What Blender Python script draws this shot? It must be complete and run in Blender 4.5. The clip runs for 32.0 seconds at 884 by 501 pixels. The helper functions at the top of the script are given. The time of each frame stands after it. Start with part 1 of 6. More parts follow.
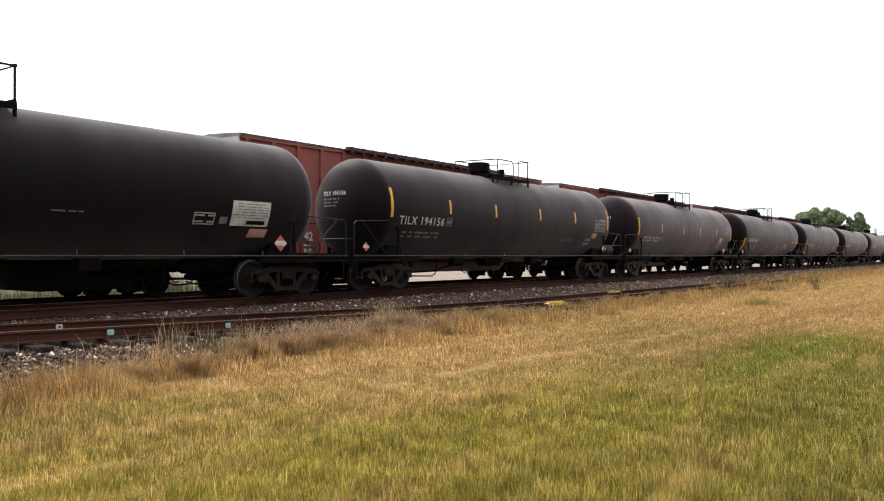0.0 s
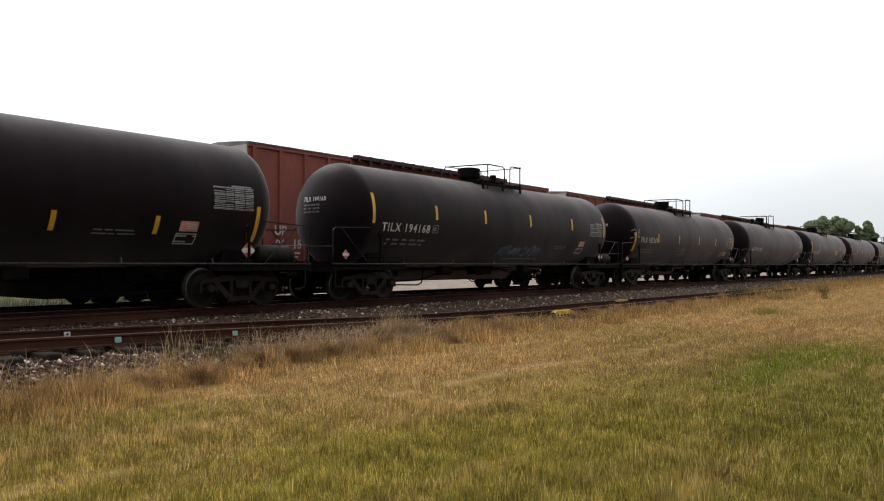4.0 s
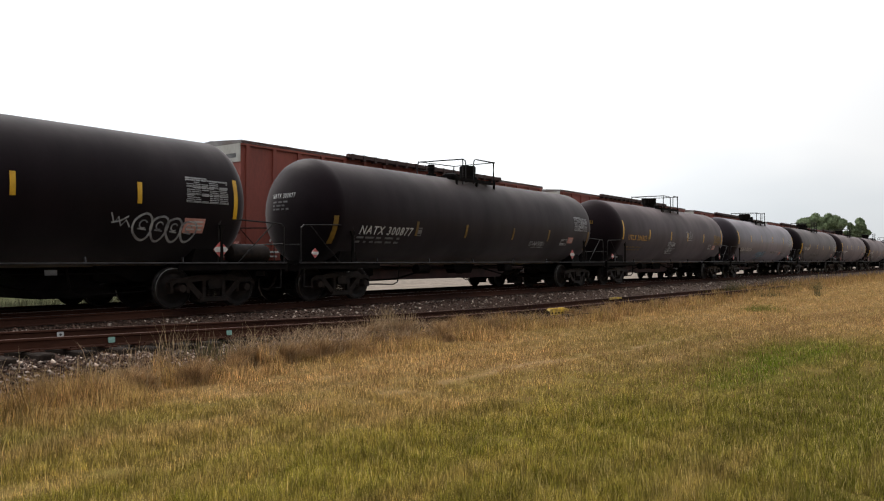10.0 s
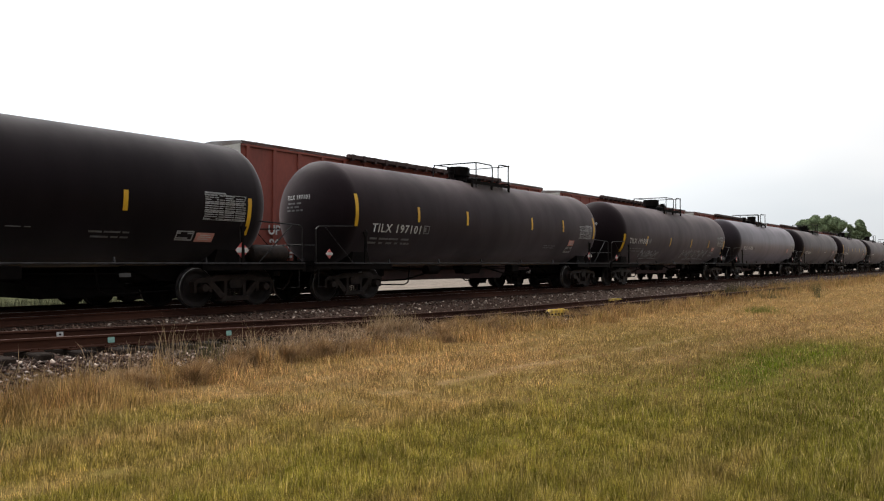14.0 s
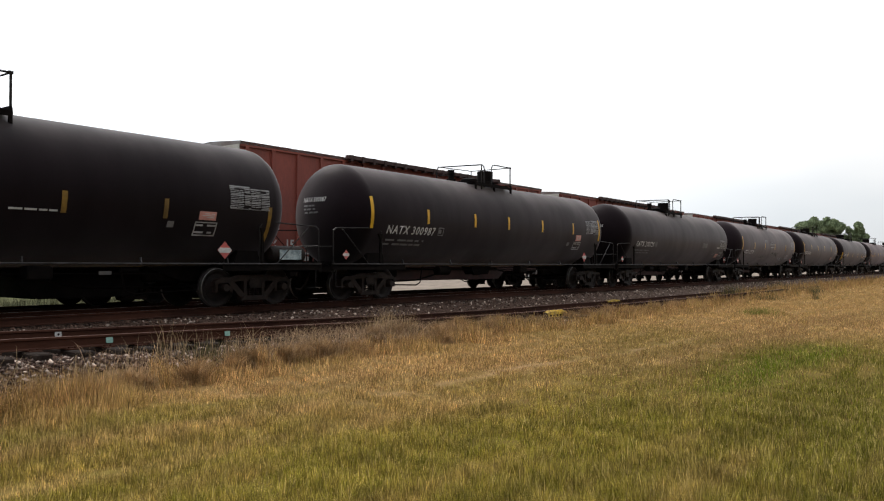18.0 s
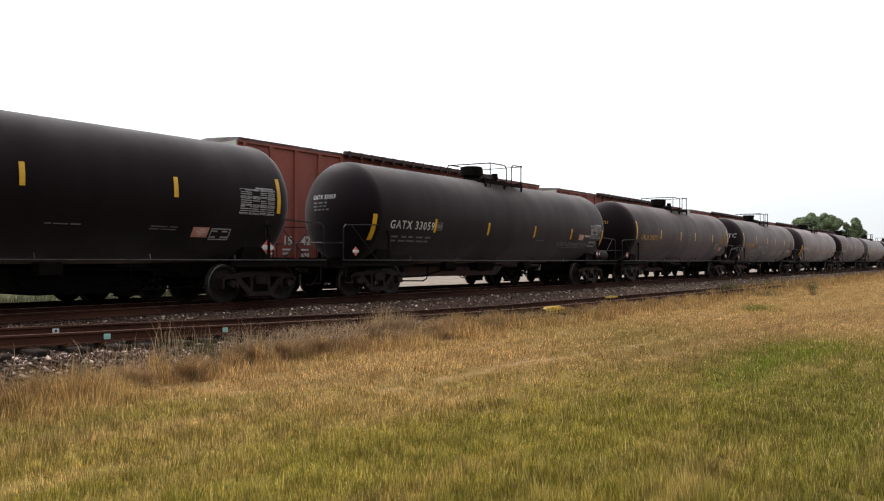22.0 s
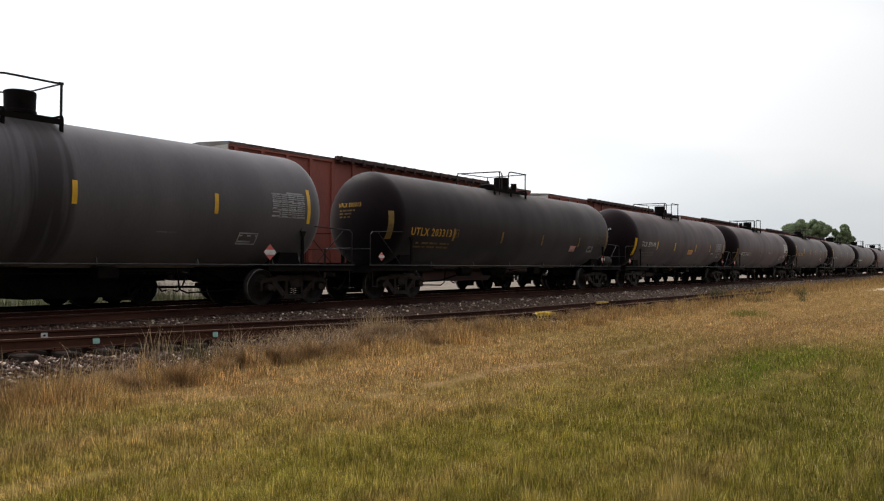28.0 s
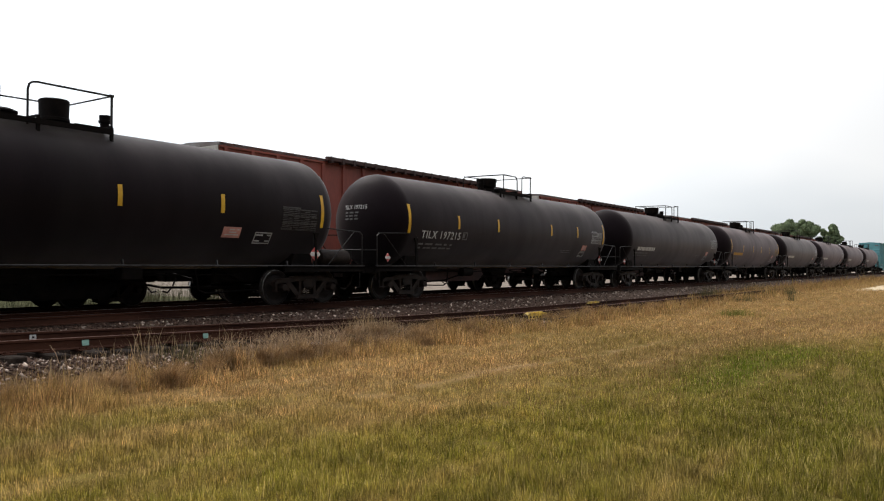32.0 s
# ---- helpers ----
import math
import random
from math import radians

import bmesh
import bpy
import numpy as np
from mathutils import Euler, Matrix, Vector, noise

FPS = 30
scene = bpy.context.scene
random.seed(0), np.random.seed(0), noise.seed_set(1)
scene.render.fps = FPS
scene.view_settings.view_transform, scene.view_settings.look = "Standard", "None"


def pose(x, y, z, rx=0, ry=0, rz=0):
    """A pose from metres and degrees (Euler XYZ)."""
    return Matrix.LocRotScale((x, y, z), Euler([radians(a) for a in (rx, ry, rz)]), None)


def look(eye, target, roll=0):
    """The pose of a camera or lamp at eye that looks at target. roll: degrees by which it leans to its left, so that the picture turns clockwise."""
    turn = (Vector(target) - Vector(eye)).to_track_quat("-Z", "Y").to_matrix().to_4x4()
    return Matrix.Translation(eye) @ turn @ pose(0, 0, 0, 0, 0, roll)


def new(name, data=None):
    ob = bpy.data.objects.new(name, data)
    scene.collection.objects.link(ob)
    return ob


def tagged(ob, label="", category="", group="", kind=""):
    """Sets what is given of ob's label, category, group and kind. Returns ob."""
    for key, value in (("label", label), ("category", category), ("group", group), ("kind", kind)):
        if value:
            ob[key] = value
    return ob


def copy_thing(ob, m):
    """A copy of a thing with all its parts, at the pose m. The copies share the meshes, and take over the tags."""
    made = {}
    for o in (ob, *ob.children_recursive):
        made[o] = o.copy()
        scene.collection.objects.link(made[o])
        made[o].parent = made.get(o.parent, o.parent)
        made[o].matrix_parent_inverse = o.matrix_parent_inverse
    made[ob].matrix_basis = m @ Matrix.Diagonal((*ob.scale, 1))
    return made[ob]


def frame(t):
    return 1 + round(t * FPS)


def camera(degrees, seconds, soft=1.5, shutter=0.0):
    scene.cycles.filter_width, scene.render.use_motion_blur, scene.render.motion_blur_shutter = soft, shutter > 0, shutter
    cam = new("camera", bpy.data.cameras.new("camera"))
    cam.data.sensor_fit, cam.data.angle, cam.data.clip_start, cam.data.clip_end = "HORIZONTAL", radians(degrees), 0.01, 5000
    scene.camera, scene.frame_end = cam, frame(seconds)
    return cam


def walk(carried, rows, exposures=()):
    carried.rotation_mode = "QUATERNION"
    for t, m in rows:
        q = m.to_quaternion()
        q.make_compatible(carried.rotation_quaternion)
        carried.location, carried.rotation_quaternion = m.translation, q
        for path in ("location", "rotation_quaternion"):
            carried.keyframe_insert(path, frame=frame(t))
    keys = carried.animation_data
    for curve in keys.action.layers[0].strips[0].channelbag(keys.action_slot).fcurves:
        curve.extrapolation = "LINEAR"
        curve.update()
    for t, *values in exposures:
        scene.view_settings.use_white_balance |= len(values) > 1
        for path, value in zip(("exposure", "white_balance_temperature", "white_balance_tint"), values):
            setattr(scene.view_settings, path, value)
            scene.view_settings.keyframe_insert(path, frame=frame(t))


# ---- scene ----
cam = camera(59.65, 32.0, soft=1.15)
EYE = (0.0, 0.0, 1.62)
VIEW = [(0.0, -53.22, 90.39, 0.02), (0.5, -53.32, 90.35, 0.10), (1.0, -53.40, 90.42, 0.05), (1.5, -53.32, 90.51, 0.19), (2.0, -53.12, 90.56, 0.07), (2.5, -52.86, 90.75, 0.09), (3.0, -52.76, 90.99, -0.08), (3.5, -52.69, 91.00, -0.07), (5.5, -52.97, 91.12, -0.14), (6.0, -52.96, 91.25, -0.17), (6.5, -52.92, 91.21, -0.24), (7.0, -52.88, 91.35, -0.15), (7.5, -52.81, 91.36, -0.07), (8.0, -52.96, 91.18, -0.12), (8.5, -52.85, 91.05, -0.04), (9.0, -53.01, 91.07, 0.08), (9.5, -53.03, 91.25, 0.21), (10.0, -53.15, 90.89, 0.15), (10.5, -53.10, 90.94, 0.08), (11.0, -53.36, 91.01, 0.02), (11.5, -53.62, 91.05, 0.20), (12.0, -53.21, 91.13, 0.21), (12.5, -53.05, 90.86, 0.13), (13.0, -53.28, 91.06, -0.28), (13.5, -53.17, 91.08, -0.15), (14.0, -53.16, 90.95, 0.01), (14.5, -53.05, 91.05, 0.20), (16.5, -53.36, 91.32, -0.16), (17.0, -53.22, 91.12, -0.07), (17.5, -53.42, 91.14, -0.21), (18.0, -53.25, 91.02, -0.13), (18.5, -53.27, 90.68, 0.18), (19.0, -53.25, 90.91, 0.11), (19.5, -53.13, 90.57, 0.03), (20.0, -53.32, 90.69, 0.02), (20.5, -53.33, 90.80, -0.15), (21.0, -53.25, 90.75, -0.10), (21.5, -53.43, 90.70, -0.08), (22.0, -53.41, 90.74, -0.10), (22.5, -53.60, 90.73, -0.01), (23.0, -53.57, 90.78, -0.06), (23.5, -53.41, 90.73, -0.06), (24.0, -53.55, 90.61, -0.00), (24.5, -53.54, 90.64, -0.16), (25.0, -53.59, 90.74, -0.17), (25.5, -53.53, 90.97, -0.26), (27.5, -53.84, 91.25, -0.31), (28.0, -54.06, 91.12, -0.26), (28.5, -54.52, 90.93, -0.20), (29.0, -54.48, 91.11, -0.17), (29.5, -54.52, 90.96, -0.22), (30.0, -54.51, 90.91, -0.07), (30.5, -54.63, 91.03, 0.10), (31.0, -54.53, 91.13, 0.08), (31.5, -54.74, 91.12, -0.09), (32.0, -54.73, 91.16, -0.13)]
EXPOSURE = [(0.0, 1.01), (1.0, 0.96), (2.0, 0.91), (3.0, 0.61), (3.5, 0.46), (5.5, 0.14), (7.0, 0.08), (9.0, 0.18), (13.0, 0.31), (16.5, 0.31), (18.0, 0.36), (19.0, 0.58), (21.0, 0.61), (22.0, 0.58), (23.0, 0.46), (24.0, 0.58), (25.0, 0.58), (25.5, 0.48), (27.5, 0.16), (28.0, 0.13), (29.0, 0.16), (30.0, 0.26), (31.0, 0.31), (32.0, 0.28)]
walk(cam, [(t, pose(*EYE, tilt, lean, turn)) for t, turn, tilt, lean in VIEW], EXPOSURE)

# ---- sky and sun: an overcast midday ----
SUN_EL, SUN_AZ = radians(52), radians(84)
world = bpy.data.worlds.new("overcast_sky")
scene.world = world
world.use_nodes = True
wn, wl = world.node_tree.nodes, world.node_tree.links
wn.clear()
w_out, w_bg, w_sky = wn.new("ShaderNodeOutputWorld"), wn.new("ShaderNodeBackground"), wn.new("ShaderNodeTexSky")
w_sky.sky_type, w_sky.sun_disc, w_sky.sun_elevation, w_sky.sun_rotation = "NISHITA", False, SUN_EL, radians(90) - SUN_AZ
w_co, w_noise, w_ramp = wn.new("ShaderNodeTexCoord"), wn.new("ShaderNodeTexNoise"), wn.new("ShaderNodeValToRGB")
w_map = wn.new("ShaderNodeMapping")
w_map.inputs["Scale"].default_value = (1.0, 1.0, 2.6)
w_map.inputs["Location"].default_value = (0.35, 0.1, 0.0)
w_noise.inputs["Scale"].default_value, w_noise.inputs["Detail"].default_value = 1.7, 4.0
w_noise.inputs["Roughness"].default_value = 0.45
w_ramp.color_ramp.elements[0].position, w_ramp.color_ramp.elements[0].color = 0.36, (0.84, 0.885, 0.93, 1)
w_ramp.color_ramp.elements[1].position, w_ramp.color_ramp.elements[1].color = 0.64, (1.10, 1.10, 1.10, 1)
# the cloud deck is thinner and brighter towards the sun
w_dot, w_rng = wn.new("ShaderNodeVectorMath"), wn.new("ShaderNodeMapRange")
w_dot.operation = "DOT_PRODUCT"
w_dot.inputs[1].default_value = (math.cos(SUN_EL) * math.cos(SUN_AZ), math.cos(SUN_EL) * math.sin(SUN_AZ), math.sin(SUN_EL))
w_rng.inputs["From Min"].default_value, w_rng.inputs["From Max"].default_value = -0.60, 0.90
w_deck = wn.new("ShaderNodeValToRGB")
for spot, bright in ((0.0, 0.10), (0.20, 0.28), (0.36, 0.70), (0.50, 0.66), (0.565, 0.74), (0.62, 0.84), (0.69, 1.0), (0.80, 1.18), (1.0, 1.26)):
    step = w_deck.color_ramp.elements[0] if spot == 0.0 else w_deck.color_ramp.elements[-1] if spot == 1.0 else w_deck.color_ramp.elements.new(spot)
    step.color = (bright, bright, bright, 1)
w_mul, w_mix = wn.new("ShaderNodeVectorMath"), wn.new("ShaderNodeMix")
w_mul.operation = "SCALE"
w_mix.data_type = "RGBA"
w_mix.inputs["Factor"].default_value = 0.93
w_dim = wn.new("ShaderNodeVectorMath")
w_dim.operation = "SCALE"
w_dim.inputs["Scale"].default_value = 0.1
wl.new(w_co.outputs["Generated"], w_map.inputs["Vector"])
wl.new(w_map.outputs["Vector"], w_noise.inputs["Vector"])
wl.new(w_noise.outputs["Fac"], w_ramp.inputs["Fac"])
wl.new(w_co.outputs["Generated"], w_dot.inputs[0])
wl.new(w_dot.outputs["Value"], w_rng.inputs["Value"])
wl.new(w_ramp.outputs["Color"], w_mul.inputs[0])
wl.new(w_rng.outputs["Result"], w_deck.inputs["Fac"])
wl.new(w_deck.outputs["Color"], w_mul.inputs["Scale"])
wl.new(w_sky.outputs["Color"], w_dim.inputs[0])
wl.new(w_dim.outputs["Vector"], w_mix.inputs["A"])
wl.new(w_mul.outputs["Vector"], w_mix.inputs["B"])
wl.new(w_mix.outputs["Result"], w_bg.inputs["Color"])
wl.new(w_bg.outputs["Background"], w_out.inputs["Surface"])
w_bg.inputs["Strength"].default_value = 1.0
sun_data = bpy.data.lights.new("sun", "SUN")
sun_data.energy, sun_data.angle, sun_data.color = 1.3, radians(25), (1.0, 0.96, 0.9)
sun = new("sun", sun_data)
sun.matrix_world = look((0, 0, 0), (-math.cos(SUN_EL) * math.cos(SUN_AZ), -math.cos(SUN_EL) * math.sin(SUN_AZ), -math.sin(SUN_EL)))


# ---- materials ----
def mat(name, colour, second=None, rough=0.6, metal=0.0, scale=3.0, fine=40.0, mix=(0.35, 0.65), bump=0.0, bump_scale=None,
        vary=0.0, stretch=(1, 1, 1), island=0.0, spec=0.5):
    """A surface of two colours mixed by broad and fine noise, with relief and a change of shade from piece to piece."""
    m = bpy.data.materials.new(name)
    m.use_nodes = True
    n, l = m.node_tree.nodes, m.node_tree.links
    b = n["Principled BSDF"]
    b.inputs["Roughness"].default_value, b.inputs["Metallic"].default_value = rough, metal
    b.inputs["Specular IOR Level"].default_value = spec
    second = second or tuple(c * 0.7 for c in colour)
    co, mp = n.new("ShaderNodeTexCoord"), n.new("ShaderNodeMapping")
    mp.inputs["Scale"].default_value = stretch
    l.new(co.outputs["Object"], mp.inputs["Vector"])
    src = mp.outputs["Vector"]
    a, f = n.new("ShaderNodeTexNoise"), n.new("ShaderNodeTexNoise")
    a.inputs["Scale"].default_value, a.inputs["Detail"].default_value = scale, 5
    f.inputs["Scale"].default_value, f.inputs["Detail"].default_value = fine, 3
    l.new(src, a.inputs["Vector"]), l.new(src, f.inputs["Vector"])
    add = n.new("ShaderNodeMath")
    add.operation, add.inputs[1].default_value = "MULTIPLY_ADD", 0.35
    l.new(f.outputs["Fac"], add.inputs[0]), l.new(a.outputs["Fac"], add.inputs[2])
    r = n.new("ShaderNodeMapRange")
    r.inputs["From Min"].default_value, r.inputs["From Max"].default_value = mix[0] + 0.17, mix[1] + 0.17
    l.new(add.outputs[0], r.inputs["Value"])
    c = n.new("ShaderNodeMix")
    c.data_type = "RGBA"
    c.inputs["A"].default_value, c.inputs["B"].default_value = (*colour, 1), (*second, 1)
    l.new(r.outputs["Result"], c.inputs["Factor"])
    out = c.outputs["Result"]
    if vary or island:
        hsv, rr = n.new("ShaderNodeHueSaturation"), n.new("ShaderNodeMapRange")
        amount = vary or island
        rr.inputs["To Min"].default_value, rr.inputs["To Max"].default_value = 1 - amount, 1 + amount
        if vary:
            l.new(n.new("ShaderNodeObjectInfo").outputs["Random"], rr.inputs["Value"])
        else:
            l.new(n.new("ShaderNodeNewGeometry").outputs["Random Per Island"], rr.inputs["Value"])
        l.new(rr.outputs["Result"], hsv.inputs["Value"]), l.new(out, hsv.inputs["Color"])
        out = hsv.outputs["Color"]
    l.new(out, b.inputs["Base Color"])
    if bump:
        bp, bn = n.new("ShaderNodeBump"), n.new("ShaderNodeTexNoise")
        bn.inputs["Scale"].default_value, bn.inputs["Detail"].default_value = bump_scale or fine, 4
        l.new(src, bn.inputs["Vector"])
        bp.inputs["Strength"].default_value, bp.inputs["Distance"].default_value = bump, 0.02
        l.new(bn.outputs["Fac"], bp.inputs["Height"]), l.new(bp.outputs["Normal"], b.inputs["Normal"])
    return m


def tank_paint(name, top, side, rough, gloss, dust, tint=(1.0, 0.87, 0.87)):
    """Black tank paint, with streaks of dust that run down the shell and a spill below the manway."""
    m = mat(name, top, side, rough=rough, scale=0.8, fine=26.0, stretch=(1.3, 0.35, 0.35), bump=0.05, bump_scale=5.0, vary=0.22, spec=gloss)
    n, l = m.node_tree.nodes, m.node_tree.links
    b = n["Principled BSDF"]
    b.inputs["Specular Tint"].default_value = (1.0, 0.78, 0.88, 1)
    b.inputs["Sheen Roughness"].default_value = 0.46
    b.inputs["Sheen Tint"].default_value = (*tint, 1)
    old = b.inputs["Base Color"].links[0].from_socket
    co, sp = n.new("ShaderNodeTexCoord"), n.new("ShaderNodeSeparateXYZ")
    l.new(co.outputs["Object"], sp.inputs[0])
    ab, rg = n.new("ShaderNodeMath"), n.new("ShaderNodeMapRange")
    nz, mp = n.new("ShaderNodeTexNoise"), n.new("ShaderNodeMapping")
    mp.inputs["Scale"].default_value = (4.0, 0.25, 0.25)
    l.new(co.outputs["Object"], mp.inputs["Vector"]), l.new(mp.outputs["Vector"], nz.inputs["Vector"])
    nz.inputs["Scale"].default_value = 1.6
    wob = n.new("ShaderNodeMath")
    wob.operation, wob.inputs[1].default_value = "MULTIPLY_ADD", 1.6
    l.new(nz.outputs["Fac"], wob.inputs[0]), l.new(sp.outputs["X"], wob.inputs[2])
    sub = n.new("ShaderNodeMath")
    sub.operation, sub.inputs[1].default_value = "SUBTRACT", 1.15
    l.new(wob.outputs[0], sub.inputs[0])
    ab.operation = "ABSOLUTE"
    l.new(sub.outputs[0], ab.inputs[0])
    rg.inputs["From Min"].default_value, rg.inputs["From Max"].default_value = 0.15, 0.6
    rg.inputs["To Min"].default_value, rg.inputs["To Max"].default_value = 0.75, 0.0
    l.new(ab.outputs[0], rg.inputs["Value"])
    film, cloud, spread = n.new("ShaderNodeMapRange"), n.new("ShaderNodeTexNoise"), n.new("ShaderNodeMapping")
    spread.inputs["Scale"].default_value = (0.7, 0.5, 0.3)
    l.new(co.outputs["Object"], spread.inputs["Vector"]), l.new(spread.outputs["Vector"], cloud.inputs["Vector"])
    cloud.inputs["Scale"].default_value, cloud.inputs["Detail"].default_value = 1.2, 5.0
    film.inputs["From Min"].default_value, film.inputs["From Max"].default_value = 0.30, 0.70
    film.inputs["To Min"].default_value, film.inputs["To Max"].default_value = dust * 0.65, dust * 1.45
    l.new(cloud.outputs["Fac"], film.inputs["Value"]), l.new(film.outputs["Result"], b.inputs["Sheen Weight"])
    mx = n.new("ShaderNodeMix")
    mx.data_type = "RGBA"
    mx.inputs["B"].default_value = (0.004, 0.0034, 0.0034, 1)
    l.new(rg.outputs["Result"], mx.inputs["Factor"]), l.new(old, mx.inputs["A"]), l.new(mx.outputs["Result"], b.inputs["Base Color"])
    return m


TANK_BLACK = tank_paint("black_tank_paint", (0.0022, 0.0011, 0.0018), (0.0048, 0.0025, 0.0038), 0.46, 0.055, 0.235)
TANK_WORN = tank_paint("weathered_tank_paint", (0.0032, 0.0017, 0.0023), (0.0072, 0.0040, 0.0052), 0.50, 0.055, 0.295, (1.0, 0.83, 0.85))
TANK_DUSTY = tank_paint("dusty_tank_paint", (0.0050, 0.0029, 0.0042), (0.0104, 0.0064, 0.0086), 0.50, 0.08, 0.31)
TANK_PALE = tank_paint("pale_dusty_tank_paint", (0.0085, 0.0056, 0.0080), (0.0175, 0.0118, 0.0160), 0.50, 0.12, 0.42)
TANK_GLOSS = tank_paint("glossy_black_tank_paint", (0.0022, 0.0018, 0.0025), (0.0046, 0.0038, 0.0050), 0.40, 0.26, 0.34, (0.98, 0.87, 0.98))
TANK_GREY = tank_paint("faded_grey_tank_paint", (0.050, 0.048, 0.053), (0.072, 0.068, 0.073), 0.52, 0.24, 0.22)
IRON = mat("black_grimy_steel", (0.0035, 0.0028, 0.0028), (0.008, 0.0058, 0.0052), rough=0.75, scale=4, fine=30, bump=0.15, spec=0.06)
TRUCK_IRON = mat("rusty_cast_steel", (0.0075, 0.0048, 0.0042), (0.023, 0.0148, 0.0118), rough=0.6, scale=5, fine=40, bump=0.25, vary=0.2, spec=0.15)
WHEEL_IRON = mat("dark_wheel_steel", (0.0075, 0.0058, 0.0056), (0.020, 0.0145, 0.0130), rough=0.7, scale=5, fine=30, bump=0.1, spec=0.2)
TREAD = mat("polished_wheel_tread", (0.30, 0.29, 0.28), (0.18, 0.17, 0.16), rough=0.35, metal=0.9, scale=8, fine=60)
RAIL_PIPE = mat("grey_painted_pipe", (0.055, 0.052, 0.055), (0.022, 0.020, 0.020), rough=0.5, scale=4, fine=30, spec=0.15)
TUBE = mat("black_handrail_pipe", (0.010, 0.0095, 0.0105), (0.022, 0.019, 0.018), rough=0.5, scale=4, fine=30, spec=0.15)
YELLOW = mat("yellow_reflective_tape", (0.70, 0.40, 0.015), (0.52, 0.28, 0.012), rough=0.4, scale=2, fine=12)
FADED = mat("dirty_yellow_tape", (0.25, 0.14, 0.016), (0.10, 0.058, 0.011), rough=0.5, scale=2, fine=12)
WHITE_INK = mat("white_stencil_paint", (0.62, 0.61, 0.60), (0.40, 0.39, 0.38), rough=0.6, scale=3, fine=25)
DIM_INK = mat("dusty_white_stencil_paint", (0.17, 0.165, 0.165), (0.10, 0.095, 0.095), rough=0.7, scale=3, fine=25)
OLD_INK = mat("nearly_worn_off_stencil_paint", (0.070, 0.064, 0.062), (0.035, 0.032, 0.031), rough=0.75, scale=5, fine=30)
GOLD_INK = mat("yellow_stencil_paint", (0.60, 0.31, 0.012), (0.36, 0.18, 0.012), rough=0.6, scale=3, fine=20)
DIM_GOLD = mat("dusty_yellow_stencil_paint", (0.17, 0.10, 0.012), (0.09, 0.05, 0.01), rough=0.7, scale=3, fine=20)
PLATE = mat("white_data_panel", (0.36, 0.36, 0.37), (0.24, 0.24, 0.25), rough=0.6, scale=3, fine=25)
PANEL_GOLD = mat("yellow_panel_lettering", (0.27, 0.15, 0.010), (0.15, 0.085, 0.008), rough=0.6, scale=3, fine=20)
TEST_INK = mat("clean_white_box_lettering", (0.40, 0.40, 0.41), (0.24, 0.24, 0.24), rough=0.6, scale=3, fine=20)
PINK = mat("pale_red_notice", (0.62, 0.30, 0.26), (0.46, 0.21, 0.18), rough=0.6, scale=3, fine=20)
RED = mat("red_placard", (0.55, 0.10, 0.09), (0.40, 0.08, 0.075), rough=0.5, scale=3, fine=20)
SPRAY = mat("white_spray_paint", (0.44, 0.44, 0.45), (0.14, 0.14, 0.15), rough=0.7, scale=3, fine=18)
PALE_TAG = mat("pale_sprayed_patch", (0.42, 0.50, 0.52), (0.14, 0.19, 0.21), rough=0.7, scale=6, fine=25)
BLUE_SPRAY = mat("pale_blue_spray_paint", (0.20, 0.34, 0.46), (0.10, 0.15, 0.2), rough=0.7, scale=3, fine=18)
SIDE_HEAD = mat("dull_brown_rail_head", (0.21, 0.105, 0.072), (0.11, 0.052, 0.036), rough=0.6, scale=1.2, fine=30, stretch=(0.3, 1, 1), bump=0.1, spec=0.3)
RAIL_RUST = mat("rusty_rail_steel", (0.026, 0.0105, 0.0072), (0.062, 0.0255, 0.016), rough=0.85, scale=1.2, fine=30, stretch=(0.3, 1, 1), bump=0.2, spec=0.12)
RAIL_SHINE = mat("worn_rail_head", (0.40, 0.38, 0.37), (0.26, 0.23, 0.22), rough=0.3, metal=1.0, scale=2, fine=12, stretch=(0.2, 1, 1))
TIE = mat("creosoted_timber", (0.018, 0.0125, 0.0100), (0.042, 0.031, 0.025), rough=0.9, scale=2.5, fine=22, stretch=(4, 0.6, 4), bump=0.5, vary=0.3, spec=0.1)
STONE = mat("pale_ballast_stone", (0.55, 0.44, 0.37), (0.085, 0.060, 0.047), rough=0.9, scale=3, fine=30, island=0.85, spec=0.2)
DARK_STONE = mat("brown_ballast_stone", (0.120, 0.074, 0.056), (0.038, 0.023, 0.018), rough=0.9, scale=3, fine=30, island=0.6, spec=0.12)
BOX_RED = mat("oxide_red_boxcar_paint", (0.30, 0.068, 0.045), (0.195, 0.049, 0.035), rough=0.65, scale=0.7, fine=14, stretch=(1, 1, 0.35), bump=0.05)
BOX_DARK = mat("sooty_red_steel", (0.075, 0.030, 0.026), (0.040, 0.020, 0.018), rough=0.75, scale=2, fine=20, bump=0.1)
BOX_WHITE = mat("dirty_white_end_paint", (0.52, 0.50, 0.46), (0.38, 0.35, 0.31), rough=0.7, scale=1.2, fine=16, stretch=(1, 1, 0.3))
ROOF_GREY = mat("galvanised_roof", (0.26, 0.25, 0.25), (0.15, 0.12, 0.11), rough=0.6, metal=0.3, scale=1, fine=12)
HOPPER_GREY = mat("grey_green_hopper_paint", (0.038, 0.037, 0.036), (0.022, 0.021, 0.020), rough=0.7, scale=0.8, fine=12, stretch=(1, 1, 0.3))
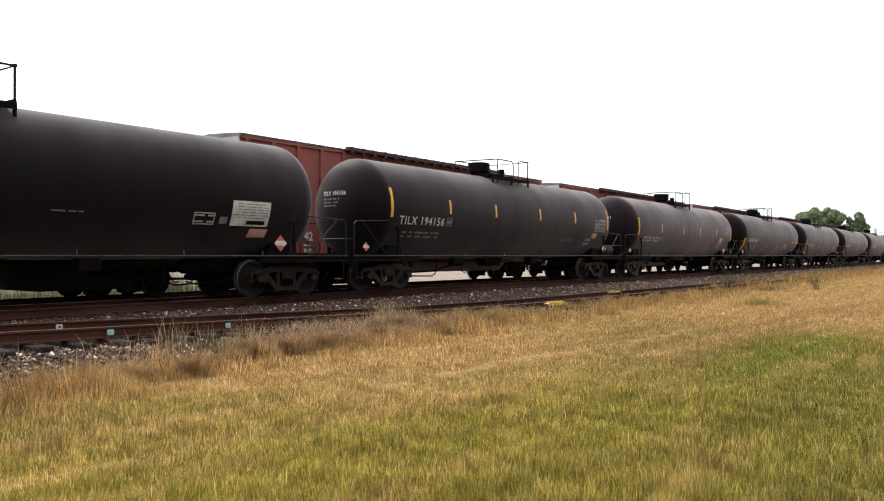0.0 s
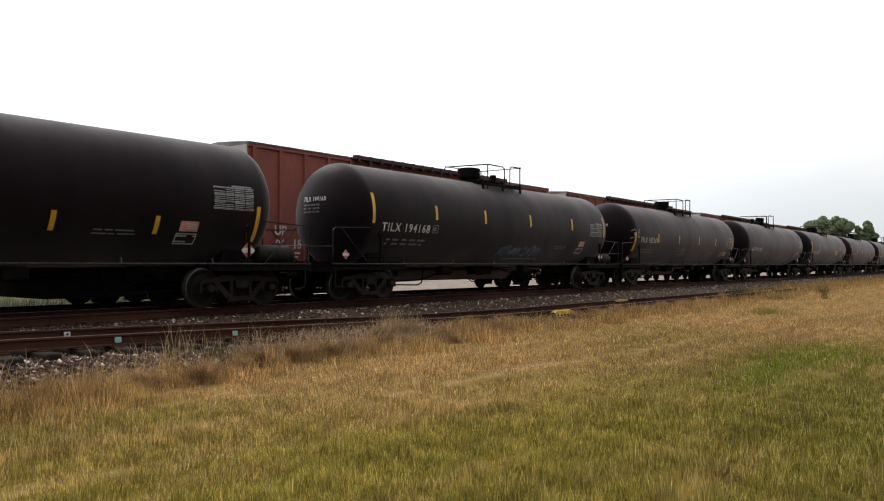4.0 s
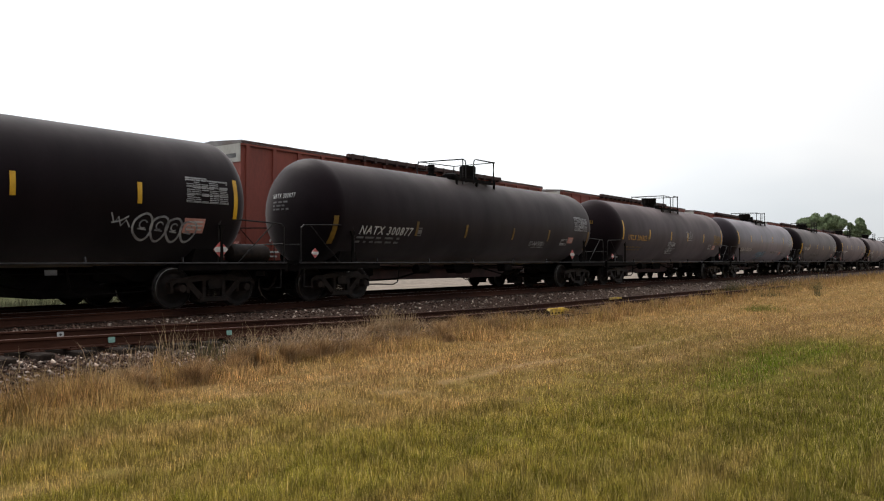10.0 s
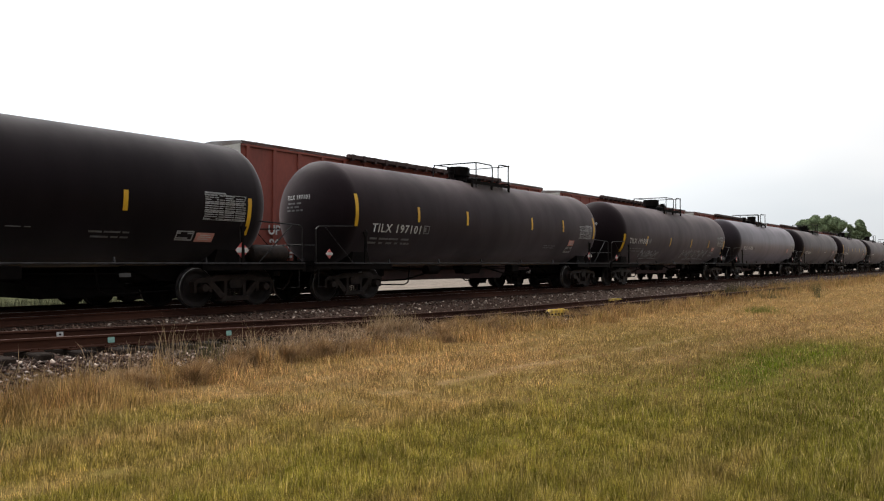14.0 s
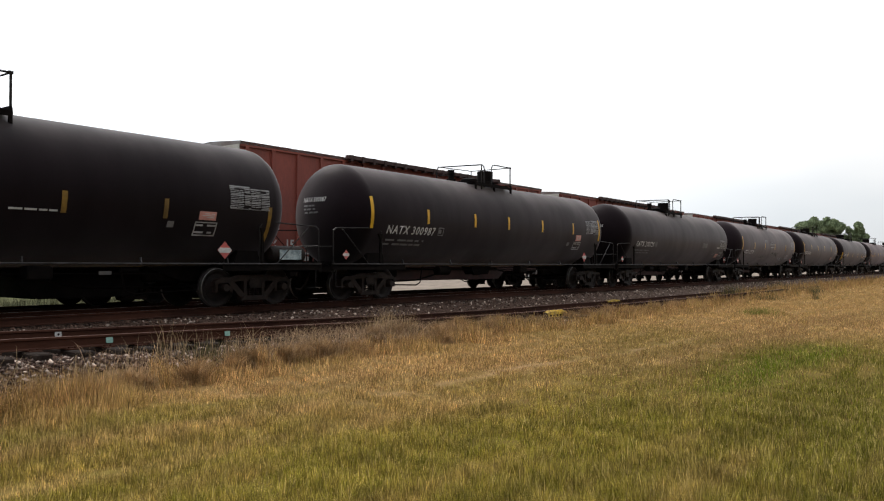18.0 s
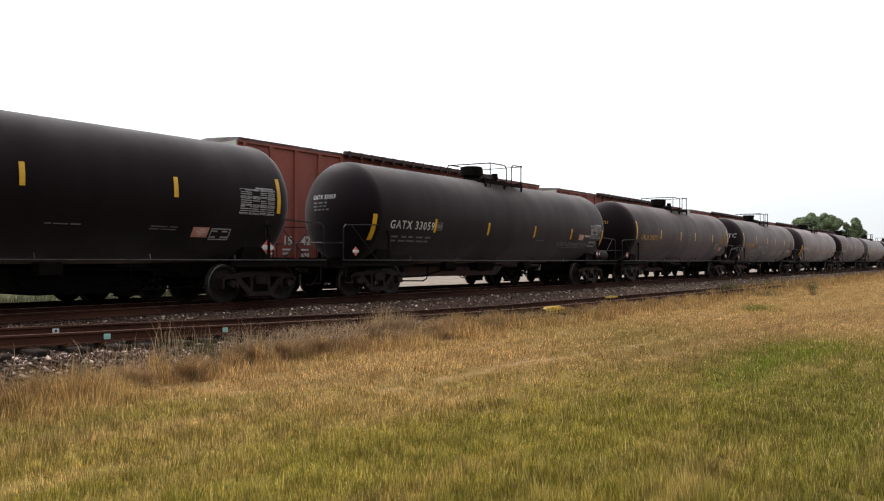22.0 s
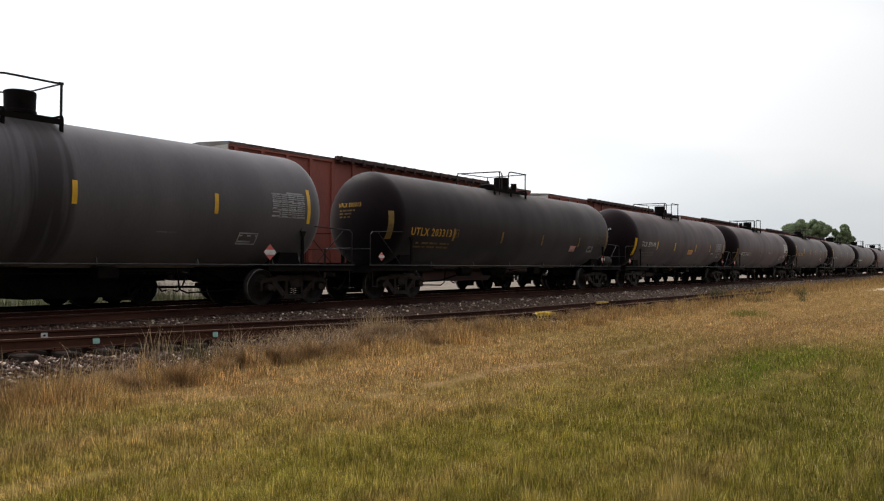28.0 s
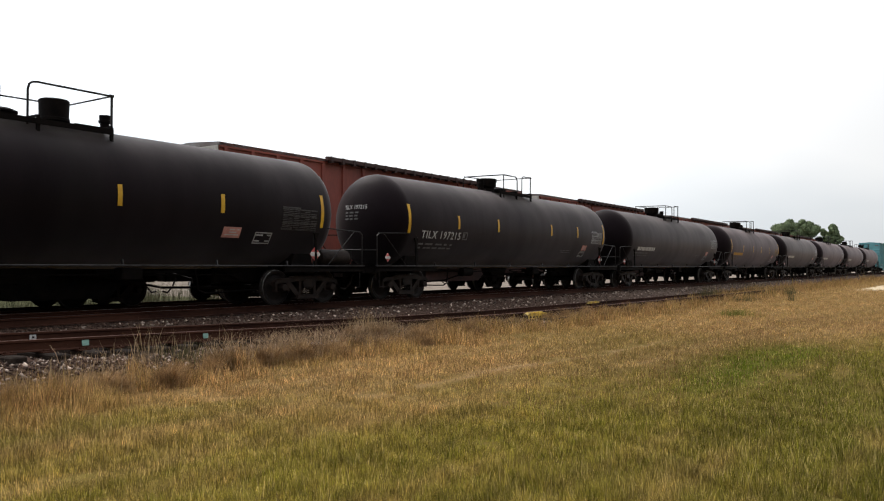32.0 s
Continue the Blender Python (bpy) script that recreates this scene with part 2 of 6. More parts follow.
HOPPER_TAN = mat("brown_spray_panel", (0.075, 0.046, 0.032), (0.042, 0.030, 0.023), rough=0.75, scale=1.4, fine=14)
HOPPER_GREEN = mat("dark_green_spray_panel", (0.024, 0.040, 0.035), (0.02, 0.027, 0.024), rough=0.75, scale=1.4, fine=14)
TEAL = mat("faded_teal_paint", (0.12, 0.34, 0.38), (0.09, 0.25, 0.29), rough=0.6, scale=1, fine=12)
MARK_TEAL = mat("pale_green_marker_paint", (0.32, 0.56, 0.50), (0.20, 0.36, 0.32), rough=0.6, scale=6, fine=40)
DERAIL_YELLOW = mat("chipped_yellow_steel", (0.80, 0.54, 0.05), (0.34, 0.21, 0.04), rough=0.55, scale=6, fine=40, bump=0.2)
BARK = mat("tree_bark", (0.075, 0.058, 0.045), (0.045, 0.035, 0.028), rough=0.95, scale=4, fine=30, bump=0.5)
LEAF = mat("tree_leaves", (0.200, 0.250, 0.132), (0.130, 0.170, 0.088), rough=0.7, scale=0.6, fine=6, island=0.3, spec=0.2)
STEM = mat("dead_weed_stems", (0.47, 0.34, 0.19), (0.28, 0.19, 0.10), rough=0.8, scale=3, fine=12, island=0.35)
FRESH = mat("fresh_green_grass", (0.13, 0.155, 0.028), (0.20, 0.19, 0.045), rough=0.8, scale=3, fine=12, island=0.3, spec=0.1)
FAR_WEED = mat("dull_green_weeds", (0.20, 0.20, 0.125), (0.095, 0.098, 0.06), rough=0.85, scale=2, fine=10, island=0.4, spec=0.1)
SHRUB = mat("dry_shrub_leaves", (0.105, 0.098, 0.028), (0.075, 0.060, 0.022), rough=0.8, scale=3, fine=12, island=0.35)
DULL_WEED = mat("grey_brown_dead_weeds", (0.54, 0.375, 0.235), (0.29, 0.19, 0.118), rough=0.85, scale=3, fine=12, island=0.4, spec=0.1)
SEED = mat("brown_seed_heads", (0.36, 0.21, 0.105), (0.22, 0.12, 0.06), rough=0.85, scale=3, fine=12, island=0.4, spec=0.1)
TUSSOCK = mat("brown_tussock_grass", (0.47, 0.305, 0.155), (0.21, 0.127, 0.062), rough=0.85, scale=2.5, fine=10, island=0.45, spec=0.1)


def grass_paint(name, ground):
    """Dry gold towards the line, greener towards the lane; bare wheel ruts run beside the track."""
    m = bpy.data.materials.new(name)
    m.use_nodes = True
    n, l = m.node_tree.nodes, m.node_tree.links
    b = n["Principled BSDF"]
    b.inputs["Roughness"].default_value = 0.85
    b.inputs["Specular IOR Level"].default_value = 0.0 if ground else 0.1
    geo, sep = n.new("ShaderNodeNewGeometry"), n.new("ShaderNodeSeparateXYZ")
    l.new(geo.outputs["Position"], sep.inputs[0])

    def noise_of(scale, detail=4):
        t = n.new("ShaderNodeTexNoise")
        t.inputs["Scale"].default_value, t.inputs["Detail"].default_value = scale, detail
        l.new(geo.outputs["Position"], t.inputs["Vector"])
        return t.outputs["Fac"]

    def maths(op, a, bb, c=None):
        t = n.new("ShaderNodeMath")
        t.operation = op
        for i, v in enumerate((a, bb, c)):
            if v is None:
                continue
            if isinstance(v, (int, float)):
                t.inputs[i].default_value = v
            else:
                l.new(v, t.inputs[i])
        return t.outputs[0]

    def ranged(v, lo, hi, a=0.0, bb=1.0):
        t = n.new("ShaderNodeMapRange")
        for key, x in (("From Min", lo), ("From Max", hi), ("To Min", a), ("To Max", bb)):
            t.inputs[key].default_value = x
        l.new(v, t.inputs["Value"])
        return t.outputs["Result"]

    def blend(fac, a, bb):
        t = n.new("ShaderNodeMix")
        t.data_type = "RGBA"
        l.new(fac, t.inputs["Factor"])
        for key, v in (("A", a), ("B", bb)):
            if isinstance(v, tuple):
                t.inputs[key].default_value = (*v, 1)
            else:
                l.new(v, t.inputs[key])
        return t.outputs["Result"]

    broad, mid, small = noise_of(0.45), noise_of(1.7), noise_of(9.0)
    # green grows near the lane and in one damp hollow
    green = ranged(maths("MULTIPLY_ADD", maths("SUBTRACT", broad, 0.5), 5.0, maths("SUBTRACT", maths("MULTIPLY_ADD", sep.outputs["X"], 0.15, sep.outputs["Y"]), maths("SUBTRACT", ranged(sep.outputs["X"], 7.0, 3.0, 0.0, 1.5), ranged(sep.outputs["X"], 13.0, 24.0, 0.0, 2.5)))), 8.2, 4.6)
    hx, hy = maths("MULTIPLY", maths("SUBTRACT", sep.outputs["X"], 14.2), 0.25), maths("MULTIPLY", maths("SUBTRACT", sep.outputs["Y"], 3.1), 1.5)
    hollow = ranged(maths("ADD", maths("MULTIPLY", hx, hx), maths("MULTIPLY", hy, hy)), 1.6, 0.2)
    along = maths("MULTIPLY_ADD", sep.outputs["X"], 0.0725, sep.outputs["Y"])
    dry = blend(ranged(mid, 0.38, 0.62), (0.59, 0.375, 0.168), (0.44, 0.262, 0.112))
    # short green growth on the strip between the wheel track and the tussocks
    strip = maths("MULTIPLY", ranged(maths("ABSOLUTE", maths("SUBTRACT", along, 7.5), 0.0), 0.85, 0.25), ranged(sep.outputs["X"], 9.5, 5.5))
    dry = blend(maths("MULTIPLY", strip, ranged(noise_of(1.1), 0.36, 0.60, 0.1, 0.75)), dry, (0.205, 0.180, 0.048))
    lush = blend(ranged(small, 0.35, 0.65), (0.222, 0.210, 0.026), (0.405, 0.308, 0.066))
    col = blend(maths("MULTIPLY", green, 0.95), dry, lush)
    # olive grass further along; its colour is also darkened for lens falloff at the corner
    olive_dimmed = ranged(maths("MULTIPLY_ADD", sep.outputs["Y"], -1.6, maths("MULTIPLY_ADD", maths("SUBTRACT", mid, 0.5), 4.0, sep.outputs["X"])), 0.5, 7.0)
    olive_dimmed = maths("MULTIPLY", olive_dimmed, ranged(sep.outputs["X"], 21.0, 14.0))
    col = blend(maths("MULTIPLY", olive_dimmed, 0.85), col, (0.145, 0.140, 0.022))
    brow = maths("MULTIPLY_ADD", ranged(sep.outputs["X"], 7.0, 3.2), 1.3, sep.outputs["Y"])
    tufts = maths("MULTIPLY", ranged(brow, 8.5, 9.5), ranged(mid, 0.34, 0.58, 0.25, 1.0))
    col = blend(maths("MULTIPLY", tufts, 0.75), col, (0.31, 0.165, 0.070))
    # brown seed heads between the wheel track and the darker olive grass
    heads = maths("MULTIPLY", ranged(maths("ABSOLUTE", maths("SUBTRACT", along, 5.9), 0.0), 0.95, 0.35), ranged(sep.outputs["X"], 10.0, 13.5))
    col = blend(maths("MULTIPLY", heads, ranged(mid, 0.36, 0.60, 0.35, 0.8)), col, (0.36, 0.225, 0.098))
    # long drifts of paler and darker growth lie along the track
    drift = n.new("ShaderNodeTexNoise")
    lay = n.new("ShaderNodeMapping")
    lay.inputs["Rotation"].default_value, lay.inputs["Scale"].default_value = (0, 0, 0.07), (0.22, 1.25, 1.0)
    l.new(geo.outputs["Position"], lay.inputs["Vector"]), l.new(lay.outputs["Vector"], drift.inputs["Vector"])
    drift.inputs["Scale"].default_value, drift.inputs["Detail"].default_value = 1.3, 4
    col = blend(ranged(drift.outputs["Fac"], 0.52, 0.66, 0.0, 0.5), col, (0.50, 0.335, 0.125))
    col = blend(ranged(drift.outputs["Fac"], 0.46, 0.34, 0.0, 0.32), col, (0.190, 0.155, 0.036))
    col = blend(maths("MULTIPLY", hollow, ranged(mid, 0.36, 0.56, 0.25, 0.85)), col, (0.115, 0.170, 0.010))
    if ground:
        ruts = [ranged(maths("ABSOLUTE", maths("SUBTRACT", maths("MULTIPLY_ADD", maths("SUBTRACT", mid, 0.5), 0.9, along), y), 0.0), 0.16, 0.03) for y in (6.88, 5.85)]
        rut = maths("MULTIPLY", maths("MAXIMUM", ruts[0], maths("MULTIPLY", ruts[1], 0.35)), maths("MULTIPLY", ranged(broad, 0.34, 0.55, 0.35, 1.0), ranged(maths("ABSOLUTE", maths("SUBTRACT", sep.outputs["X"], 12.2), 0.0), 6.0, 3.5, 0.08, 1.0)))
        col = blend(ranged(small, 0.30, 0.75, 0.5, 0.9), col, (0.085, 0.057, 0.022))
        col = blend(maths("MULTIPLY", rut, 0.36), col, (0.44, 0.29, 0.165))
        sand = maths("MULTIPLY", ranged(maths("ABSOLUTE", maths("SUBTRACT", maths("MULTIPLY_ADD", broad, 10.0, sep.outputs["X"]), 76.0), 0.0), 13.0, 9.0), ranged(maths("ABSOLUTE", maths("SUBTRACT", maths("MULTIPLY_ADD", mid, 1.6, sep.outputs["Y"]), 7.4), 0.0), 0.9, 0.6))
        col = blend(sand, col, (0.62, 0.50, 0.34))
        bed = ranged(maths("MULTIPLY_ADD", maths("SUBTRACT", mid, 0.5), 1.2, sep.outputs["Y"]), 9.9, 10.6)
        past = ranged(sep.outputs["X"], 52.0, 40.0, 0.0, 1.0)
        bed2 = ranged(sep.outputs["Y"], 12.9, 13.6)
        bed = maths("MULTIPLY", bed, maths("MAXIMUM", past, bed2))
        stones = blend(ranged(noise_of(22.0, 2), 0.42, 0.6), (0.044, 0.028, 0.022), (0.115, 0.078, 0.062))
        fresh = blend(ranged(noise_of(16.0, 2), 0.42, 0.6), (0.080, 0.055, 0.044), (0.20, 0.152, 0.125))
        stones = blend(maths("MULTIPLY", ranged(sep.outputs["X"], 22.0, 42.0), ranged(sep.outputs["Y"], 12.9, 13.3)), stones, fresh)
        col = blend(bed, col, stones)
        lot = blend(ranged(mid, 0.4, 0.6), (0.30, 0.255, 0.215), (0.21, 0.175, 0.145))
        weedy = blend(ranged(mid, 0.4, 0.6), (0.12, 0.118, 0.066), (0.07, 0.072, 0.038))
        far = blend(ranged(maths("MULTIPLY_ADD", maths("SUBTRACT", mid, 0.5), 3.0, sep.outputs["X"]), 20.5, 22.0), weedy, lot)
        far = blend(ranged(sep.outputs["Y"], 23.6, 22.6), far, (0.075, 0.058, 0.048))
        col = blend(ranged(sep.outputs["Y"], 17.5, 18.0), col, far)
    else:
        # bleached growth where wheels have pressed the grass down
        ruts = [ranged(maths("ABSOLUTE", maths("SUBTRACT", maths("MULTIPLY_ADD", maths("SUBTRACT", broad, 0.5), 0.7, along), y), 0.0), 0.34, 0.08) for y in (6.88, 5.85)]
        col = blend(maths("MULTIPLY", maths("MAXIMUM", ruts[0], ruts[1]), ranged(noise_of(0.9, 3), 0.36, 0.56, 0.05, 0.55)), col, (0.60, 0.395, 0.180))
        # some blades are bleached straw, some still green
        lot_of = maths("FRACT", maths("MULTIPLY", geo.outputs["Random Per Island"], 7.31), 0.0)
        col = blend(ranged(lot_of, 0.76, 0.84, 0.0, 0.45), col, (0.64, 0.48, 0.235))
        col = blend(ranged(lot_of, 0.26, 0.16, 0.0, 0.48), col, (0.150, 0.142, 0.014))
        hsv = n.new("ShaderNodeHueSaturation")
        l.new(maths("MULTIPLY_ADD", maths("SUBTRACT", maths("MULTIPLY_ADD", maths("POWER", geo.outputs["Random Per Island"], 2.0), 1.75, 0.42), 0.95), ranged(sep.outputs["X"], 9.0, 34.0, 1.0, 0.35), 0.95), hsv.inputs["Value"])
        patch = n.new("ShaderNodeVectorMath")
        patch.operation = "SCALE"
        l.new(col, patch.inputs[0]), l.new(maths("MULTIPLY", ranged(noise_of(6.5, 5), 0.34, 0.66, 0.78, 1.24), ranged(noise_of(1.3, 3), 0.34, 0.66, 0.86, 1.14)), patch.inputs["Scale"])
        l.new(patch.outputs["Vector"], hsv.inputs["Color"])
        col = hsv.outputs["Color"]
        thin, both = n.new("ShaderNodeBsdfTranslucent"), n.new("ShaderNodeMixShader")
        both.inputs[0].default_value = 0.45
        l.new(col, thin.inputs["Color"])
        l.new(b.outputs[0], both.inputs[1]), l.new(thin.outputs[0], both.inputs[2])
        l.new(both.outputs[0], n["Material Output"].inputs["Surface"])
    l.new(col, b.inputs["Base Color"])
    bp = n.new("ShaderNodeBump")
    bp.inputs["Strength"].default_value, bp.inputs["Distance"].default_value = 0.5, 0.03
    l.new(noise_of(30.0, 3), bp.inputs["Height"])
    if ground:
        l.new(bp.outputs["Normal"], b.inputs["Normal"])
    return m


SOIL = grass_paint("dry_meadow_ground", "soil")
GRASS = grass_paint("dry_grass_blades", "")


# ---- building blocks ----
class Shape:
    """Collects points and faces of one mesh."""

    def __init__(self):
        self.v, self.f = [], []

    def add(self, points, faces):
        o = len(self.v)
        self.v += [tuple(p) for p in points]
        self.f += [tuple(i + o for i in f) for f in faces]
        return self

    def box(self, x0, x1, y0, y1, z0, z1, bevel=0.0):
        """A block; with a bevel its upright edges and rims are chamfered."""
        if not bevel:
            pts = [(x, y, z) for z in (z0, z1) for x, y in ((x0, y0), (x1, y0), (x1, y1), (x0, y1))]
            return self.add(pts, [(3, 2, 1, 0), (4, 5, 6, 7), (0, 1, 5, 4), (1, 2, 6, 5), (2, 3, 7, 6), (3, 0, 4, 7)])
        b = min(bevel, (x1 - x0) / 3, (y1 - y0) / 3, (z1 - z0) / 3)
        rings = []
        for z, i in ((z0, b), (z0 + b, 0), (z1 - b, 0), (z1, b)):
            c = b if i == 0 else b * 1.6
            rings.append([(x0 + i + c, y0 + i, z), (x1 - i - c, y0 + i, z), (x1 - i, y0 + i + c, z), (x1 - i, y1 - i - c, z),
                          (x1 - i - c, y1 - i, z), (x0 + i + c, y1 - i, z), (x0 + i, y1 - i - c, z), (x0 + i, y0 + i + c, z)])
        return self.rings(rings, True)

    def rings(self, rings, caps=True, closed=True):
        n, o = len(rings[0]), []
        for k in range(len(rings) - 1):
            for i in range(n if closed else n - 1):
                j = (i + 1) % n
                o.append((k * n + i, k * n + j, (k + 1) * n + j, (k + 1) * n + i))
        if caps:
            o.append(tuple(range(n - 1, -1, -1)))
            o.append(tuple((len(rings) - 1) * n + i for i in range(n)))
        return self.add([p for r in rings for p in r], o)

    def lathe(self, profile, axis="z", at=(0, 0, 0), n=24, caps=True):
        """Turns (along, radius) pairs about an axis."""
        rings = []
        for a, r in profile:
            ring = []
            for i in range(n):
                c, s = r * math.cos(2 * math.pi * i / n), r * math.sin(2 * math.pi * i / n)
                p = {"z": (c, s, a), "x": (a, c, s), "y": (s, a, c)}[axis]
                ring.append((p[0] + at[0], p[1] + at[1], p[2] + at[2]))
            rings.append(ring)
        return self.rings(rings, caps)

    def tube(self, pts, r=0.017, n=6):
        """A pipe along a line of points, mitred at the corners."""
        pts = [Vector(p) for p in pts]
        rings, up = [], None
        for i, p in enumerate(pts):
            d = ((pts[i] - pts[i - 1]).normalized() if i else Vector((0, 0, 0))) + ((pts[i + 1] - pts[i]).normalized() if i < len(pts) - 1 else Vector((0, 0, 0)))
            d.normalize()
            if up is None:
                up = Vector((0, 0, 1)) if abs(d.z) < 0.9 else Vector((1, 0, 0))
            side = d.cross(up).normalized()
            up = side.cross(d).normalized()
            rings.append([p + r * (side * math.cos(2 * math.pi * k / n) + up * math.sin(2 * math.pi * k / n)) for k in range(n)])
        return self.rings(rings)

    def bar(self, a, b, w, d):
        """A flat bar from a to b: w wide in the plane of x and z, d deep in y."""
        a, b = Vector(a), Vector(b)
        t = (b - a).normalized()
        s = Vector((-t.z, 0, t.x)) * w / 2
        y = Vector((0, d / 2, 0))
        return self.rings([[p - s - y, p + s - y, p + s + y, p - s + y] for p in (a, b)])

    def slab(self, outline, y0, y1):
        """An outline in x and z, thickened in y."""
        return self.rings([[(x, y, z) for x, z in outline] for y in (y1, y0)])

    def mesh(self, name, material, smooth=False):
        me = bpy.data.meshes.new(name)
        me.from_pydata(self.v, [], self.f)
        me.materials.append(material)
        if smooth:
            me.polygons.foreach_set("use_smooth", [True] * len(me.polygons))
            me.set_sharp_from_angle(angle=radians(38))
        me.update()
        return me


INK_PARTS = {"car_number", "end_number", "small_print", "end_print", "data_panel", "test_box", "seal", "print", "spec_line", "class_box", "spec_box", "end_lettering", "car_lettering", "graffiti"}


def part(name, shape, material=None, parent=None, label="", at=None, smooth=False):
    """Links a shape, or a mesh made before, as one object under a thing or part."""
    data = shape.mesh(name, material, smooth) if isinstance(shape, Shape) else shape
    small = name in INK_PARTS
    ob = new(name, data)
    if at is not None:
        ob.matrix_basis = at
    if parent is not None:
        ob.parent = parent
    if label:
        ob["label"] = label
    if small:
        ob["kind"] = "stuff"
    return ob


MADE = {}


def shared(key, make):
    """The mesh of that key, made once."""
    if key not in MADE:
        MADE[key] = make()
    return MADE[key]


# ---- the plan, in metres: x along the line, y away from the viewer ----
LINE_Y, LINE_Z = 16.07, 0.59       # centre and rail top of the running line
SIDE_Y = 12.0                      # centre of the near siding
STORE_Y, STORE_Z = 21.2, 0.45      # centre and rail top of the far track
GAUGE = 0.755                      # half the distance between rail heads


def siding_z(x):
    """Rail top of the sagging siding."""
    return float(np.interp(x, (-10, 5, 8, 10, 12.4, 15.5, 19.7, 28, 36, 60), (0.60, 0.565, 0.49, 0.44, 0.38, 0.305, 0.25, 0.228, 0.20, 0.17)))


def smooth_step(a, b, v):
    t = np.clip((v - a) / (b - a), 0, 1)
    return t * t * (3 - 2 * t)


def ground_z(x, y):
    """Height of the land: meadow, siding bed, line bed, far track bed, yard."""
    x, y = np.asarray(x, float), np.asarray(y, float)
    side = np.interp(x, (-10, 5, 8, 10, 12.4, 15.5, 19.7, 28, 36, 60), (0.60, 0.565, 0.49, 0.44, 0.38, 0.305, 0.25, 0.228, 0.20, 0.17)) - 0.29
    bump = 0.03 * np.sin(x * 0.9 + 1.3 * np.sin(y * 0.7)) + 0.02 * np.sin(y * 1.7 + x * 0.35)
    meadow = bump * smooth_step(60, 20, np.abs(x)) * smooth_step(-20, -5, y) - 0.02 + 0.10 * smooth_step(25, 60, x) * smooth_step(4, 9, y)
    z = meadow + (side - meadow) * smooth_step(9.7, 10.7, y)
    z = z + (LINE_Z - 0.2 - z) * smooth_step(13.3, 14.5, y)
    z = z + (STORE_Z - 0.2 - z) * smooth_step(17.6, 19.5, y)
    z = z + (0.25 - z) * smooth_step(23.0, 24.5, y)
    return z + (0.0 - z) * smooth_step(60, 200, y)


def heightfield(name, xs, ys, material):
    gx, gy = np.meshgrid(xs, ys)
    gz = ground_z(gx, gy)
    nx, ny = len(xs), len(ys)
    me = bpy.data.meshes.new(name)
    i = np.arange((nx - 1) * (ny - 1))
    a = (i // (nx - 1)) * nx + i % (nx - 1)
    me.from_pydata(np.stack([gx, gy, gz], -1).reshape(-1, 3).tolist(), [], np.stack([a, a + 1, a + nx + 1, a + nx], -1).tolist())
    me.materials.append(material)
    me.polygons.foreach_set("use_smooth", [True] * len(me.polygons))
    return new(name, me)


xs = np.concatenate([[-3000, -900, -300, -120, -60, -30], np.arange(-15, 60, 0.4), np.arange(60, 160, 4), [200, 300, 500, 900, 3000]])
ys = np.concatenate([[-3000, -900, -300, -100, -40, -15], np.arange(-6, 26, 0.25), [28, 32, 40, 60, 90, 140, 200, 400, 900, 3000]])
tagged(heightfield("ground", xs, ys, SOIL), "flat dry meadow rising to gravelled railway beds", "ground", kind="structure")


# ---- tracks ----
RAIL_SIDE = [(-0.068, 0.0), (-0.068, 0.012), (-0.012, 0.03), (-0.009, 0.125), (-0.035, 0.138), (-0.036, 0.162), (-0.028, 0.172)]


def rail_mesh(name, x0, x1, step, height, side, head):
    outline = RAIL_SIDE + [(-a, b) for a, b in reversed(RAIL_SIDE)]
    s = Shape()
    n = max(1, round((x1 - x0) / step))
    s.rings([[(x, a, height(x) - 0.172 + b) for a, b in outline] for x in [x0 + (x1 - x0) * i / n for i in range(n + 1)]])
    me = s.mesh(name, side)
    me.materials.append(head)
    k = len(outline)
    idx = [0] * len(me.polygons)
    for i in range(n):
        idx[i * k + 6] = 1
    me.polygons.foreach_set("material_index", idx)
    return me


def tie_mesh():
    return Shape().box(-0.115, 0.115, -1.3, 1.3, -0.17, 0.0, 0.018).mesh("tie", TIE)


def plate_mesh():
    s = Shape().box(-0.09, 0.09, -0.16, 0.16, 0.0, 0.018)
    for dx, dy in ((-0.05, -0.1), (0.05, 0.1), (0.05, -0.1), (-0.05, 0.1)):
        s.box(dx - 0.012, dx + 0.012, dy - 0.014, dy + 0.014, 0.018, 0.045)
    return s.mesh("tie_plate", RAIL_RUST)


def track(name, label, y, x0, x1, height, head, ties, gap, plates=0.0):
    rng = random.Random(name)
    top = tagged(new(name), label, "railway track", kind="structure")
    for dy in (-GAUGE, GAUGE):
        part("rail", rail_mesh("rail", x0, x1, 1.0 if name == "siding_track" else 46.0, height, RAIL_RUST, head), None, top, at=pose(0, y + dy, 0))
    x, k = ties[0], 0
    while x < ties[1]:
        z = height(x) - 0.19
        part("tie", shared("tie", tie_mesh), None, top, at=pose(x + rng.uniform(-0.04, 0.04), y + rng.uniform(-0.06, 0.06), z + rng.uniform(-0.012, 0.006), 0, 0, rng.uniform(-1.5, 1.5)))
        if x < plates:
            for dy in (-GAUGE, GAUGE):
                part("tie_plate", shared("plate", plate_mesh), None, top, at=pose(x, y + dy, z))
        x += gap
    return top


siding = track("siding_track", "rusty disused siding with weathered timber ties in gravel", SIDE_Y, -8, 60, siding_z, SIDE_HEAD, (2.0, 40), 0.55, 18)
track("running_line", "main railway line with polished rail heads on dark ballast", LINE_Y, -660, 860, lambda x: LINE_Z, RAIL_SHINE, (2.0, 100), 0.55)
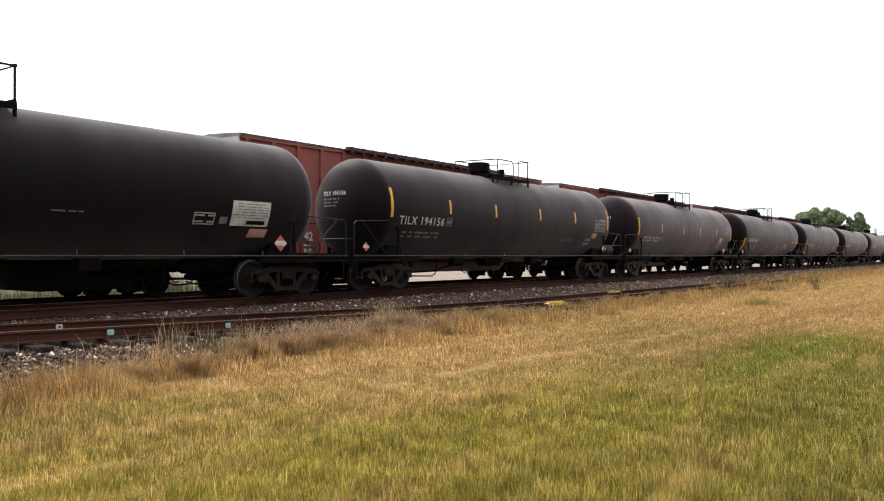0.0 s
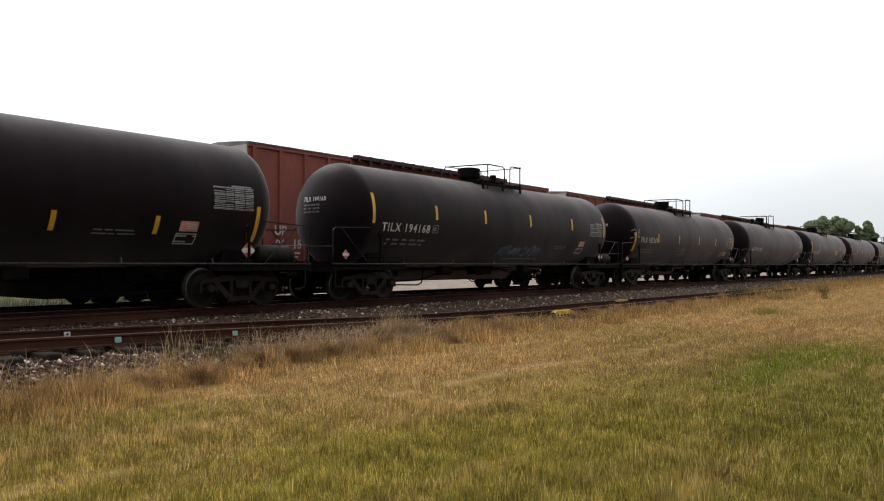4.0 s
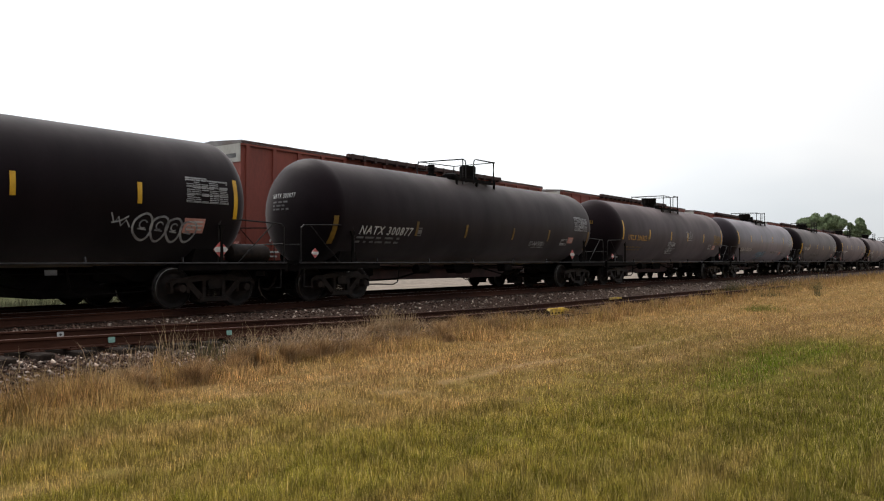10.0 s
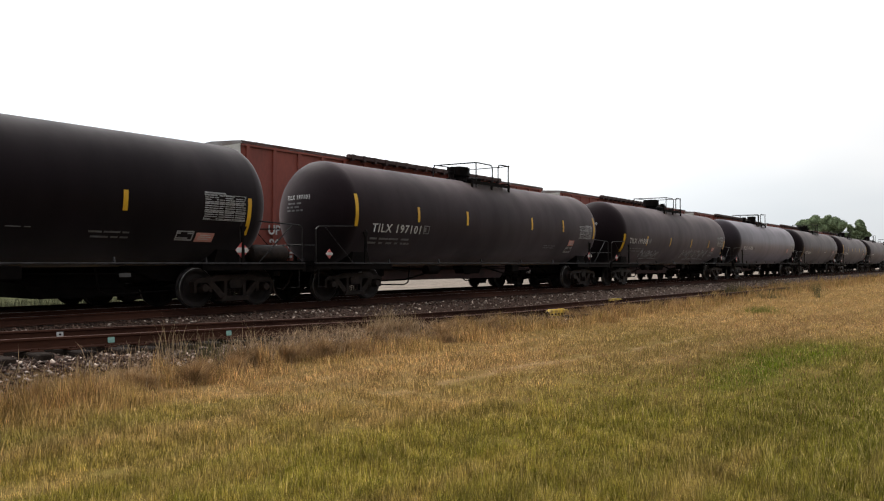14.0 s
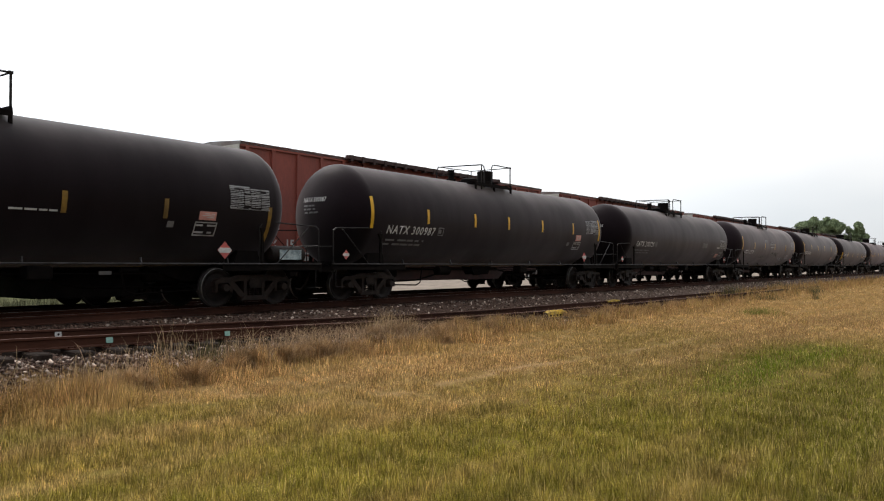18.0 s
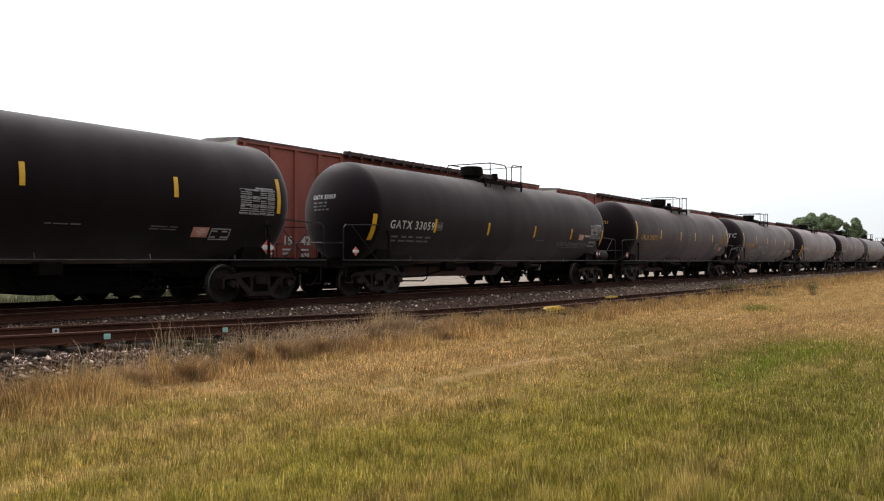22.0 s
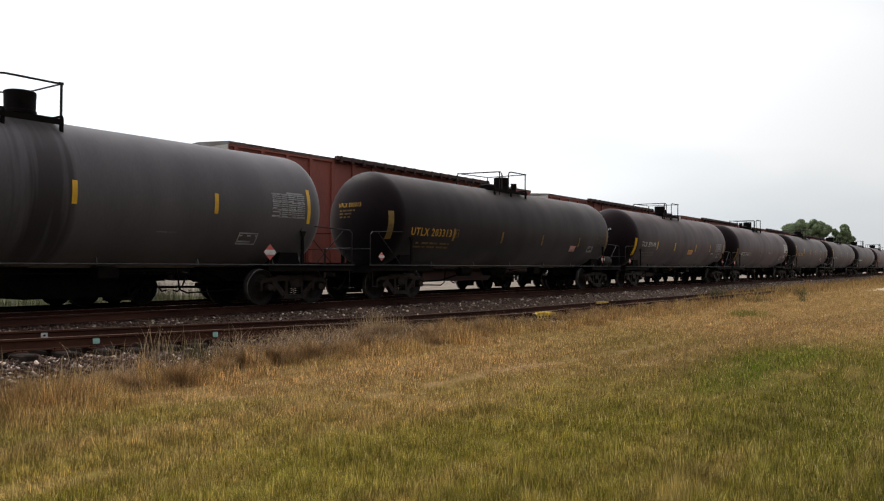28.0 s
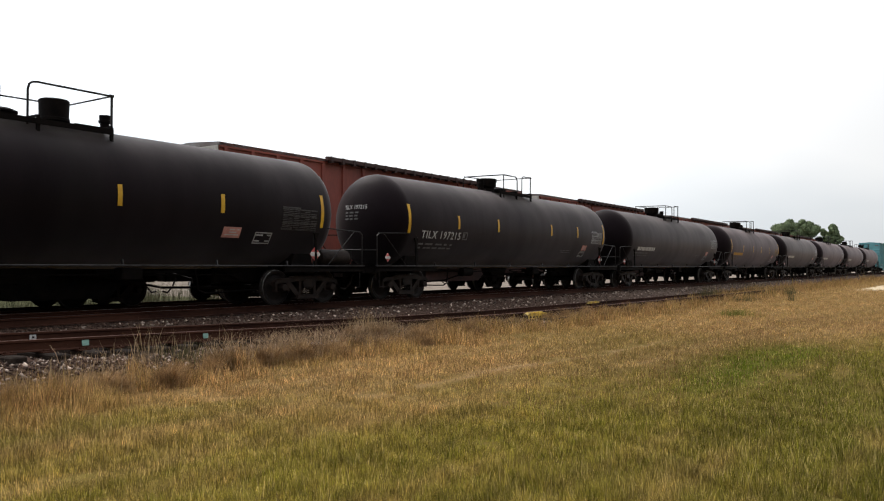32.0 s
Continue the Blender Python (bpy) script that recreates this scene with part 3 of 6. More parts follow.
track("storage_track", "far storage track half hidden behind the train", STORE_Y, -60, 400, lambda x: STORE_Z, RAIL_RUST, (6.0, 60), 0.55)

# painted survey marks on the siding's rail webs
for x, y, m, text in ((6.47, SIDE_Y - GAUGE, MARK_TEAL, "pale green paint mark"), (8.68, SIDE_Y - GAUGE, MARK_TEAL, "pale green paint mark"), (6.44, SIDE_Y + GAUGE, WHITE_INK, "white paint mark with a dark bolt")):
    z = siding_z(x) - 0.085
    s = Shape().slab([(0.085 * max(-0.86, min(0.86, 1.2 * math.cos(a))), 0.062 * max(-0.84, min(0.84, 1.2 * math.sin(a)))) for a in [2 * math.pi * i / 14 for i in range(14)]], -0.004, 0.004)
    mk = part("paint_mark", s, m, siding, text, pose(x, y - 0.026, z, -6) @ Matrix.Diagonal((0.75, 1, 0.85, 1)))
    if m is WHITE_INK:
        part("bolt", Shape().lathe([(-0.015, 0.02), (0.01, 0.022)], "y", n=8), IRON, mk, at=pose(0, -0.008, 0))


def derail():
    """A yellow steel derail block clamped on the siding's near rail."""
    top = tagged(new("derail"), "chipped yellow steel derail block on the rusty rail", "derail")
    x0, z = 19.94, siding_z(20.5) - 0.075
    top.matrix_basis = pose(x0, SIDE_Y - GAUGE - 0.1, z, 0, 0.6, 0)
    part("block", Shape().slab([(0.06, -0.11), (1.28, -0.11), (1.28, 0.0), (1.2, 0.05), (0.2, 0.06), (0.06, 0.02)], -0.09, 0.1), DERAIL_YELLOW, top)
    for i in range(5):
        part("bolt", Shape().lathe([(-0.03, 0.03), (0.0, 0.03)], "y", n=6), IRON, top, at=pose(0.22 + 0.2 * i, -0.09, -0.06))
        part("lug", Shape().box(-0.03, 0.03, -0.05, 0.05, 0.0, 0.035, 0.008), DERAIL_YELLOW, top, at=pose(0.25 + 0.2 * i, 0.0, 0.05))
    part("end_cap", Shape().lathe([(-0.05, 0.095), (0.06, 0.1)], "x", n=14), IRON, top, at=pose(0.02, 0, -0.06))
    part("tie_bracket", Shape().box(0.0, 1.3, -0.12, 0.14, -0.19, -0.11), RAIL_RUST, top)


derail()
guard = tagged(new("derail"), "low yellow steel derail wedge on the inner siding rail", "derail")
guard.matrix_basis = pose(27.75, SIDE_Y + GAUGE, siding_z(28.2) - 0.035)
part("wedge", Shape().slab([(0.0, -0.03), (1.15, -0.03), (1.1, 0.03), (0.75, 0.045), (0.3, 0.045), (0.0, 0.02)], -0.05, 0.08), DERAIL_YELLOW, guard)
part("clamp", Shape().box(0.3, 0.8, -0.09, 0.10, -0.12, -0.03, 0.01), RAIL_RUST, guard)


# ---- trucks, shared by all rolling stock ----
WHEEL_R = 0.46


def wheel_mesh():
    prof = [(-0.07, 0.06), (-0.075, 0.13), (-0.03, 0.2), (-0.02, 0.33), (-0.055, 0.38), (-0.066, 0.40), (-0.066, 0.452), (-0.06, 0.46), (0.035, 0.463), (0.045, 0.488), (0.065, 0.486), (0.07, 0.40), (0.05, 0.385), (0.02, 0.33), (0.025, 0.2), (0.07, 0.13), (0.07, 0.06)]
    me = Shape().lathe(prof, "y", n=32).mesh("wheel", WHEEL_IRON, True)
    me.materials.append(TREAD)
    idx = [0] * len(me.polygons)
    for ring in (6, 7):
        for i in range(32):
            idx[ring * 32 + i] = 1
    me.polygons.foreach_set("material_index", idx)
    return me


def sideframe_mesh():
    s = Shape()
    # top chord with its arched ends over the bearings
    s.slab([(-1.16, 0.50), (-1.16, 0.60), (-1.02, 0.69), (-0.72, 0.70), (-0.45, 0.76), (0.45, 0.76), (0.72, 0.70), (1.02, 0.69), (1.16, 0.60), (1.16, 0.50), (1.02, 0.585), (0.76, 0.585), (0.42, 0.62), (-0.42, 0.62), (-0.76, 0.585), (-1.02, 0.585)], -0.09, 0.09)
    for sgn in (-1, 1):
        s.bar((sgn * 0.72, 0, 0.62), (sgn * 0.30, 0, 0.20), 0.14, 0.15)
        s.bar((sgn * 0.27, 0, 0.18), (sgn * 0.27, 0, 0.66), 0.09, 0.16)
        s.bar((sgn * 0.70, 0, 0.62), (sgn * 0.68, 0, 0.36), 0.08, 0.14)
        s.bar((sgn * 1.11, 0, 0.60), (sgn * 1.10, 0, 0.36), 0.07, 0.14)
    s.slab([(-0.42, 0.15), (0.42, 0.15), (0.36, 0.26), (-0.36, 0.26)], -0.12, 0.12)
    return s.mesh("sideframe", TRUCK_IRON)


def spring_mesh():
    s = Shape()
    for cx in (-0.14, 0.0, 0.14):
        pts = [(cx + 0.055 * math.cos(a), 0.055 * math.sin(a), 0.26 + 0.2 * a / (2 * math.pi * 4)) for a in [2 * math.pi * i / 7 for i in range(29)]]
        s.tube(pts, 0.014, 4)
    return s.mesh("spring", TRUCK_IRON)


def bearing_mesh():
    return Shape().lathe([(-0.12, 0.06), (-0.12, 0.085), (-0.07, 0.10), (0.06, 0.115), (0.10, 0.115)], "y", n=14).mesh("bearing_cap", TRUCK_IRON, True)


def bolster_mesh():
    s = Shape().slab([(-0.16, 0.44), (0.16, 0.44), (0.2, 0.58), (0.16, 0.66), (-0.16, 0.66), (-0.2, 0.58)], -1.12, 1.12)
    s.lathe([(0.66, 0.2), (0.74, 0.2)], "z", n=16)
    s.box(-0.62, 0.62, -0.06, 0.06, 0.40, 0.50)
    return s.mesh("truck", TRUCK_IRON)


TURNING = []


def truck(parent, x, rolling):
    t = part("truck", shared("bolster", bolster_mesh), None, parent, "rusty cast steel freight truck", pose(x, 0, 0))
    for side in (-1, 1):
        part("sideframe", shared("sideframe", sideframe_mesh), None, t, at=pose(0, side * 1.0, 0))
        part("spring", shared("spring", spring_mesh), None, t, at=pose(0, side * 1.0, 0))
        for ax in (-0.89, 0.89):
            part("bearing_cap", shared("bearing", bearing_mesh), None, t, at=pose(ax, side * 1.05, WHEEL_R, 0, 0, 0 if side < 0 else 180))
            w = part("wheel", shared("wheel", wheel_mesh), None, t)
            w.matrix_parent_inverse = pose(ax, side * 0.755, WHEEL_R, 0, 0, 0 if side < 0 else 180)
            if rolling:
                TURNING.append((w, side < 0))
    for ax in (-0.89, 0.89):
        part("axle", shared("axle", lambda: Shape().lathe([(-1.0, 0.07), (-0.7, 0.09), (0, 0.075), (0.7, 0.09), (1.0, 0.07)], "y", n=10).mesh("axle", WHEEL_IRON, True)), None, t, at=pose(ax, 0, WHEEL_R))
    return t


# ---- tank cars ----
TANK_R, TANK_Z, TANK_L, HEAD = 1.51, 2.46, 7.36, 0.78
TRUCK_X = 7.08


def tank_radius(x):
    e = max(0.0, abs(x) - TANK_L)
    return TANK_R * math.sqrt(max(0.02, 1 - (e / HEAD) ** 2))


def on_tank(x, z, out=0.006, bend=0.0):
    """The place on the near side of the shell at x and height z (bend: metres further up along the shell)."""
    r = tank_radius(x)
    a = math.asin(max(-1.0, min(1.0, (z - TANK_Z) / r))) + bend / r
    return (x, -(r + out) * math.cos(a), TANK_Z + (r + out) * math.sin(a))


def tank_mesh(material):
    prof = []
    for i in range(10):
        a = math.pi / 2 * i / 9
        prof.append((-TANK_L - HEAD * math.cos(a), max(0.03, TANK_R * math.sin(a))))
    prof += [(x, TANK_R) for x in (-4.5, -1.5, 1.5, 4.5)]
    for i in range(9, -1, -1):
        a = math.pi / 2 * i / 9
        prof.append((TANK_L + HEAD * math.cos(a), max(0.03, TANK_R * math.sin(a))))
    me = Shape().lathe(prof, "x", (0, 0, TANK_Z), 56).mesh("tank", material)
    me.polygons.foreach_set("use_smooth", [True] * len(me.polygons))
    return me


def stripe_mesh(x, z0, z1, width, material):
    s, n = Shape(), 6
    rows = []
    for i in range(n + 1):
        z = z0 + (z1 - z0) * i / n
        rows.append([on_tank(x - width / 2, z, 0.007), on_tank(x + width / 2, z, 0.007), on_tank(x + width / 2, z, 0.001), on_tank(x - width / 2, z, 0.001)])
    return s.rings(rows).mesh("reflective_stripe", material)


def bars_mesh(name, x0, x1, z0, z1, rows, material, seed, gaps=0.25, fill=0.5, border=False):
    """Rows of short bars that stand for small lettering."""
    s, rng = Shape(), random.Random(seed)
    pitch = (z1 - z0) / rows
    for r in range(rows):
        z = z1 - pitch * (r + 0.5)
        x = x0 + (rng.uniform(0, 0.15) if not border else 0)
        while x < x1 - 0.05:
            w = min(rng.uniform(0.04, 0.22) if rows > 5 else rng.uniform(0.10, 0.42), x1 - x)
            h = pitch * fill / 2
            s.rings([[on_tank(x, q, 0.006), on_tank(x + w, q, 0.006), on_tank(x + w, q, 0.001), on_tank(x, q, 0.001)] for q in (z - h, z + h)])
            x += w + rng.uniform(min(gaps, 0.03), 0.03 + gaps)
    if border:
        e = 0.012 if rows > 5 else 0.025
        for a, b, c, d in ((x0, x1, z0, z0 + e), (x0, x1, z1 - e, z1), (x0, x0 + e, z0, z1), (x1 - e, x1, z0, z1)):
            s.rings([[on_tank(a, q, 0.006), on_tank(b, q, 0.006), on_tank(b, q, 0.001), on_tank(a, q, 0.001)] for q in (c, (c + d) / 2, d)])
    return s.mesh(name, material)


def data_panel_mesh(x0, x1, z0, z1, material, seed):
    """A table of fine lettering: a heading, ruled lines and ragged columns of short bars."""
    s, rng = Shape(), random.Random(seed)

    def bar(a, b, c, d):
        s.rings([[on_tank(a, q, 0.006), on_tank(b, q, 0.006), on_tank(b, q, 0.001), on_tank(a, q, 0.001)] for q in (c, d)])

    high, wide = (z1 - z0) / 13, x1 - x0
    off = rng.choice((0.0, 0.45))
    bar(x0 + off * wide, x0 + (off + 0.5) * wide, z1 - high * 0.72, z1)
    cuts = [x0] + sorted(x0 + wide * (f + rng.uniform(-0.05, 0.05)) for f in (0.3, 0.52, 0.76)) + [x1]
    for r in range(1, 13):
        za = z1 - high * (r + 1)
        for a, b in zip(cuts, cuts[1:]):
            x = a + 0.015
            while x < b - 0.03:
                run = min(rng.uniform(0.08, 0.26), b - 0.01 - x)
                if rng.random() < 0.93:
                    bar(x, x + run, za + high * 0.24, za + high * rng.uniform(0.60, 0.74))
                x += run + 0.018
    for r in (1, 5, 9, 13):
        bar(x0, x1, z1 - high * r - 0.010, z1 - high * r)
    bar(x0, x0 + 0.014, z0, z1 - high)
    bar(x1 - 0.014, x1, z0, z1 - high)
    return s.mesh("data_panel", material)


def panel_mesh(name, x0, x1, z0, z1, material, lift=0.004):
    s = Shape()
    return s.rings([[on_tank(x0, q, lift), on_tank(x1, q, lift), on_tank(x1, q, 0.001), on_tank(x0, q, 0.001)] for q in [z0 + (z1 - z0) * i / 4 for i in range(5)]]).mesh(name, material)


def letters(body, x0, x1, z, cap, material, shear=0.0, head=False):
    """Words in the built-in font, fitted between x0 and x1 and laid onto the shell, or onto the round head (x0, x1: metres along its curve)."""
    cu = bpy.data.curves.new("letters", "FONT")
    cu.body, cu.size, cu.shear, cu.resolution_u, cu.offset, cu.space_character = body, 1.0, shear, 2, 0.016, 1.18
    ob = bpy.data.objects.new("letters", cu)
    me = bpy.data.meshes.new_from_object(ob)
    bpy.data.objects.remove(ob)
    bpy.data.curves.remove(cu)
    xa, xb = min(v.co.x for v in me.vertices), max(v.co.x for v in me.vertices)
    for v in me.vertices:
        u, h = x0 + (v.co.x - xa) / (xb - xa) * (x1 - x0), v.co.y / 0.70 * cap
        v.co = on_head(u, z + h, 0.008) if head else on_tank(u, z, 0.008, h)
    me.materials.clear()
    me.materials.append(material)
    return me


def on_head(u, z, out=0.006):
    """A place on the leading head: u metres across it from the middle, towards the viewer, at height z."""
    d = (u * u + (z - TANK_Z) ** 2) / TANK_R ** 2
    return (-TANK_L - HEAD * math.sqrt(max(0.0, 1 - d)) - out, -u, z)


def head_bars_mesh(u0, u1, z0, z1, rows, material, seed):
    s, rng = Shape(), random.Random(seed)
    pitch = (z1 - z0) / rows
    for r in range(rows):
        z, u = z1 - pitch * (r + 0.5), u0 + rng.uniform(0, 0.05)
        end = u1 - rng.uniform(0, 0.25)
        while u < end:
            w = min(rng.uniform(0.08, 0.2), u1 - u)
            s.rings([[on_head(u, q, 0.007), on_head(u + w, q, 0.007), on_head(u + w, q, 0.001), on_head(u, q, 0.001)] for q in (z - pitch * 0.24, z + pitch * 0.24)])
            u += w + rng.uniform(0.03, 0.09)
    return s.mesh("end_print", material)


def scribble_mesh(seed, x0, x1, z, h, material, width=0.028):
    """A sprayed tag: a running line of leaning loops and peaks, with a few crossing strokes."""
    rng, s = random.Random(seed), Shape()
    letters_wide = 0.62 * h
    count = max(2, round((x1 - x0) / letters_wide))
    pen, x = [], x0
    for i in range(count):
        wide, tall, k = (x1 - x0) / count * rng.uniform(0.8, 1.2), h * rng.uniform(0.7, 1.05), rng.randrange(5)
        shape = (((0, -0.4), (0.25, 0.5), (0.5, -0.45), (0.8, 0.35)), ((0.1, 0.45), (0.0, -0.3), (0.35, -0.5), (0.7, -0.1), (0.5, 0.3)),
                 ((0.0, 0.3), (0.4, 0.5), (0.7, 0.2), (0.3, 0.0), (0.75, -0.3), (0.1, -0.45)), ((0.0, 0.5), (0.3, -0.4), (0.55, 0.2), (0.8, -0.45), (1.0, 0.5)),
                 ((0.5, 0.5), (0.05, 0.1), (0.3, -0.5), (0.75, -0.2), (0.6, 0.25), (0.2, 0.1)))[k]
        if rng.random() < 0.3 and len(pen) > 2:
            ribbon(s, smoothed(pen), width)
            pen = []
        pen += [(x + wide * (u + 0.16 * v), z + tall * v * 0.92) for u, v in shape]
        x += wide
    ribbon(s, smoothed(pen), width)
    if x1 - x0 > 0.8:
        ribbon(s, smoothed([(x0 + 0.2 * (x1 - x0), z - 0.58 * h), (x0 + 0.6 * (x1 - x0), z - 0.50 * h), (x1, z - 0.56 * h)]), width * 0.8)
    return s.mesh("spray_lines", material)


def smoothed(pts):
    """The same line with its corners rounded."""
    for _ in range(2):
        out = [pts[0]]
        for a, b in zip(pts, pts[1:]):
            out += [(a[0] * 0.75 + b[0] * 0.25, a[1] * 0.75 + b[1] * 0.25), (a[0] * 0.25 + b[0] * 0.75, a[1] * 0.25 + b[1] * 0.75)]
        pts = out + [pts[-1]]
    return pts


def side_rail_mesh():
    s = Shape()
    s.tube([(-8.95, -1.47, 1.03), (8.95, -1.47, 1.03)], 0.021, 6)
    for x in (-6.0, -3.6, -1.2, 1.4, 3.8, 6.0):
        s.bar((x, -1.44, 1.03), (x + 0.01, -1.40, 1.16), 0.03, 0.05)
    return s.mesh("side_rail", RAIL_PIPE)


def deck_mesh():
    s = Shape()
    s.box(-9.0, -7.1, -1.45, 1.45, 0.95, 1.0)
    for y in (-1.45, 1.40):
        s.box(-9.0, -5.9, y, y + 0.05, 0.87, 1.01)
    s.box(-9.0, -8.9, -1.45, 1.45, 0.82, 1.0)
    return s.mesh("end_platform", IRON)


def step_mesh():
    return Shape().box(-8.95, -7.6, -1.49, -1.41, 1.035, 1.055).mesh("step_plate", RAIL_PIPE)


def end_rail_mesh():
    s = Shape()
    s.tube([(-8.9, -1.42, 1.0), (-8.9, -1.42, 1.92), (-8.8, -1.42, 2.0), (-7.15, -1.42, 2.06), (-7.0, -1.42, 2.0), (-6.95, -1.42, 1.9), (-6.95, -1.42, 1.0)], 0.02, 6)
    s.tube([(-8.55, -1.42, 1.98), (-7.45, -1.42, 1.0)], 0.014, 5)
    s.tube([(-8.9, -1.42, 1.5), (-8.9, -0.4, 1.5), (-8.9, -0.4, 1.0)], 0.016, 5)
    return s.mesh("handrail", TUBE)


def bracket_mesh():
    s = Shape()
    s.slab([(-0.05, 0.98), (0.05, 0.98), (0.03, 1.75), (0.07, 1.9), (-0.10, 1.9), (-0.02, 1.75)], -1.45, -1.40)
    return s.mesh("bracket", IRON)


def sill_mesh():
    s = Shape()
    s.slab([(-9.0, 0.62), (-5.6, 0.62), (-4.6, 0.98), (-4.6, 1.10), (-9.0, 1.10)], -0.24, 0.24)
    for y in (-0.55, 0.38):
        s.slab([(-7.4, 0.80), (-6.4, 0.80), (-6.0, 1.5), (-7.3, 1.5)], y, y + 0.16)
    s.box(-7.1, -6.7, -1.35, 1.35, 0.80, 1.02, 0.03)
    s.slab([(-7.25, 1.0), (-6.45, 1.0), (-6.55, 1.35), (-7.15, 1.35)], -1.1, 1.1)
    return s.mesh("stub_sill", IRON)


def coupler_mesh():
    s = Shape()
    s.box(-9.02, -8.6, -0.09, 0.09, 0.72, 0.94, 0.02)
    s.slab([(-9.06, 0.70), (-8.9, 0.68), (-8.85, 0.98), (-9.06, 0.98)], -0.16, 0.17)
    s.tube([(-8.75, -0.35, 0.78), (-8.85, -0.32, 0.5), (-8.98, -0.25, 0.32), (-9.06, -0.12, 0.36)], 0.028, 6)
    s.tube([(-8.9, -0.15, 0.98), (-8.92, -1.38, 0.78), (-8.92, -1.42, 0.6)], 0.014, 5)
    return s.mesh("coupler", TRUCK_IRON)


def sill_step_mesh():
    return Shape().tube([(-8.8, -1.43, 0.95), (-8.8, -1.43, 0.42), (-8.4, -1.43, 0.42), (-8.4, -1.43, 0.95)], 0.016, 5).mesh("sill_step", TUBE)


# railing styles: left cross pipe, near post, end of the near loop, right post, manway, relief valve
RAILING = {0: (-0.9, -0.7, 0.34, 1.24, -0.55, -1.12), 1: (-1.0, -0.74, 0.36, 1.24, -0.67, 0.75), 2: (-1.65, -1.5, -0.83, 1.58, 0.68, 1.77), 3: (-1.3, -0.98, -0.80, 0.9, 0.55, -1.75), 4: (-2.3, -2.05, -1.75, 0.1, -0.42, 0.12), 5: (-1.95, -1.7, -1.4, 0.45, -0.75, 0.1)}


def walkway_mesh(style):
    s = Shape()
    top = TANK_Z + TANK_R
    xl, xr = RAILING[style][0] - 0.1, (1.44, 1.44, 1.48, 0.97, 0.17, 0.52)[style]
    for i in range(7):
        s.box(xl, xr, -0.88 + 0.055 * i, -0.855 + 0.055 * i, top - 0.10, top - 0.07)
    for i in range(6):
        s.box(xr - 0.6, xr, -0.45 + 0.15 * i, -0.42 + 0.15 * i, top + 0.02, top + 0.05)
    s.box(xl, xr, -0.93, -0.90, top - 0.17, top - 0.06)
    for x in (xl, (xl + xr) / 2, xr - 0.06):
        s.box(x, x + 0.06, -0.90, 0.90, top - 0.02, top + 0.02)
        for y in (-0.92, 0.86):
            s.box(x, x + 0.06, y, y + 0.06, top - 0.36, top - 0.02)
    return s.mesh("walkway", IRON)


def guard_mesh(style, end):
    """Pipe railing: a loop over the near side and round the front end, and a short one round the rear end."""
    s = Shape()
    top = TANK_Z + TANK_R
    xl, xp, xe, xr = RAILING[style][:4]
    h, y = top + 0.59, -0.87
    if end == 0:
        s.tube([(xl, 0.87, top - 0.3), (xl, 0.87, h - 0.1), (xl + 0.01, 0.8, h), (xp, y + 0.05, h), (xp + 0.05, y, h), (xe - 0.14, y, h), (xe - 0.04, y, h - 0.04), (xe, y, h - 0.14), (xe, y, top - 0.2)], 0.023, 6)
        s.tube([(xp, y, h), (xp, y, top - 0.32)], 0.023, 6)
        if style > 1:
            s.tube([(xl, 0.87, h - 0.28), (xe, 0.6, h - 0.3), (xe + 0.05, 0.5, top)], 0.018, 5)
    else:
        a, b = ((0.72, 1.42), (0.72, 1.42), (-0.30, 1.46), (-0.33, 0.94), (-0.95, 0.15), (-0.10, 0.50))[style]
        h += 0.07
        s.tube([(a, y, top - 0.2), (a, y, h - 0.16), (a + 0.03, y, h - 0.06), (a + 0.09, y, h - 0.015), (a + 0.18, y, h), (b, y, h)], 0.022, 6)
        s.tube([(b, y, h + 0.02), (b, y, top - 0.32)], 0.026, 6)
        s.tube([(b, y, h), (b - 0.04, 0.87, h), (b - 0.1, 0.87, h), (xl + 0.05, 0.87, h - 0.05)], 0.018, 6)
        s.tube([(b - 0.04, 0.87, h), (b - 0.04, 0.87, top - 0.3)], 0.022, 6)
        s.box(b - 0.05, b + 0.035, y - 0.03, y + 0.03, h - 0.025, h + 0.03)
    return s.mesh("guard_rail", TUBE)


def nozzle_mesh(style):
    top = TANK_Z + TANK_R
    if style > 1:
        # a plain round housing with a flange at its foot
        return Shape().lathe([(top - 0.08, 0.25), (top + 0.08, 0.25), (top + 0.09, 0.31), (top + 0.15, 0.31), (top + 0.16, 0.29), (top + 0.53, 0.30), (top + 0.55, 0.27)], "z", n=24).mesh("manway", IRON, True)
    s = Shape().lathe([(top - 0.08, 0.30), (top + 0.16, 0.30), (top + 0.17, 0.37 + 0.03 * style), (top + 0.46 + 0.02 * style, 0.38 + 0.03 * style), (top + 0.49 + 0.02 * style, 0.33)], "z", n=20)
    for i in range(8):
        a = 2 * math.pi * i / 8
        s.box(0.37 * math.cos(a) - 0.03, 0.37 * math.cos(a) + 0.03, 0.37 * math.sin(a) - 0.03, 0.37 * math.sin(a) + 0.03, top + 0.36, top + 0.485)
    return s.mesh("manway", IRON, True)


def valve_mesh():
    top = TANK_Z + TANK_R
    return Shape().lathe([(top - 0.05, 0.17), (top + 0.06, 0.17), (top + 0.07, 0.10), (top + 0.20, 0.10), (top + 0.21, 0.13), (top + 0.27, 0.13), (top + 0.28, 0.115), (top + 0.38, 0.12)], "z", n=14).mesh("relief_valve", IRON, True)


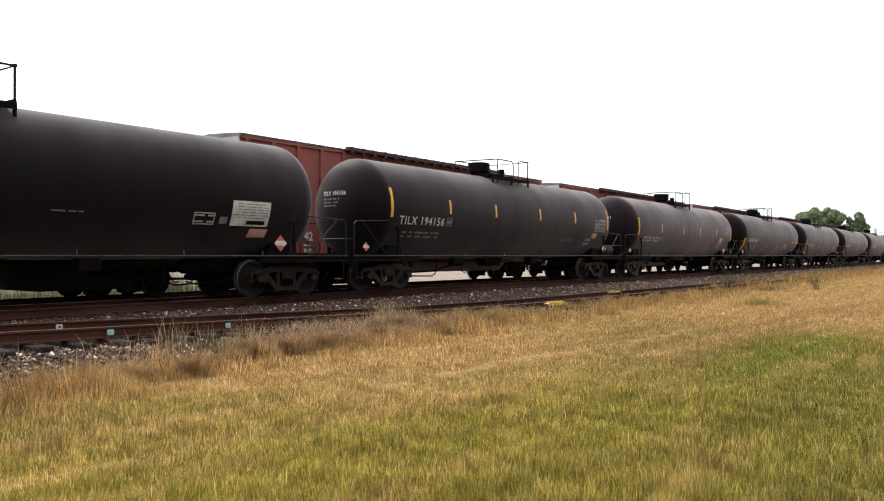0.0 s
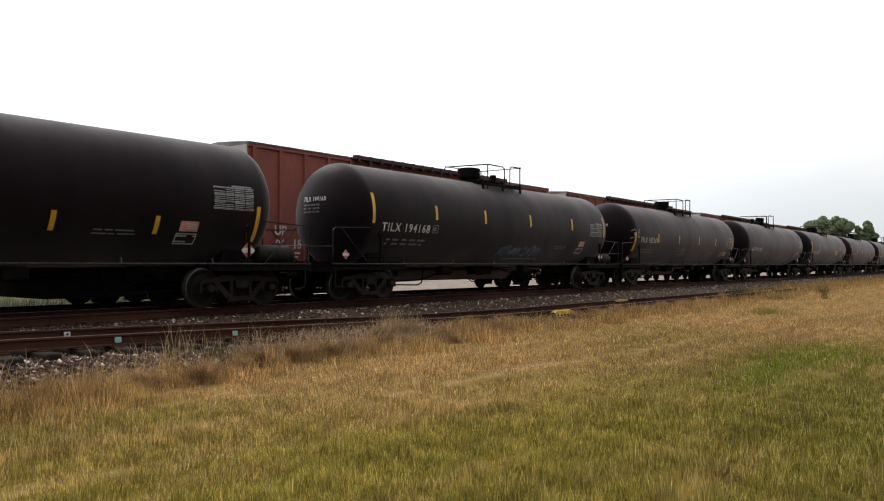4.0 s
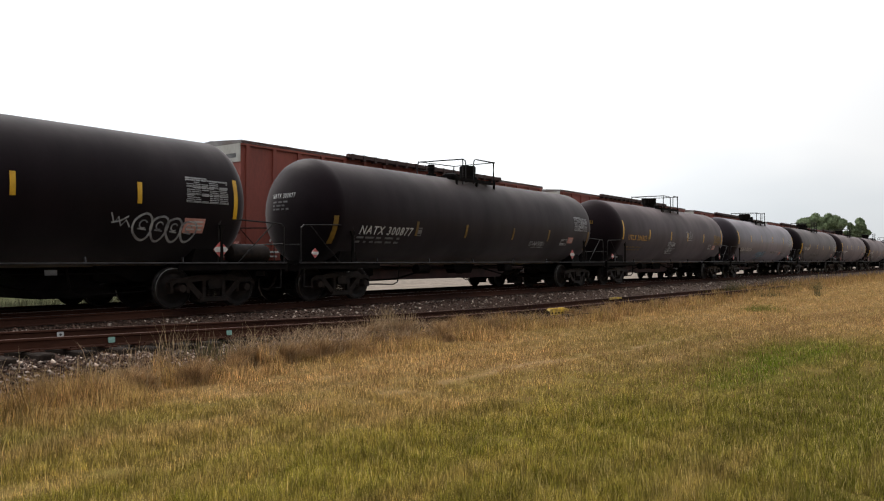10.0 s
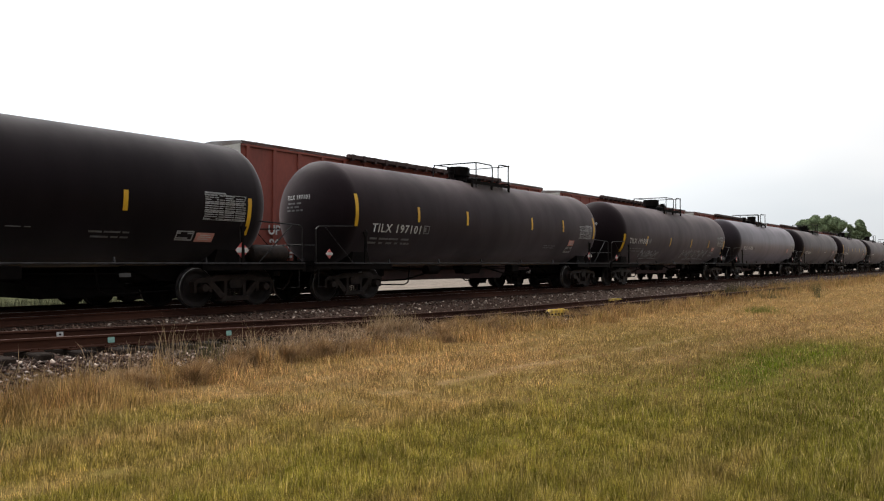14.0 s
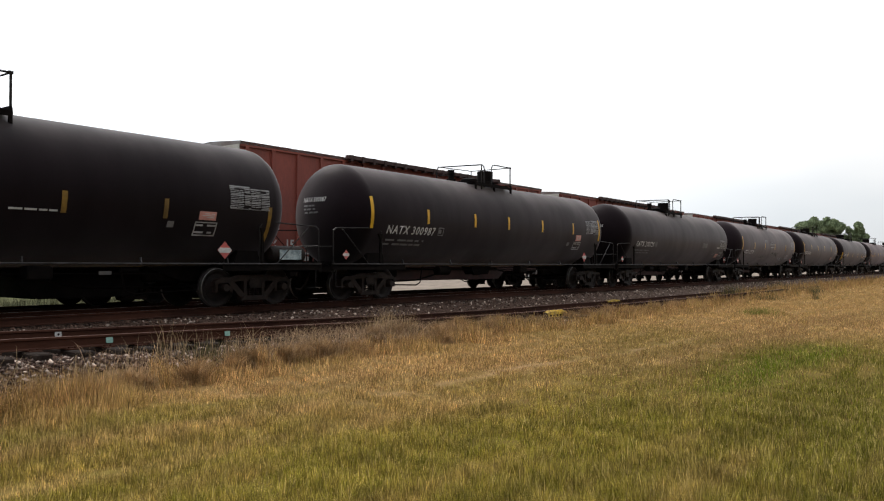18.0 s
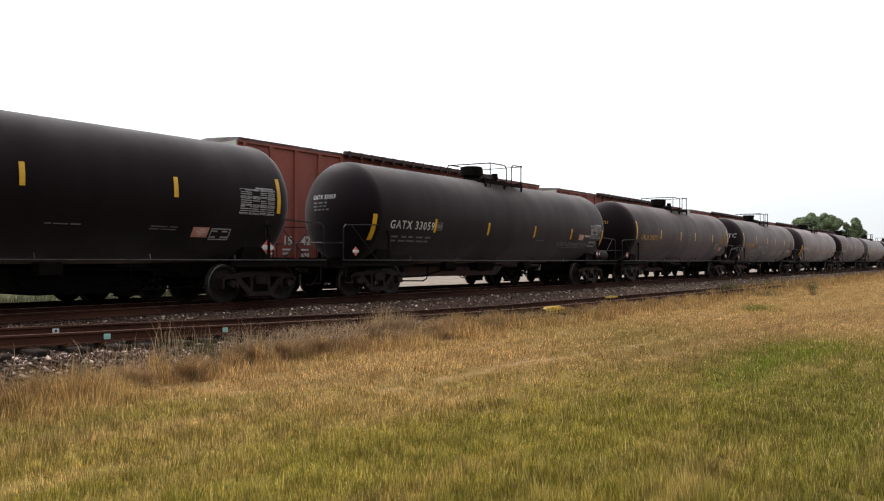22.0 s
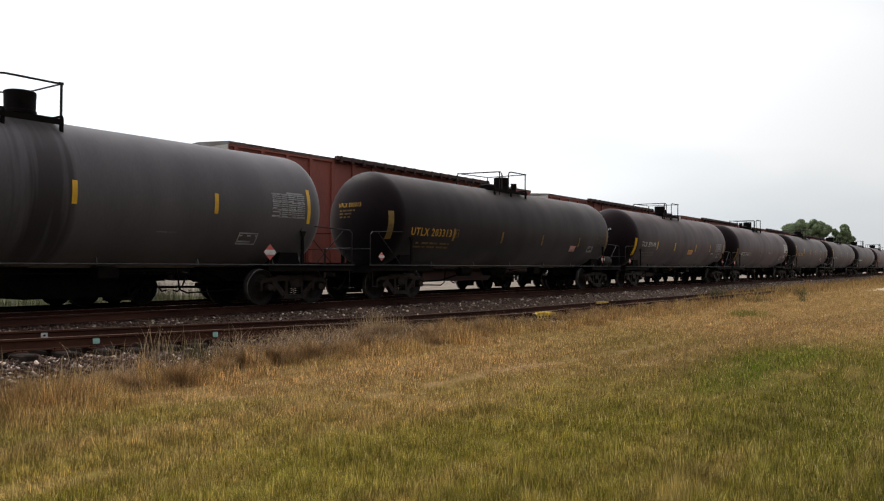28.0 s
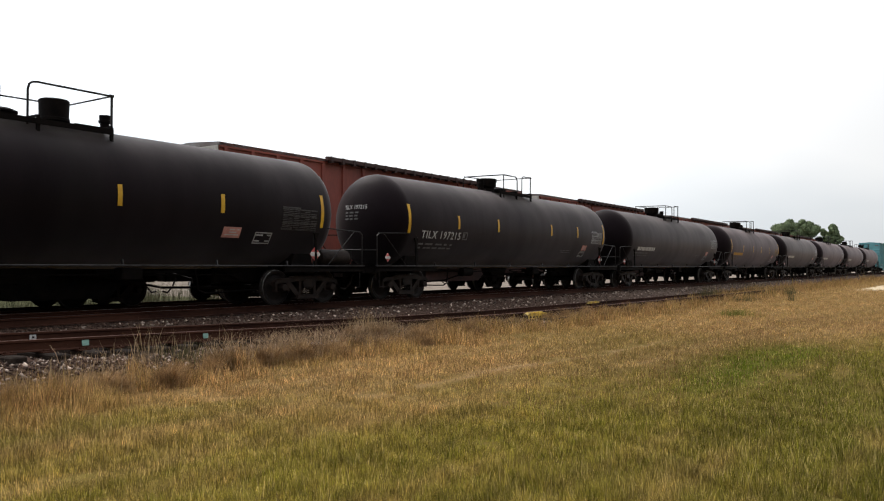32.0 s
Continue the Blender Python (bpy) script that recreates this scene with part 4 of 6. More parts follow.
def hatch_mesh():
    top = TANK_Z + TANK_R
    s = Shape().lathe([(top - 0.06, 0.27), (top + 0.12, 0.27), (top + 0.13, 0.31), (top + 0.17, 0.31), (top + 0.22, 0.18)], "z", n=18)
    return s.mesh("hatch", IRON, True)


def outlet_mesh():
    s = Shape().lathe([(TANK_Z - TANK_R - 0.32, 0.12), (TANK_Z - TANK_R - 0.12, 0.14), (TANK_Z - TANK_R + 0.05, 0.22)], "z", n=14)
    s.slab([(-0.45, 0.66), (0.45, 0.66), (0.7, 1.02), (-0.7, 1.02)], -0.2, -0.17).slab([(-0.45, 0.66), (0.45, 0.66), (0.7, 1.02), (-0.7, 1.02)], 0.17, 0.2)
    return s.mesh("bottom_outlet", IRON)


def reservoir_mesh():
    return Shape().lathe([(-0.6, 0.12), (-0.55, 0.2), (-0.45, 0.235), (0.45, 0.235), (0.55, 0.2), (0.6, 0.12)], "x", n=18).mesh("air_reservoir", TRUCK_IRON, True)


def brake_wheel_mesh():
    s = Shape().tube([(0.0, 0.27 * math.cos(2 * math.pi * i / 20), 0.27 * math.sin(2 * math.pi * i / 20)) for i in range(21)], 0.016, 5)
    for i in range(3):
        a = math.pi * i / 3
        s.tube([(0.0, -0.27 * math.cos(a), -0.27 * math.sin(a)), (0.0, 0.27 * math.cos(a), 0.27 * math.sin(a))], 0.012, 5)
    return s.mesh("brake_wheel", TUBE)


def brake_gear_mesh():
    s = Shape()
    s.tube([(-5.2, -0.4, 0.86), (5.2, -0.4, 0.80)], 0.02, 5)
    s.tube([(-5.4, 0.5, 0.95), (-1.0, 0.5, 0.82), (5.4, 0.5, 0.95)], 0.018, 5)
    s.lathe([(-0.3, 0.15), (0.3, 0.15)], "x", (-2.8, -0.5, 0.82), 14)
    s.box(1.8, 2.3, -0.8, -0.45, 0.70, 0.98, 0.03)
    for e in (-1, 1):
        # levers, rods and pipe runs hung between the outlet and each truck
        s.box(min(e * 4.7, e * 5.7), max(e * 4.7, e * 5.7), -0.14, 0.14, 0.60, 0.96, 0.05)
        s.box(min(e * 5.2, e * 5.75), max(e * 5.2, e * 5.75), 0.3, 0.62, 0.42, 0.60, 0.05)
        s.tube([(e * 1.4, 0.1, 0.86), (e * 3.4, 0.1, 0.50), (e * 6.1, 0.1, 0.46)], 0.03, 5)
        s.tube([(e * 3.9, -0.5, 0.95), (e * 4.0, -0.5, 0.44), (e * 4.2, -0.5, 0.36), (e * 5.8, -0.45, 0.40)], 0.022, 5)
    return s.mesh("brake_gear", IRON)


def placard(parent, x, y, z, tilt=0.0, size=0.2):
    """A diamond placard, red above and below a white middle."""
    p = part("placard", shared("placard%.2f" % size, lambda: Shape().slab([(0, -size), (size, 0), (0, size), (-size, 0)], -0.006, 0.006).mesh("placard", RED)), None, parent, "red and white diamond placard", pose(x, y, z, tilt))
    part("band", shared("band%.2f" % size, lambda: Shape().slab([(-size * 0.7, -size * 0.3), (size * 0.7, -size * 0.3), (size * 0.96, 0), (size * 0.7, size * 0.3), (-size * 0.7, size * 0.3), (-size * 0.96, 0)], -0.011, -0.006).mesh("band", WHITE_INK)), None, p)


# stripe sets: places along the shell, heights of the short and of the long stripes
STRIPES = {
    "N": ((-7.42, -4.85, -2.28, -0.15, 2.40, 4.92, 7.36), (2.27, 2.71), (2.05, 2.95)), "T": ((-7.42, -4.70, -2.12, 2.08, 4.54, 7.30), (2.28, 2.73), (2.06, 2.95)),
    "D": ((-7.37, -4.50, -1.80, 1.15, 4.38, 7.28), (2.39, 2.83), (2.18, 3.03)), "U": ((-7.32, -4.17, -1.25, 1.30, 4.15, 7.35), (2.13, 2.59), (2.08, 2.96)),
    "s": ((-7.72, -4.88, -2.39, -0.17, 2.04, 4.26, 7.20), (1.66, 2.04), (1.56, 2.38)), "g": ((-7.53, -4.86, -1.71, 1.47, 4.43, 7.28), (1.92, 2.35), (1.58, 2.40))}
# cars whose stripes stand elsewhere
OWN_STRIPES = {
    0: ((-7.37, -4.50, -1.80, 1.30, 4.18, 7.27), (2.37, 2.80), (2.16, 3.02)), 11: ((-7.32, -4.17, -1.25, 1.25, 3.90, 7.20), (2.15, 2.60), (2.08, 2.94)),
    18: ((-7.42, -4.85, -2.28, -0.15, 2.28, 4.82, 7.24), (2.27, 2.71), (2.05, 2.95)), 20: ((-7.37, -4.50, -1.80, 0.98, 4.30, 7.26), (2.15, 2.58), (2.06, 2.92)),
    23: ((-7.32, -4.17, -1.25, 1.08, 4.20, 7.15), (2.15, 2.60), (2.08, 2.95)),
    24: ((-7.32, -4.17, -1.25, 1.18, 3.93, 7.16), (2.25, 2.70), (2.05, 2.92)), 27: ((-7.42, -4.85, -2.28, 0.90, 4.25, 7.16), (2.20, 2.66), (2.10, 2.98)),
    31: ((-7.32, -4.17, -1.25, 1.28, 3.90, 7.20), (2.26, 2.70), (2.05, 2.92)),
    1: ((-7.40, -4.45, -1.30, 1.44, 4.42, 7.28), (2.18, 2.60), (2.02, 2.86)), 2: ((-7.60, -4.97, -2.20, 1.19, 4.28, 7.13), (1.44, 1.80), (1.44, 2.22)),
    3: ((-7.40, -4.35, -1.91, 0.28, 2.44, 4.63, 7.25), (1.66, 2.04), (1.56, 2.38)), 5: ((-7.50, -4.78, -1.92, 1.12, 3.95, 7.15), (2.11, 2.52), (1.66, 2.52)),
    10: ((-7.61, -4.20, -1.60, 1.35, 3.95, 7.30), (1.84, 2.27), (1.55, 2.30)), 13: ((-7.50, -4.63, -1.53, 1.20, 4.00, 7.16), (2.11, 2.53), (1.70, 2.56)),
    17: ((-7.40, -4.12, -1.29, 2.15, 4.35, 7.20), (2.00, 2.42), (1.56, 2.40)), 22: ((-7.60, -4.80, -1.75, 1.45, 4.45, 7.35), (1.91, 2.33), (1.62, 2.36)),
    25: ((-7.60, -4.75, -1.35, 2.10, 4.10, 7.20), (1.78, 2.22), (1.53, 2.38)), 28: ((-7.78, -4.76, -1.72, 1.30, 4.54, 7.30), (1.85, 2.25), (1.83, 2.67)),
    29: ((-7.58, -4.72, -2.05, 1.52, 4.25, 7.10), (1.92, 2.34), (1.60, 2.45)), 30: ((-7.55, -4.35, -1.30, 1.97, 5.00, 7.20), (1.84, 2.22), (1.54, 2.30))}
# cars whose number stands elsewhere: from, to, foot
OWN_NUMBER = {24: (-6.74, -4.58, 1.98), 12: (-6.55, -4.05, 1.75), 20: (-6.75, -4.5, 1.82), 1: (-6.68, -4.44, 1.75), 13: (-6.75, -4.69, 2.02), 25: (-7.02, -5.02, 1.99), 28: (-7.05, -4.92, 1.97), 29: (-6.92, -5.04, 2.05), 5: (-6.92, -4.86, 2.08)}
# number on the shell, ink, stripe set, worn stripes, paint, railing
W, G = "white", "yellow"
FLEET = []
for line in """
-1 |  | white |  | 0 | b | 5
0 | TILX 194156 | white | D | 0 | b | 1
1 | CTCX 732211 | white | D | 0 | d | 1
2 | GATX 200667 | white | g | 0 | b | 1
3 | NATX 300914 | white | s | 0 | b | 1
4 | TILX 194168 | white | D | 0 | b | 1
5 | TILX 192569 | white | T | 0 | b | 0
6 | NATX 301070 | white |  | 0 | b | 3
7 | TILX 197165 | white | T | 0 | b | 1
8 | UTLX 205765 | yellow | U | 0 | b | 2
9 | NATX 300743 | white | N | 0 | b | 1
10 | NATX 300877 | white | s | 1 | b | 3
11 | UTLX 206322 | yellow | U | 0 | w | 0
12 | DBUX 303264 | white | D | 0 | s | 1
13 | TILX 192597 | white | g | 0 | b | 1
14 | TILX 197101 | white | T | 0 | w | 0
15 | TILX 191800 | white | g | 0 | w | 1
16 | TILX 190795 | white |  | 0 | s | 3
17 | NATX 300995 | white | s | 1 | b | 1
18 | NATX 300987 | white | N | 0 | b | 3
19 | GATX 200720 | white |  | 0 | b | 3
20 | CTCX 732270 | white | D | 0 | d | 3
21 | DBUX 302593 | white | D | 0 | b | 3
22 | GATX 33059 | white | g | 0 | b | 1
23 | UTLX 205775 | yellow | U | 0 | w | 1
24 | UTLX 209751 | yellow | U | 0 | d | 0
25 | TILX 190725 | white | g | 0 | p | 1
26 | TILX 194148 | white | D | 0 | w | 1
27 | NATX 364209 | white | N | 0 | g | 3
28 | UTLX 203313 | yellow | g | 1 | b | 3
29 | TILX 320149 | white | g | 0 | w | 4
30 | NATX 300801 | white | s | 1 | w | 3
31 | UTLX 208468 | yellow | U | 0 | b | 2
32 | TILX 197215 | white | T | 0 | b | 0
33 |  | white |  | 0 | b | 1
34 |  | yellow | U | 0 | w | 1
35 |  | white |  | 0 | b | 0
36 |  | white |  | 0 | w | 1
37 |  | white |  | 0 | w | 2
38 |  | white |  | 0 | w | 1
""".strip().splitlines():
    order, number, ink, stripes, worn, paint, style = [w.strip() for w in line.split("|")]
    FLEET.append((int(order), number, ink, stripes, int(worn), paint, int(style)))
PAINTS = {"b": (TANK_BLACK, "black"), "w": (TANK_WORN, "dusty brown-black"), "g": (TANK_GREY, "faded dark grey"), "s": (TANK_GLOSS, "glossy black"), "d": (TANK_DUSTY, "dusty purplish-black"), "p": (TANK_PALE, "dusty purplish-grey")}
INKS = {W: (WHITE_INK, DIM_INK), G: (GOLD_INK, DIM_GOLD)}


SPRAYS = {"blue_spray": BLUE_SPRAY, "dim_gold": DIM_GOLD, "dim_ink": DIM_INK, "spray": SPRAY}
# sprayed scrawls: car, from and to along the shell, height of the middle, size, paint, line width
GRAFFITI = {}
for line in """
4 -0.5 2.6 1.5 0.5 blue_spray 0.03
5 -7.75 -7 2.45 0.7 spray 0.03
5 -1.9 -0.5 1.75 0.35 dim_ink 0.03
6 -3.6 -2.6 1.85 0.3 spray 0.02
9 -3.7 -1.65 1.95 0.22 spray 0.02
10 2.69 3.82 1.73 0.24 spray 0.022
11 -1.55 -0.35 1.92 0.34 spray 0.038
11 -1.6 -0.5 1.62 0.26 spray 0.035
11 1 2 2.5 0.55 spray 0.03
12 -2.5 -0.6 1.55 0.5 blue_spray 0.05
12 -2.3 -0.3 1.62 0.42 blue_spray 0.04
12 1.3 2.6 1.70 0.17 spray 0.03
13 -3.4 -0.2 1.62 0.4 dim_ink 0.035
15 -5.2 -2.6 1.5 0.4 spray 0.045
15 0.6 4.8 1.55 0.5 spray 0.05
20 -2.55 -1 1.62 0.22 dim_ink 0.025
20 -0.4 0.9 2.56 0.46 spray 0.035
20 0.1 2.4 1.85 0.36 dim_ink 0.04
20 -1.7 -1.1 2.75 0.35 spray 0.022
20 2.95 4.43 1.5 0.2 spray 0.028
20 0.8 2.4 1.83 0.4 dim_ink 0.035
22 3.48 6.2 1.70 0.24 dim_ink 0.03
24 -7.9 -6.7 1.86 0.28 spray 0.028
24 -5.2 -3.0 1.66 0.44 spray 0.032
24 -3.65 -0.8 1.95 0.46 spray 0.030
24 -1.75 -0.5 1.66 0.2 spray 0.035
24 0.9 2.1 1.66 0.3 spray 0.028
24 4.05 4.7 1.71 0.16 dim_gold 0.03
25 -4.2 -1.7 1.84 0.5 spray 0.022
25 -2.6 -2.1 2.15 0.25 spray 0.022
25 2.45 2.75 1.76 0.5 spray 0.09
25 1.36 2.2 1.76 0.05 spray 0.02
26 -3.4 -2.2 1.6 0.3 dim_ink 0.03
27 -3.2 -1.65 1.97 0.28 spray 0.028
""".strip().splitlines():
    w = line.split()
    GRAFFITI.setdefault(int(w[0]), []).append((float(w[1]), float(w[2]), float(w[3]), float(w[4]), SPRAYS[w[5]], float(w[6])))


# marks on the rear half of a shell, from and to along it and its lower and upper edge:
# P data panel, N red notice, T test box, L lines of small print, C seal, S bright short print, Q sill plate
MARKS = {}
for line in """
-1: N 5.72 6.28 1.48 1.68; L 0.86 1.57 1.86 1.94; T 4.08 4.64 1.74 2.01; C 4.78 5.0 1.77 1.93
0: P 6.01 7.12 2.07 2.59; N 5.92 6.35 1.78 2.0; T 5.44 5.91 1.5 1.75; L 3.34 4.33 1.6 1.74; L 1.48 2.35 1.69 1.74
1: P 6.13 7.2 2.25 2.78; N 5.18 5.69 1.79 2.09; T 5.09 5.69 1.55 1.76; L 2.97 3.52 1.65 1.79
2: P 6.05 7.14 1.96 2.53; N 3.2 3.65 1.68 1.89; T 6.1 6.7 1.5 1.76; L 4.79 5.7 1.61 1.76; S 5.37 5.9 2.06 2.14
5: P 5.94 7.1 2.02 2.64; N 5.91 6.39 1.55 1.78; T 5.36 5.84 1.52 1.74; L 3.31 4.23 1.62 1.76; Q 4.49 4.75 0.76 0.85
6: P 6.1 7.2 2.33 2.87; N 5.81 6.29 1.77 1.98; T 5.09 5.66 1.65 1.96
7: P 5.98 7.08 2.05 2.6; N 5.13 5.58 1.74 1.95; T 5.94 6.44 1.58 1.81; L 2.95 4.15 1.65 1.79; Q 4.54 4.79 0.75 0.83
8: P 5.83 6.94 2.01 2.61; N 5.82 6.3 1.72 1.94; T 5.07 5.53 1.77 2.02
9: P 6.04 7.15 2.38 2.93; N 6.05 6.58 1.7 2.02; Q 3.46 3.71 0.79 0.9
10: P 6.02 7.16 2.32 2.88; N 5.6 6.02 1.8 2.03; T 5.03 5.57 1.71 1.95
11: P 5.74 6.87 2.03 2.59; N 5.72 6.18 1.75 1.99; T 4.94 5.4 1.76 2.03
12: P 5.81 6.94 2.22 2.77; N 3.67 4.12 1.52 1.75; T 5.04 5.67 1.47 1.74; S 2.65 3.6 1.73 1.77; C 4.45 4.58 1.6 1.72; Q 4.16 4.46 0.62 0.75
13: P 5.9 7.05 2.02 2.64; N 5.83 6.31 1.52 1.72; T 5.32 5.76 1.54 1.75; L 3.28 4.21 1.52 1.72; L 1.67 2.2 1.69 1.74; Q 4.45 4.72 0.73 0.82
16: P 6.12 7.2 2.05 2.59; N 4.92 5.37 1.87 2.11; T 6.23 6.78 1.55 1.78; L 4.91 5.88 1.64 1.79; L 1.21 1.71 1.72 1.77
17: P 6.01 7.18 2.32 2.85; N 5.2 5.65 2.01 2.2; T 5.12 5.71 1.66 1.97; C 4.43 4.59 1.82 1.95; S 1.07 2.04 2.01 2.06; Q 3.4 3.68 0.79 0.87
18: P 6.0 7.18 2.34 2.9; N 5.12 5.57 2.0 2.24; T 5.02 5.63 1.65 1.96; C 4.45 4.65 1.79 1.93
19: P 6.08 7.2 2.03 2.52; N 5.69 6.2 1.48 1.7; T 6.28 6.83 1.56 1.79; L 4.82 5.68 1.63 1.77; S 5.48 6.03 2.0 2.1
20: P 5.99 7.08 2.29 2.85; T 5.06 5.7 1.54 1.81; L 2.65 3.22 1.68 1.82; C 4.26 4.44 1.65 1.79
21: P 6.1 7.15 2.13 2.77; N 4.94 5.37 1.55 1.77; T 5.43 5.97 1.5 1.76; L 3.77 4.55 1.67 1.78; L 1.54 2.35 1.7 1.76
22: P 6.2 7.2 2.0 2.59; N 5.18 5.63 1.9 2.12; T 6.25 6.89 1.63 1.86; S 5.68 6.17 2.02 2.12; L 1.57 2.34 1.77 1.83
23: P 5.73 6.92 2.02 2.65; N 5.79 6.29 1.65 1.87; T 4.98 5.47 1.75 2.05
24: P 5.7 6.84 1.96 2.56; N 5.7 6.18 1.72 1.93; T 4.96 5.39 1.62 1.87
27: P 5.92 7.02 2.23 2.86; T 5.03 5.61 1.52 1.8; L 2.78 3.31 1.7 1.77
28: P 6.2 7.2 1.92 2.42; N 3.85 4.36 1.65 1.89; T 5.54 6.04 1.65 1.9
29: P 5.46 6.6 2.0 2.49; T 5.98 6.52 1.61 1.88; S 4.66 5.17 1.8 1.88
30: N 6.05 6.52 1.76 1.99; T 4.97 5.62 1.6 1.88; S 0.89 1.55 2.1 2.15
31: P 5.78 7.01 1.96 2.54; N 4.0 4.53 1.7 1.95; T 4.99 5.53 1.58 1.86
""".strip().splitlines():
    order, rest = line.split(": ")
    MARKS[int(order)] = [(q.split()[0], [float(v) for v in q.split()[1:]]) for q in rest.split(";")]
# cars whose air reservoir stands on the rear platform
TANKED = {0, 1, 3, 4, 5, 7, 8, 9, 12, 13, 15, 17, 22, 26, 28, 31, 33, 35}


def ribbon(s, points, width):
    """One sprayed stroke along points of the shell."""
    rows, last = [], len(points) - 1
    for i, (x, z) in enumerate(points):
        o, q = points[max(i - 1, 0)], points[min(i + 1, last)]
        d = math.hypot(q[0] - o[0], q[1] - o[1]) or 1
        nx, nz = -(q[1] - o[1]) / d * width / 2, (q[0] - o[0]) / d * width / 2
        rows.append([on_tank(x - nx, z - nz, 0.006), on_tank(x + nx, z + nz, 0.006), on_tank(x + nx, z + nz, 0.001), on_tank(x - nx, z - nz, 0.001)])
    s.rings(rows)


def oval(cx, cz, a, b, lean=0.0, from_=0, to=360, wave=0.0):
    """Points of a leaning, slightly lumpy oval or part of one."""
    out = []
    for i in range(29):
        t = radians(from_ + (to - from_) * i / 28)
        r = 1 + wave * math.sin(3 * t + cx)
        u, v = a * r * math.cos(t), b * r * math.sin(t)
        out.append((cx + u * math.cos(lean) - v * math.sin(lean), cz + u * math.sin(lean) + v * math.cos(lean)))
    return out


def throw_up_mesh():
    """Four fat outlined letters sprayed side by side, with a small tag before them."""
    s = Shape()
    for cx, cz, a, b, lean in ((5.08, 1.80, 0.22, 0.27, 0.1), (5.47, 1.78, 0.20, 0.26, -0.1), (5.83, 1.76, 0.19, 0.25, 0.15), (6.2, 1.74, 0.2, 0.22, 0.0)):
        ribbon(s, oval(cx, cz, a, b, lean, wave=0.08), 0.045)
        ribbon(s, oval(cx, cz + 0.05, a * 0.4, b * 0.3, lean, 20, 300), 0.028)
        ribbon(s, [(cx - a * 0.5, cz - 0.04), (cx + a * 0.4, cz - 0.06)], 0.028)
    ribbon(s, [(4.33, 2.06), (4.42, 1.86), (4.5, 1.98), (4.58, 1.80), (4.68, 1.92), (4.78, 1.78)], 0.032)
    ribbon(s, [(4.36, 1.86), (4.55, 1.90), (4.72, 2.0)], 0.028)
    return s.mesh("spray_lines", SPRAY)


def bubble_mesh():
    """Fat white outlines of sprayed bubble lettering."""
    s = Shape()
    ribbon(s, oval(3.24, 1.49, 0.42, 0.235, -0.12, wave=0.05), 0.05)
    ribbon(s, oval(3.24, 1.86, 0.22, 0.26, -0.2, -30, 215), 0.05)
    ribbon(s, oval(3.76, 1.98, 0.27, 0.115, 0.25), 0.05)
    ribbon(s, [(3.62, 1.97), (3.72, 2.02), (3.82, 1.97), (3.92, 2.03)], 0.035)
    ribbon(s, [(1.15 + 0.12 * i, 1.97 + 0.06 * math.cos(i * 0.7) - 0.012 * max(0, i - 8) ** 1.4) for i in range(16)], 0.05)
    ribbon(s, oval(2.2, 1.52, 0.62, 0.27, 0.0, 185, 330, 0.06), 0.05)
    ribbon(s, [(3.2, 2.02), (3.25, 1.85), (3.22, 1.76)], 0.04)
    ribbon(s, [(3.08, 1.52), (3.16, 1.46), (3.22, 1.54), (3.3, 1.44), (3.38, 1.52)], 0.035)
    return s.mesh("spray_lines", SPRAY)


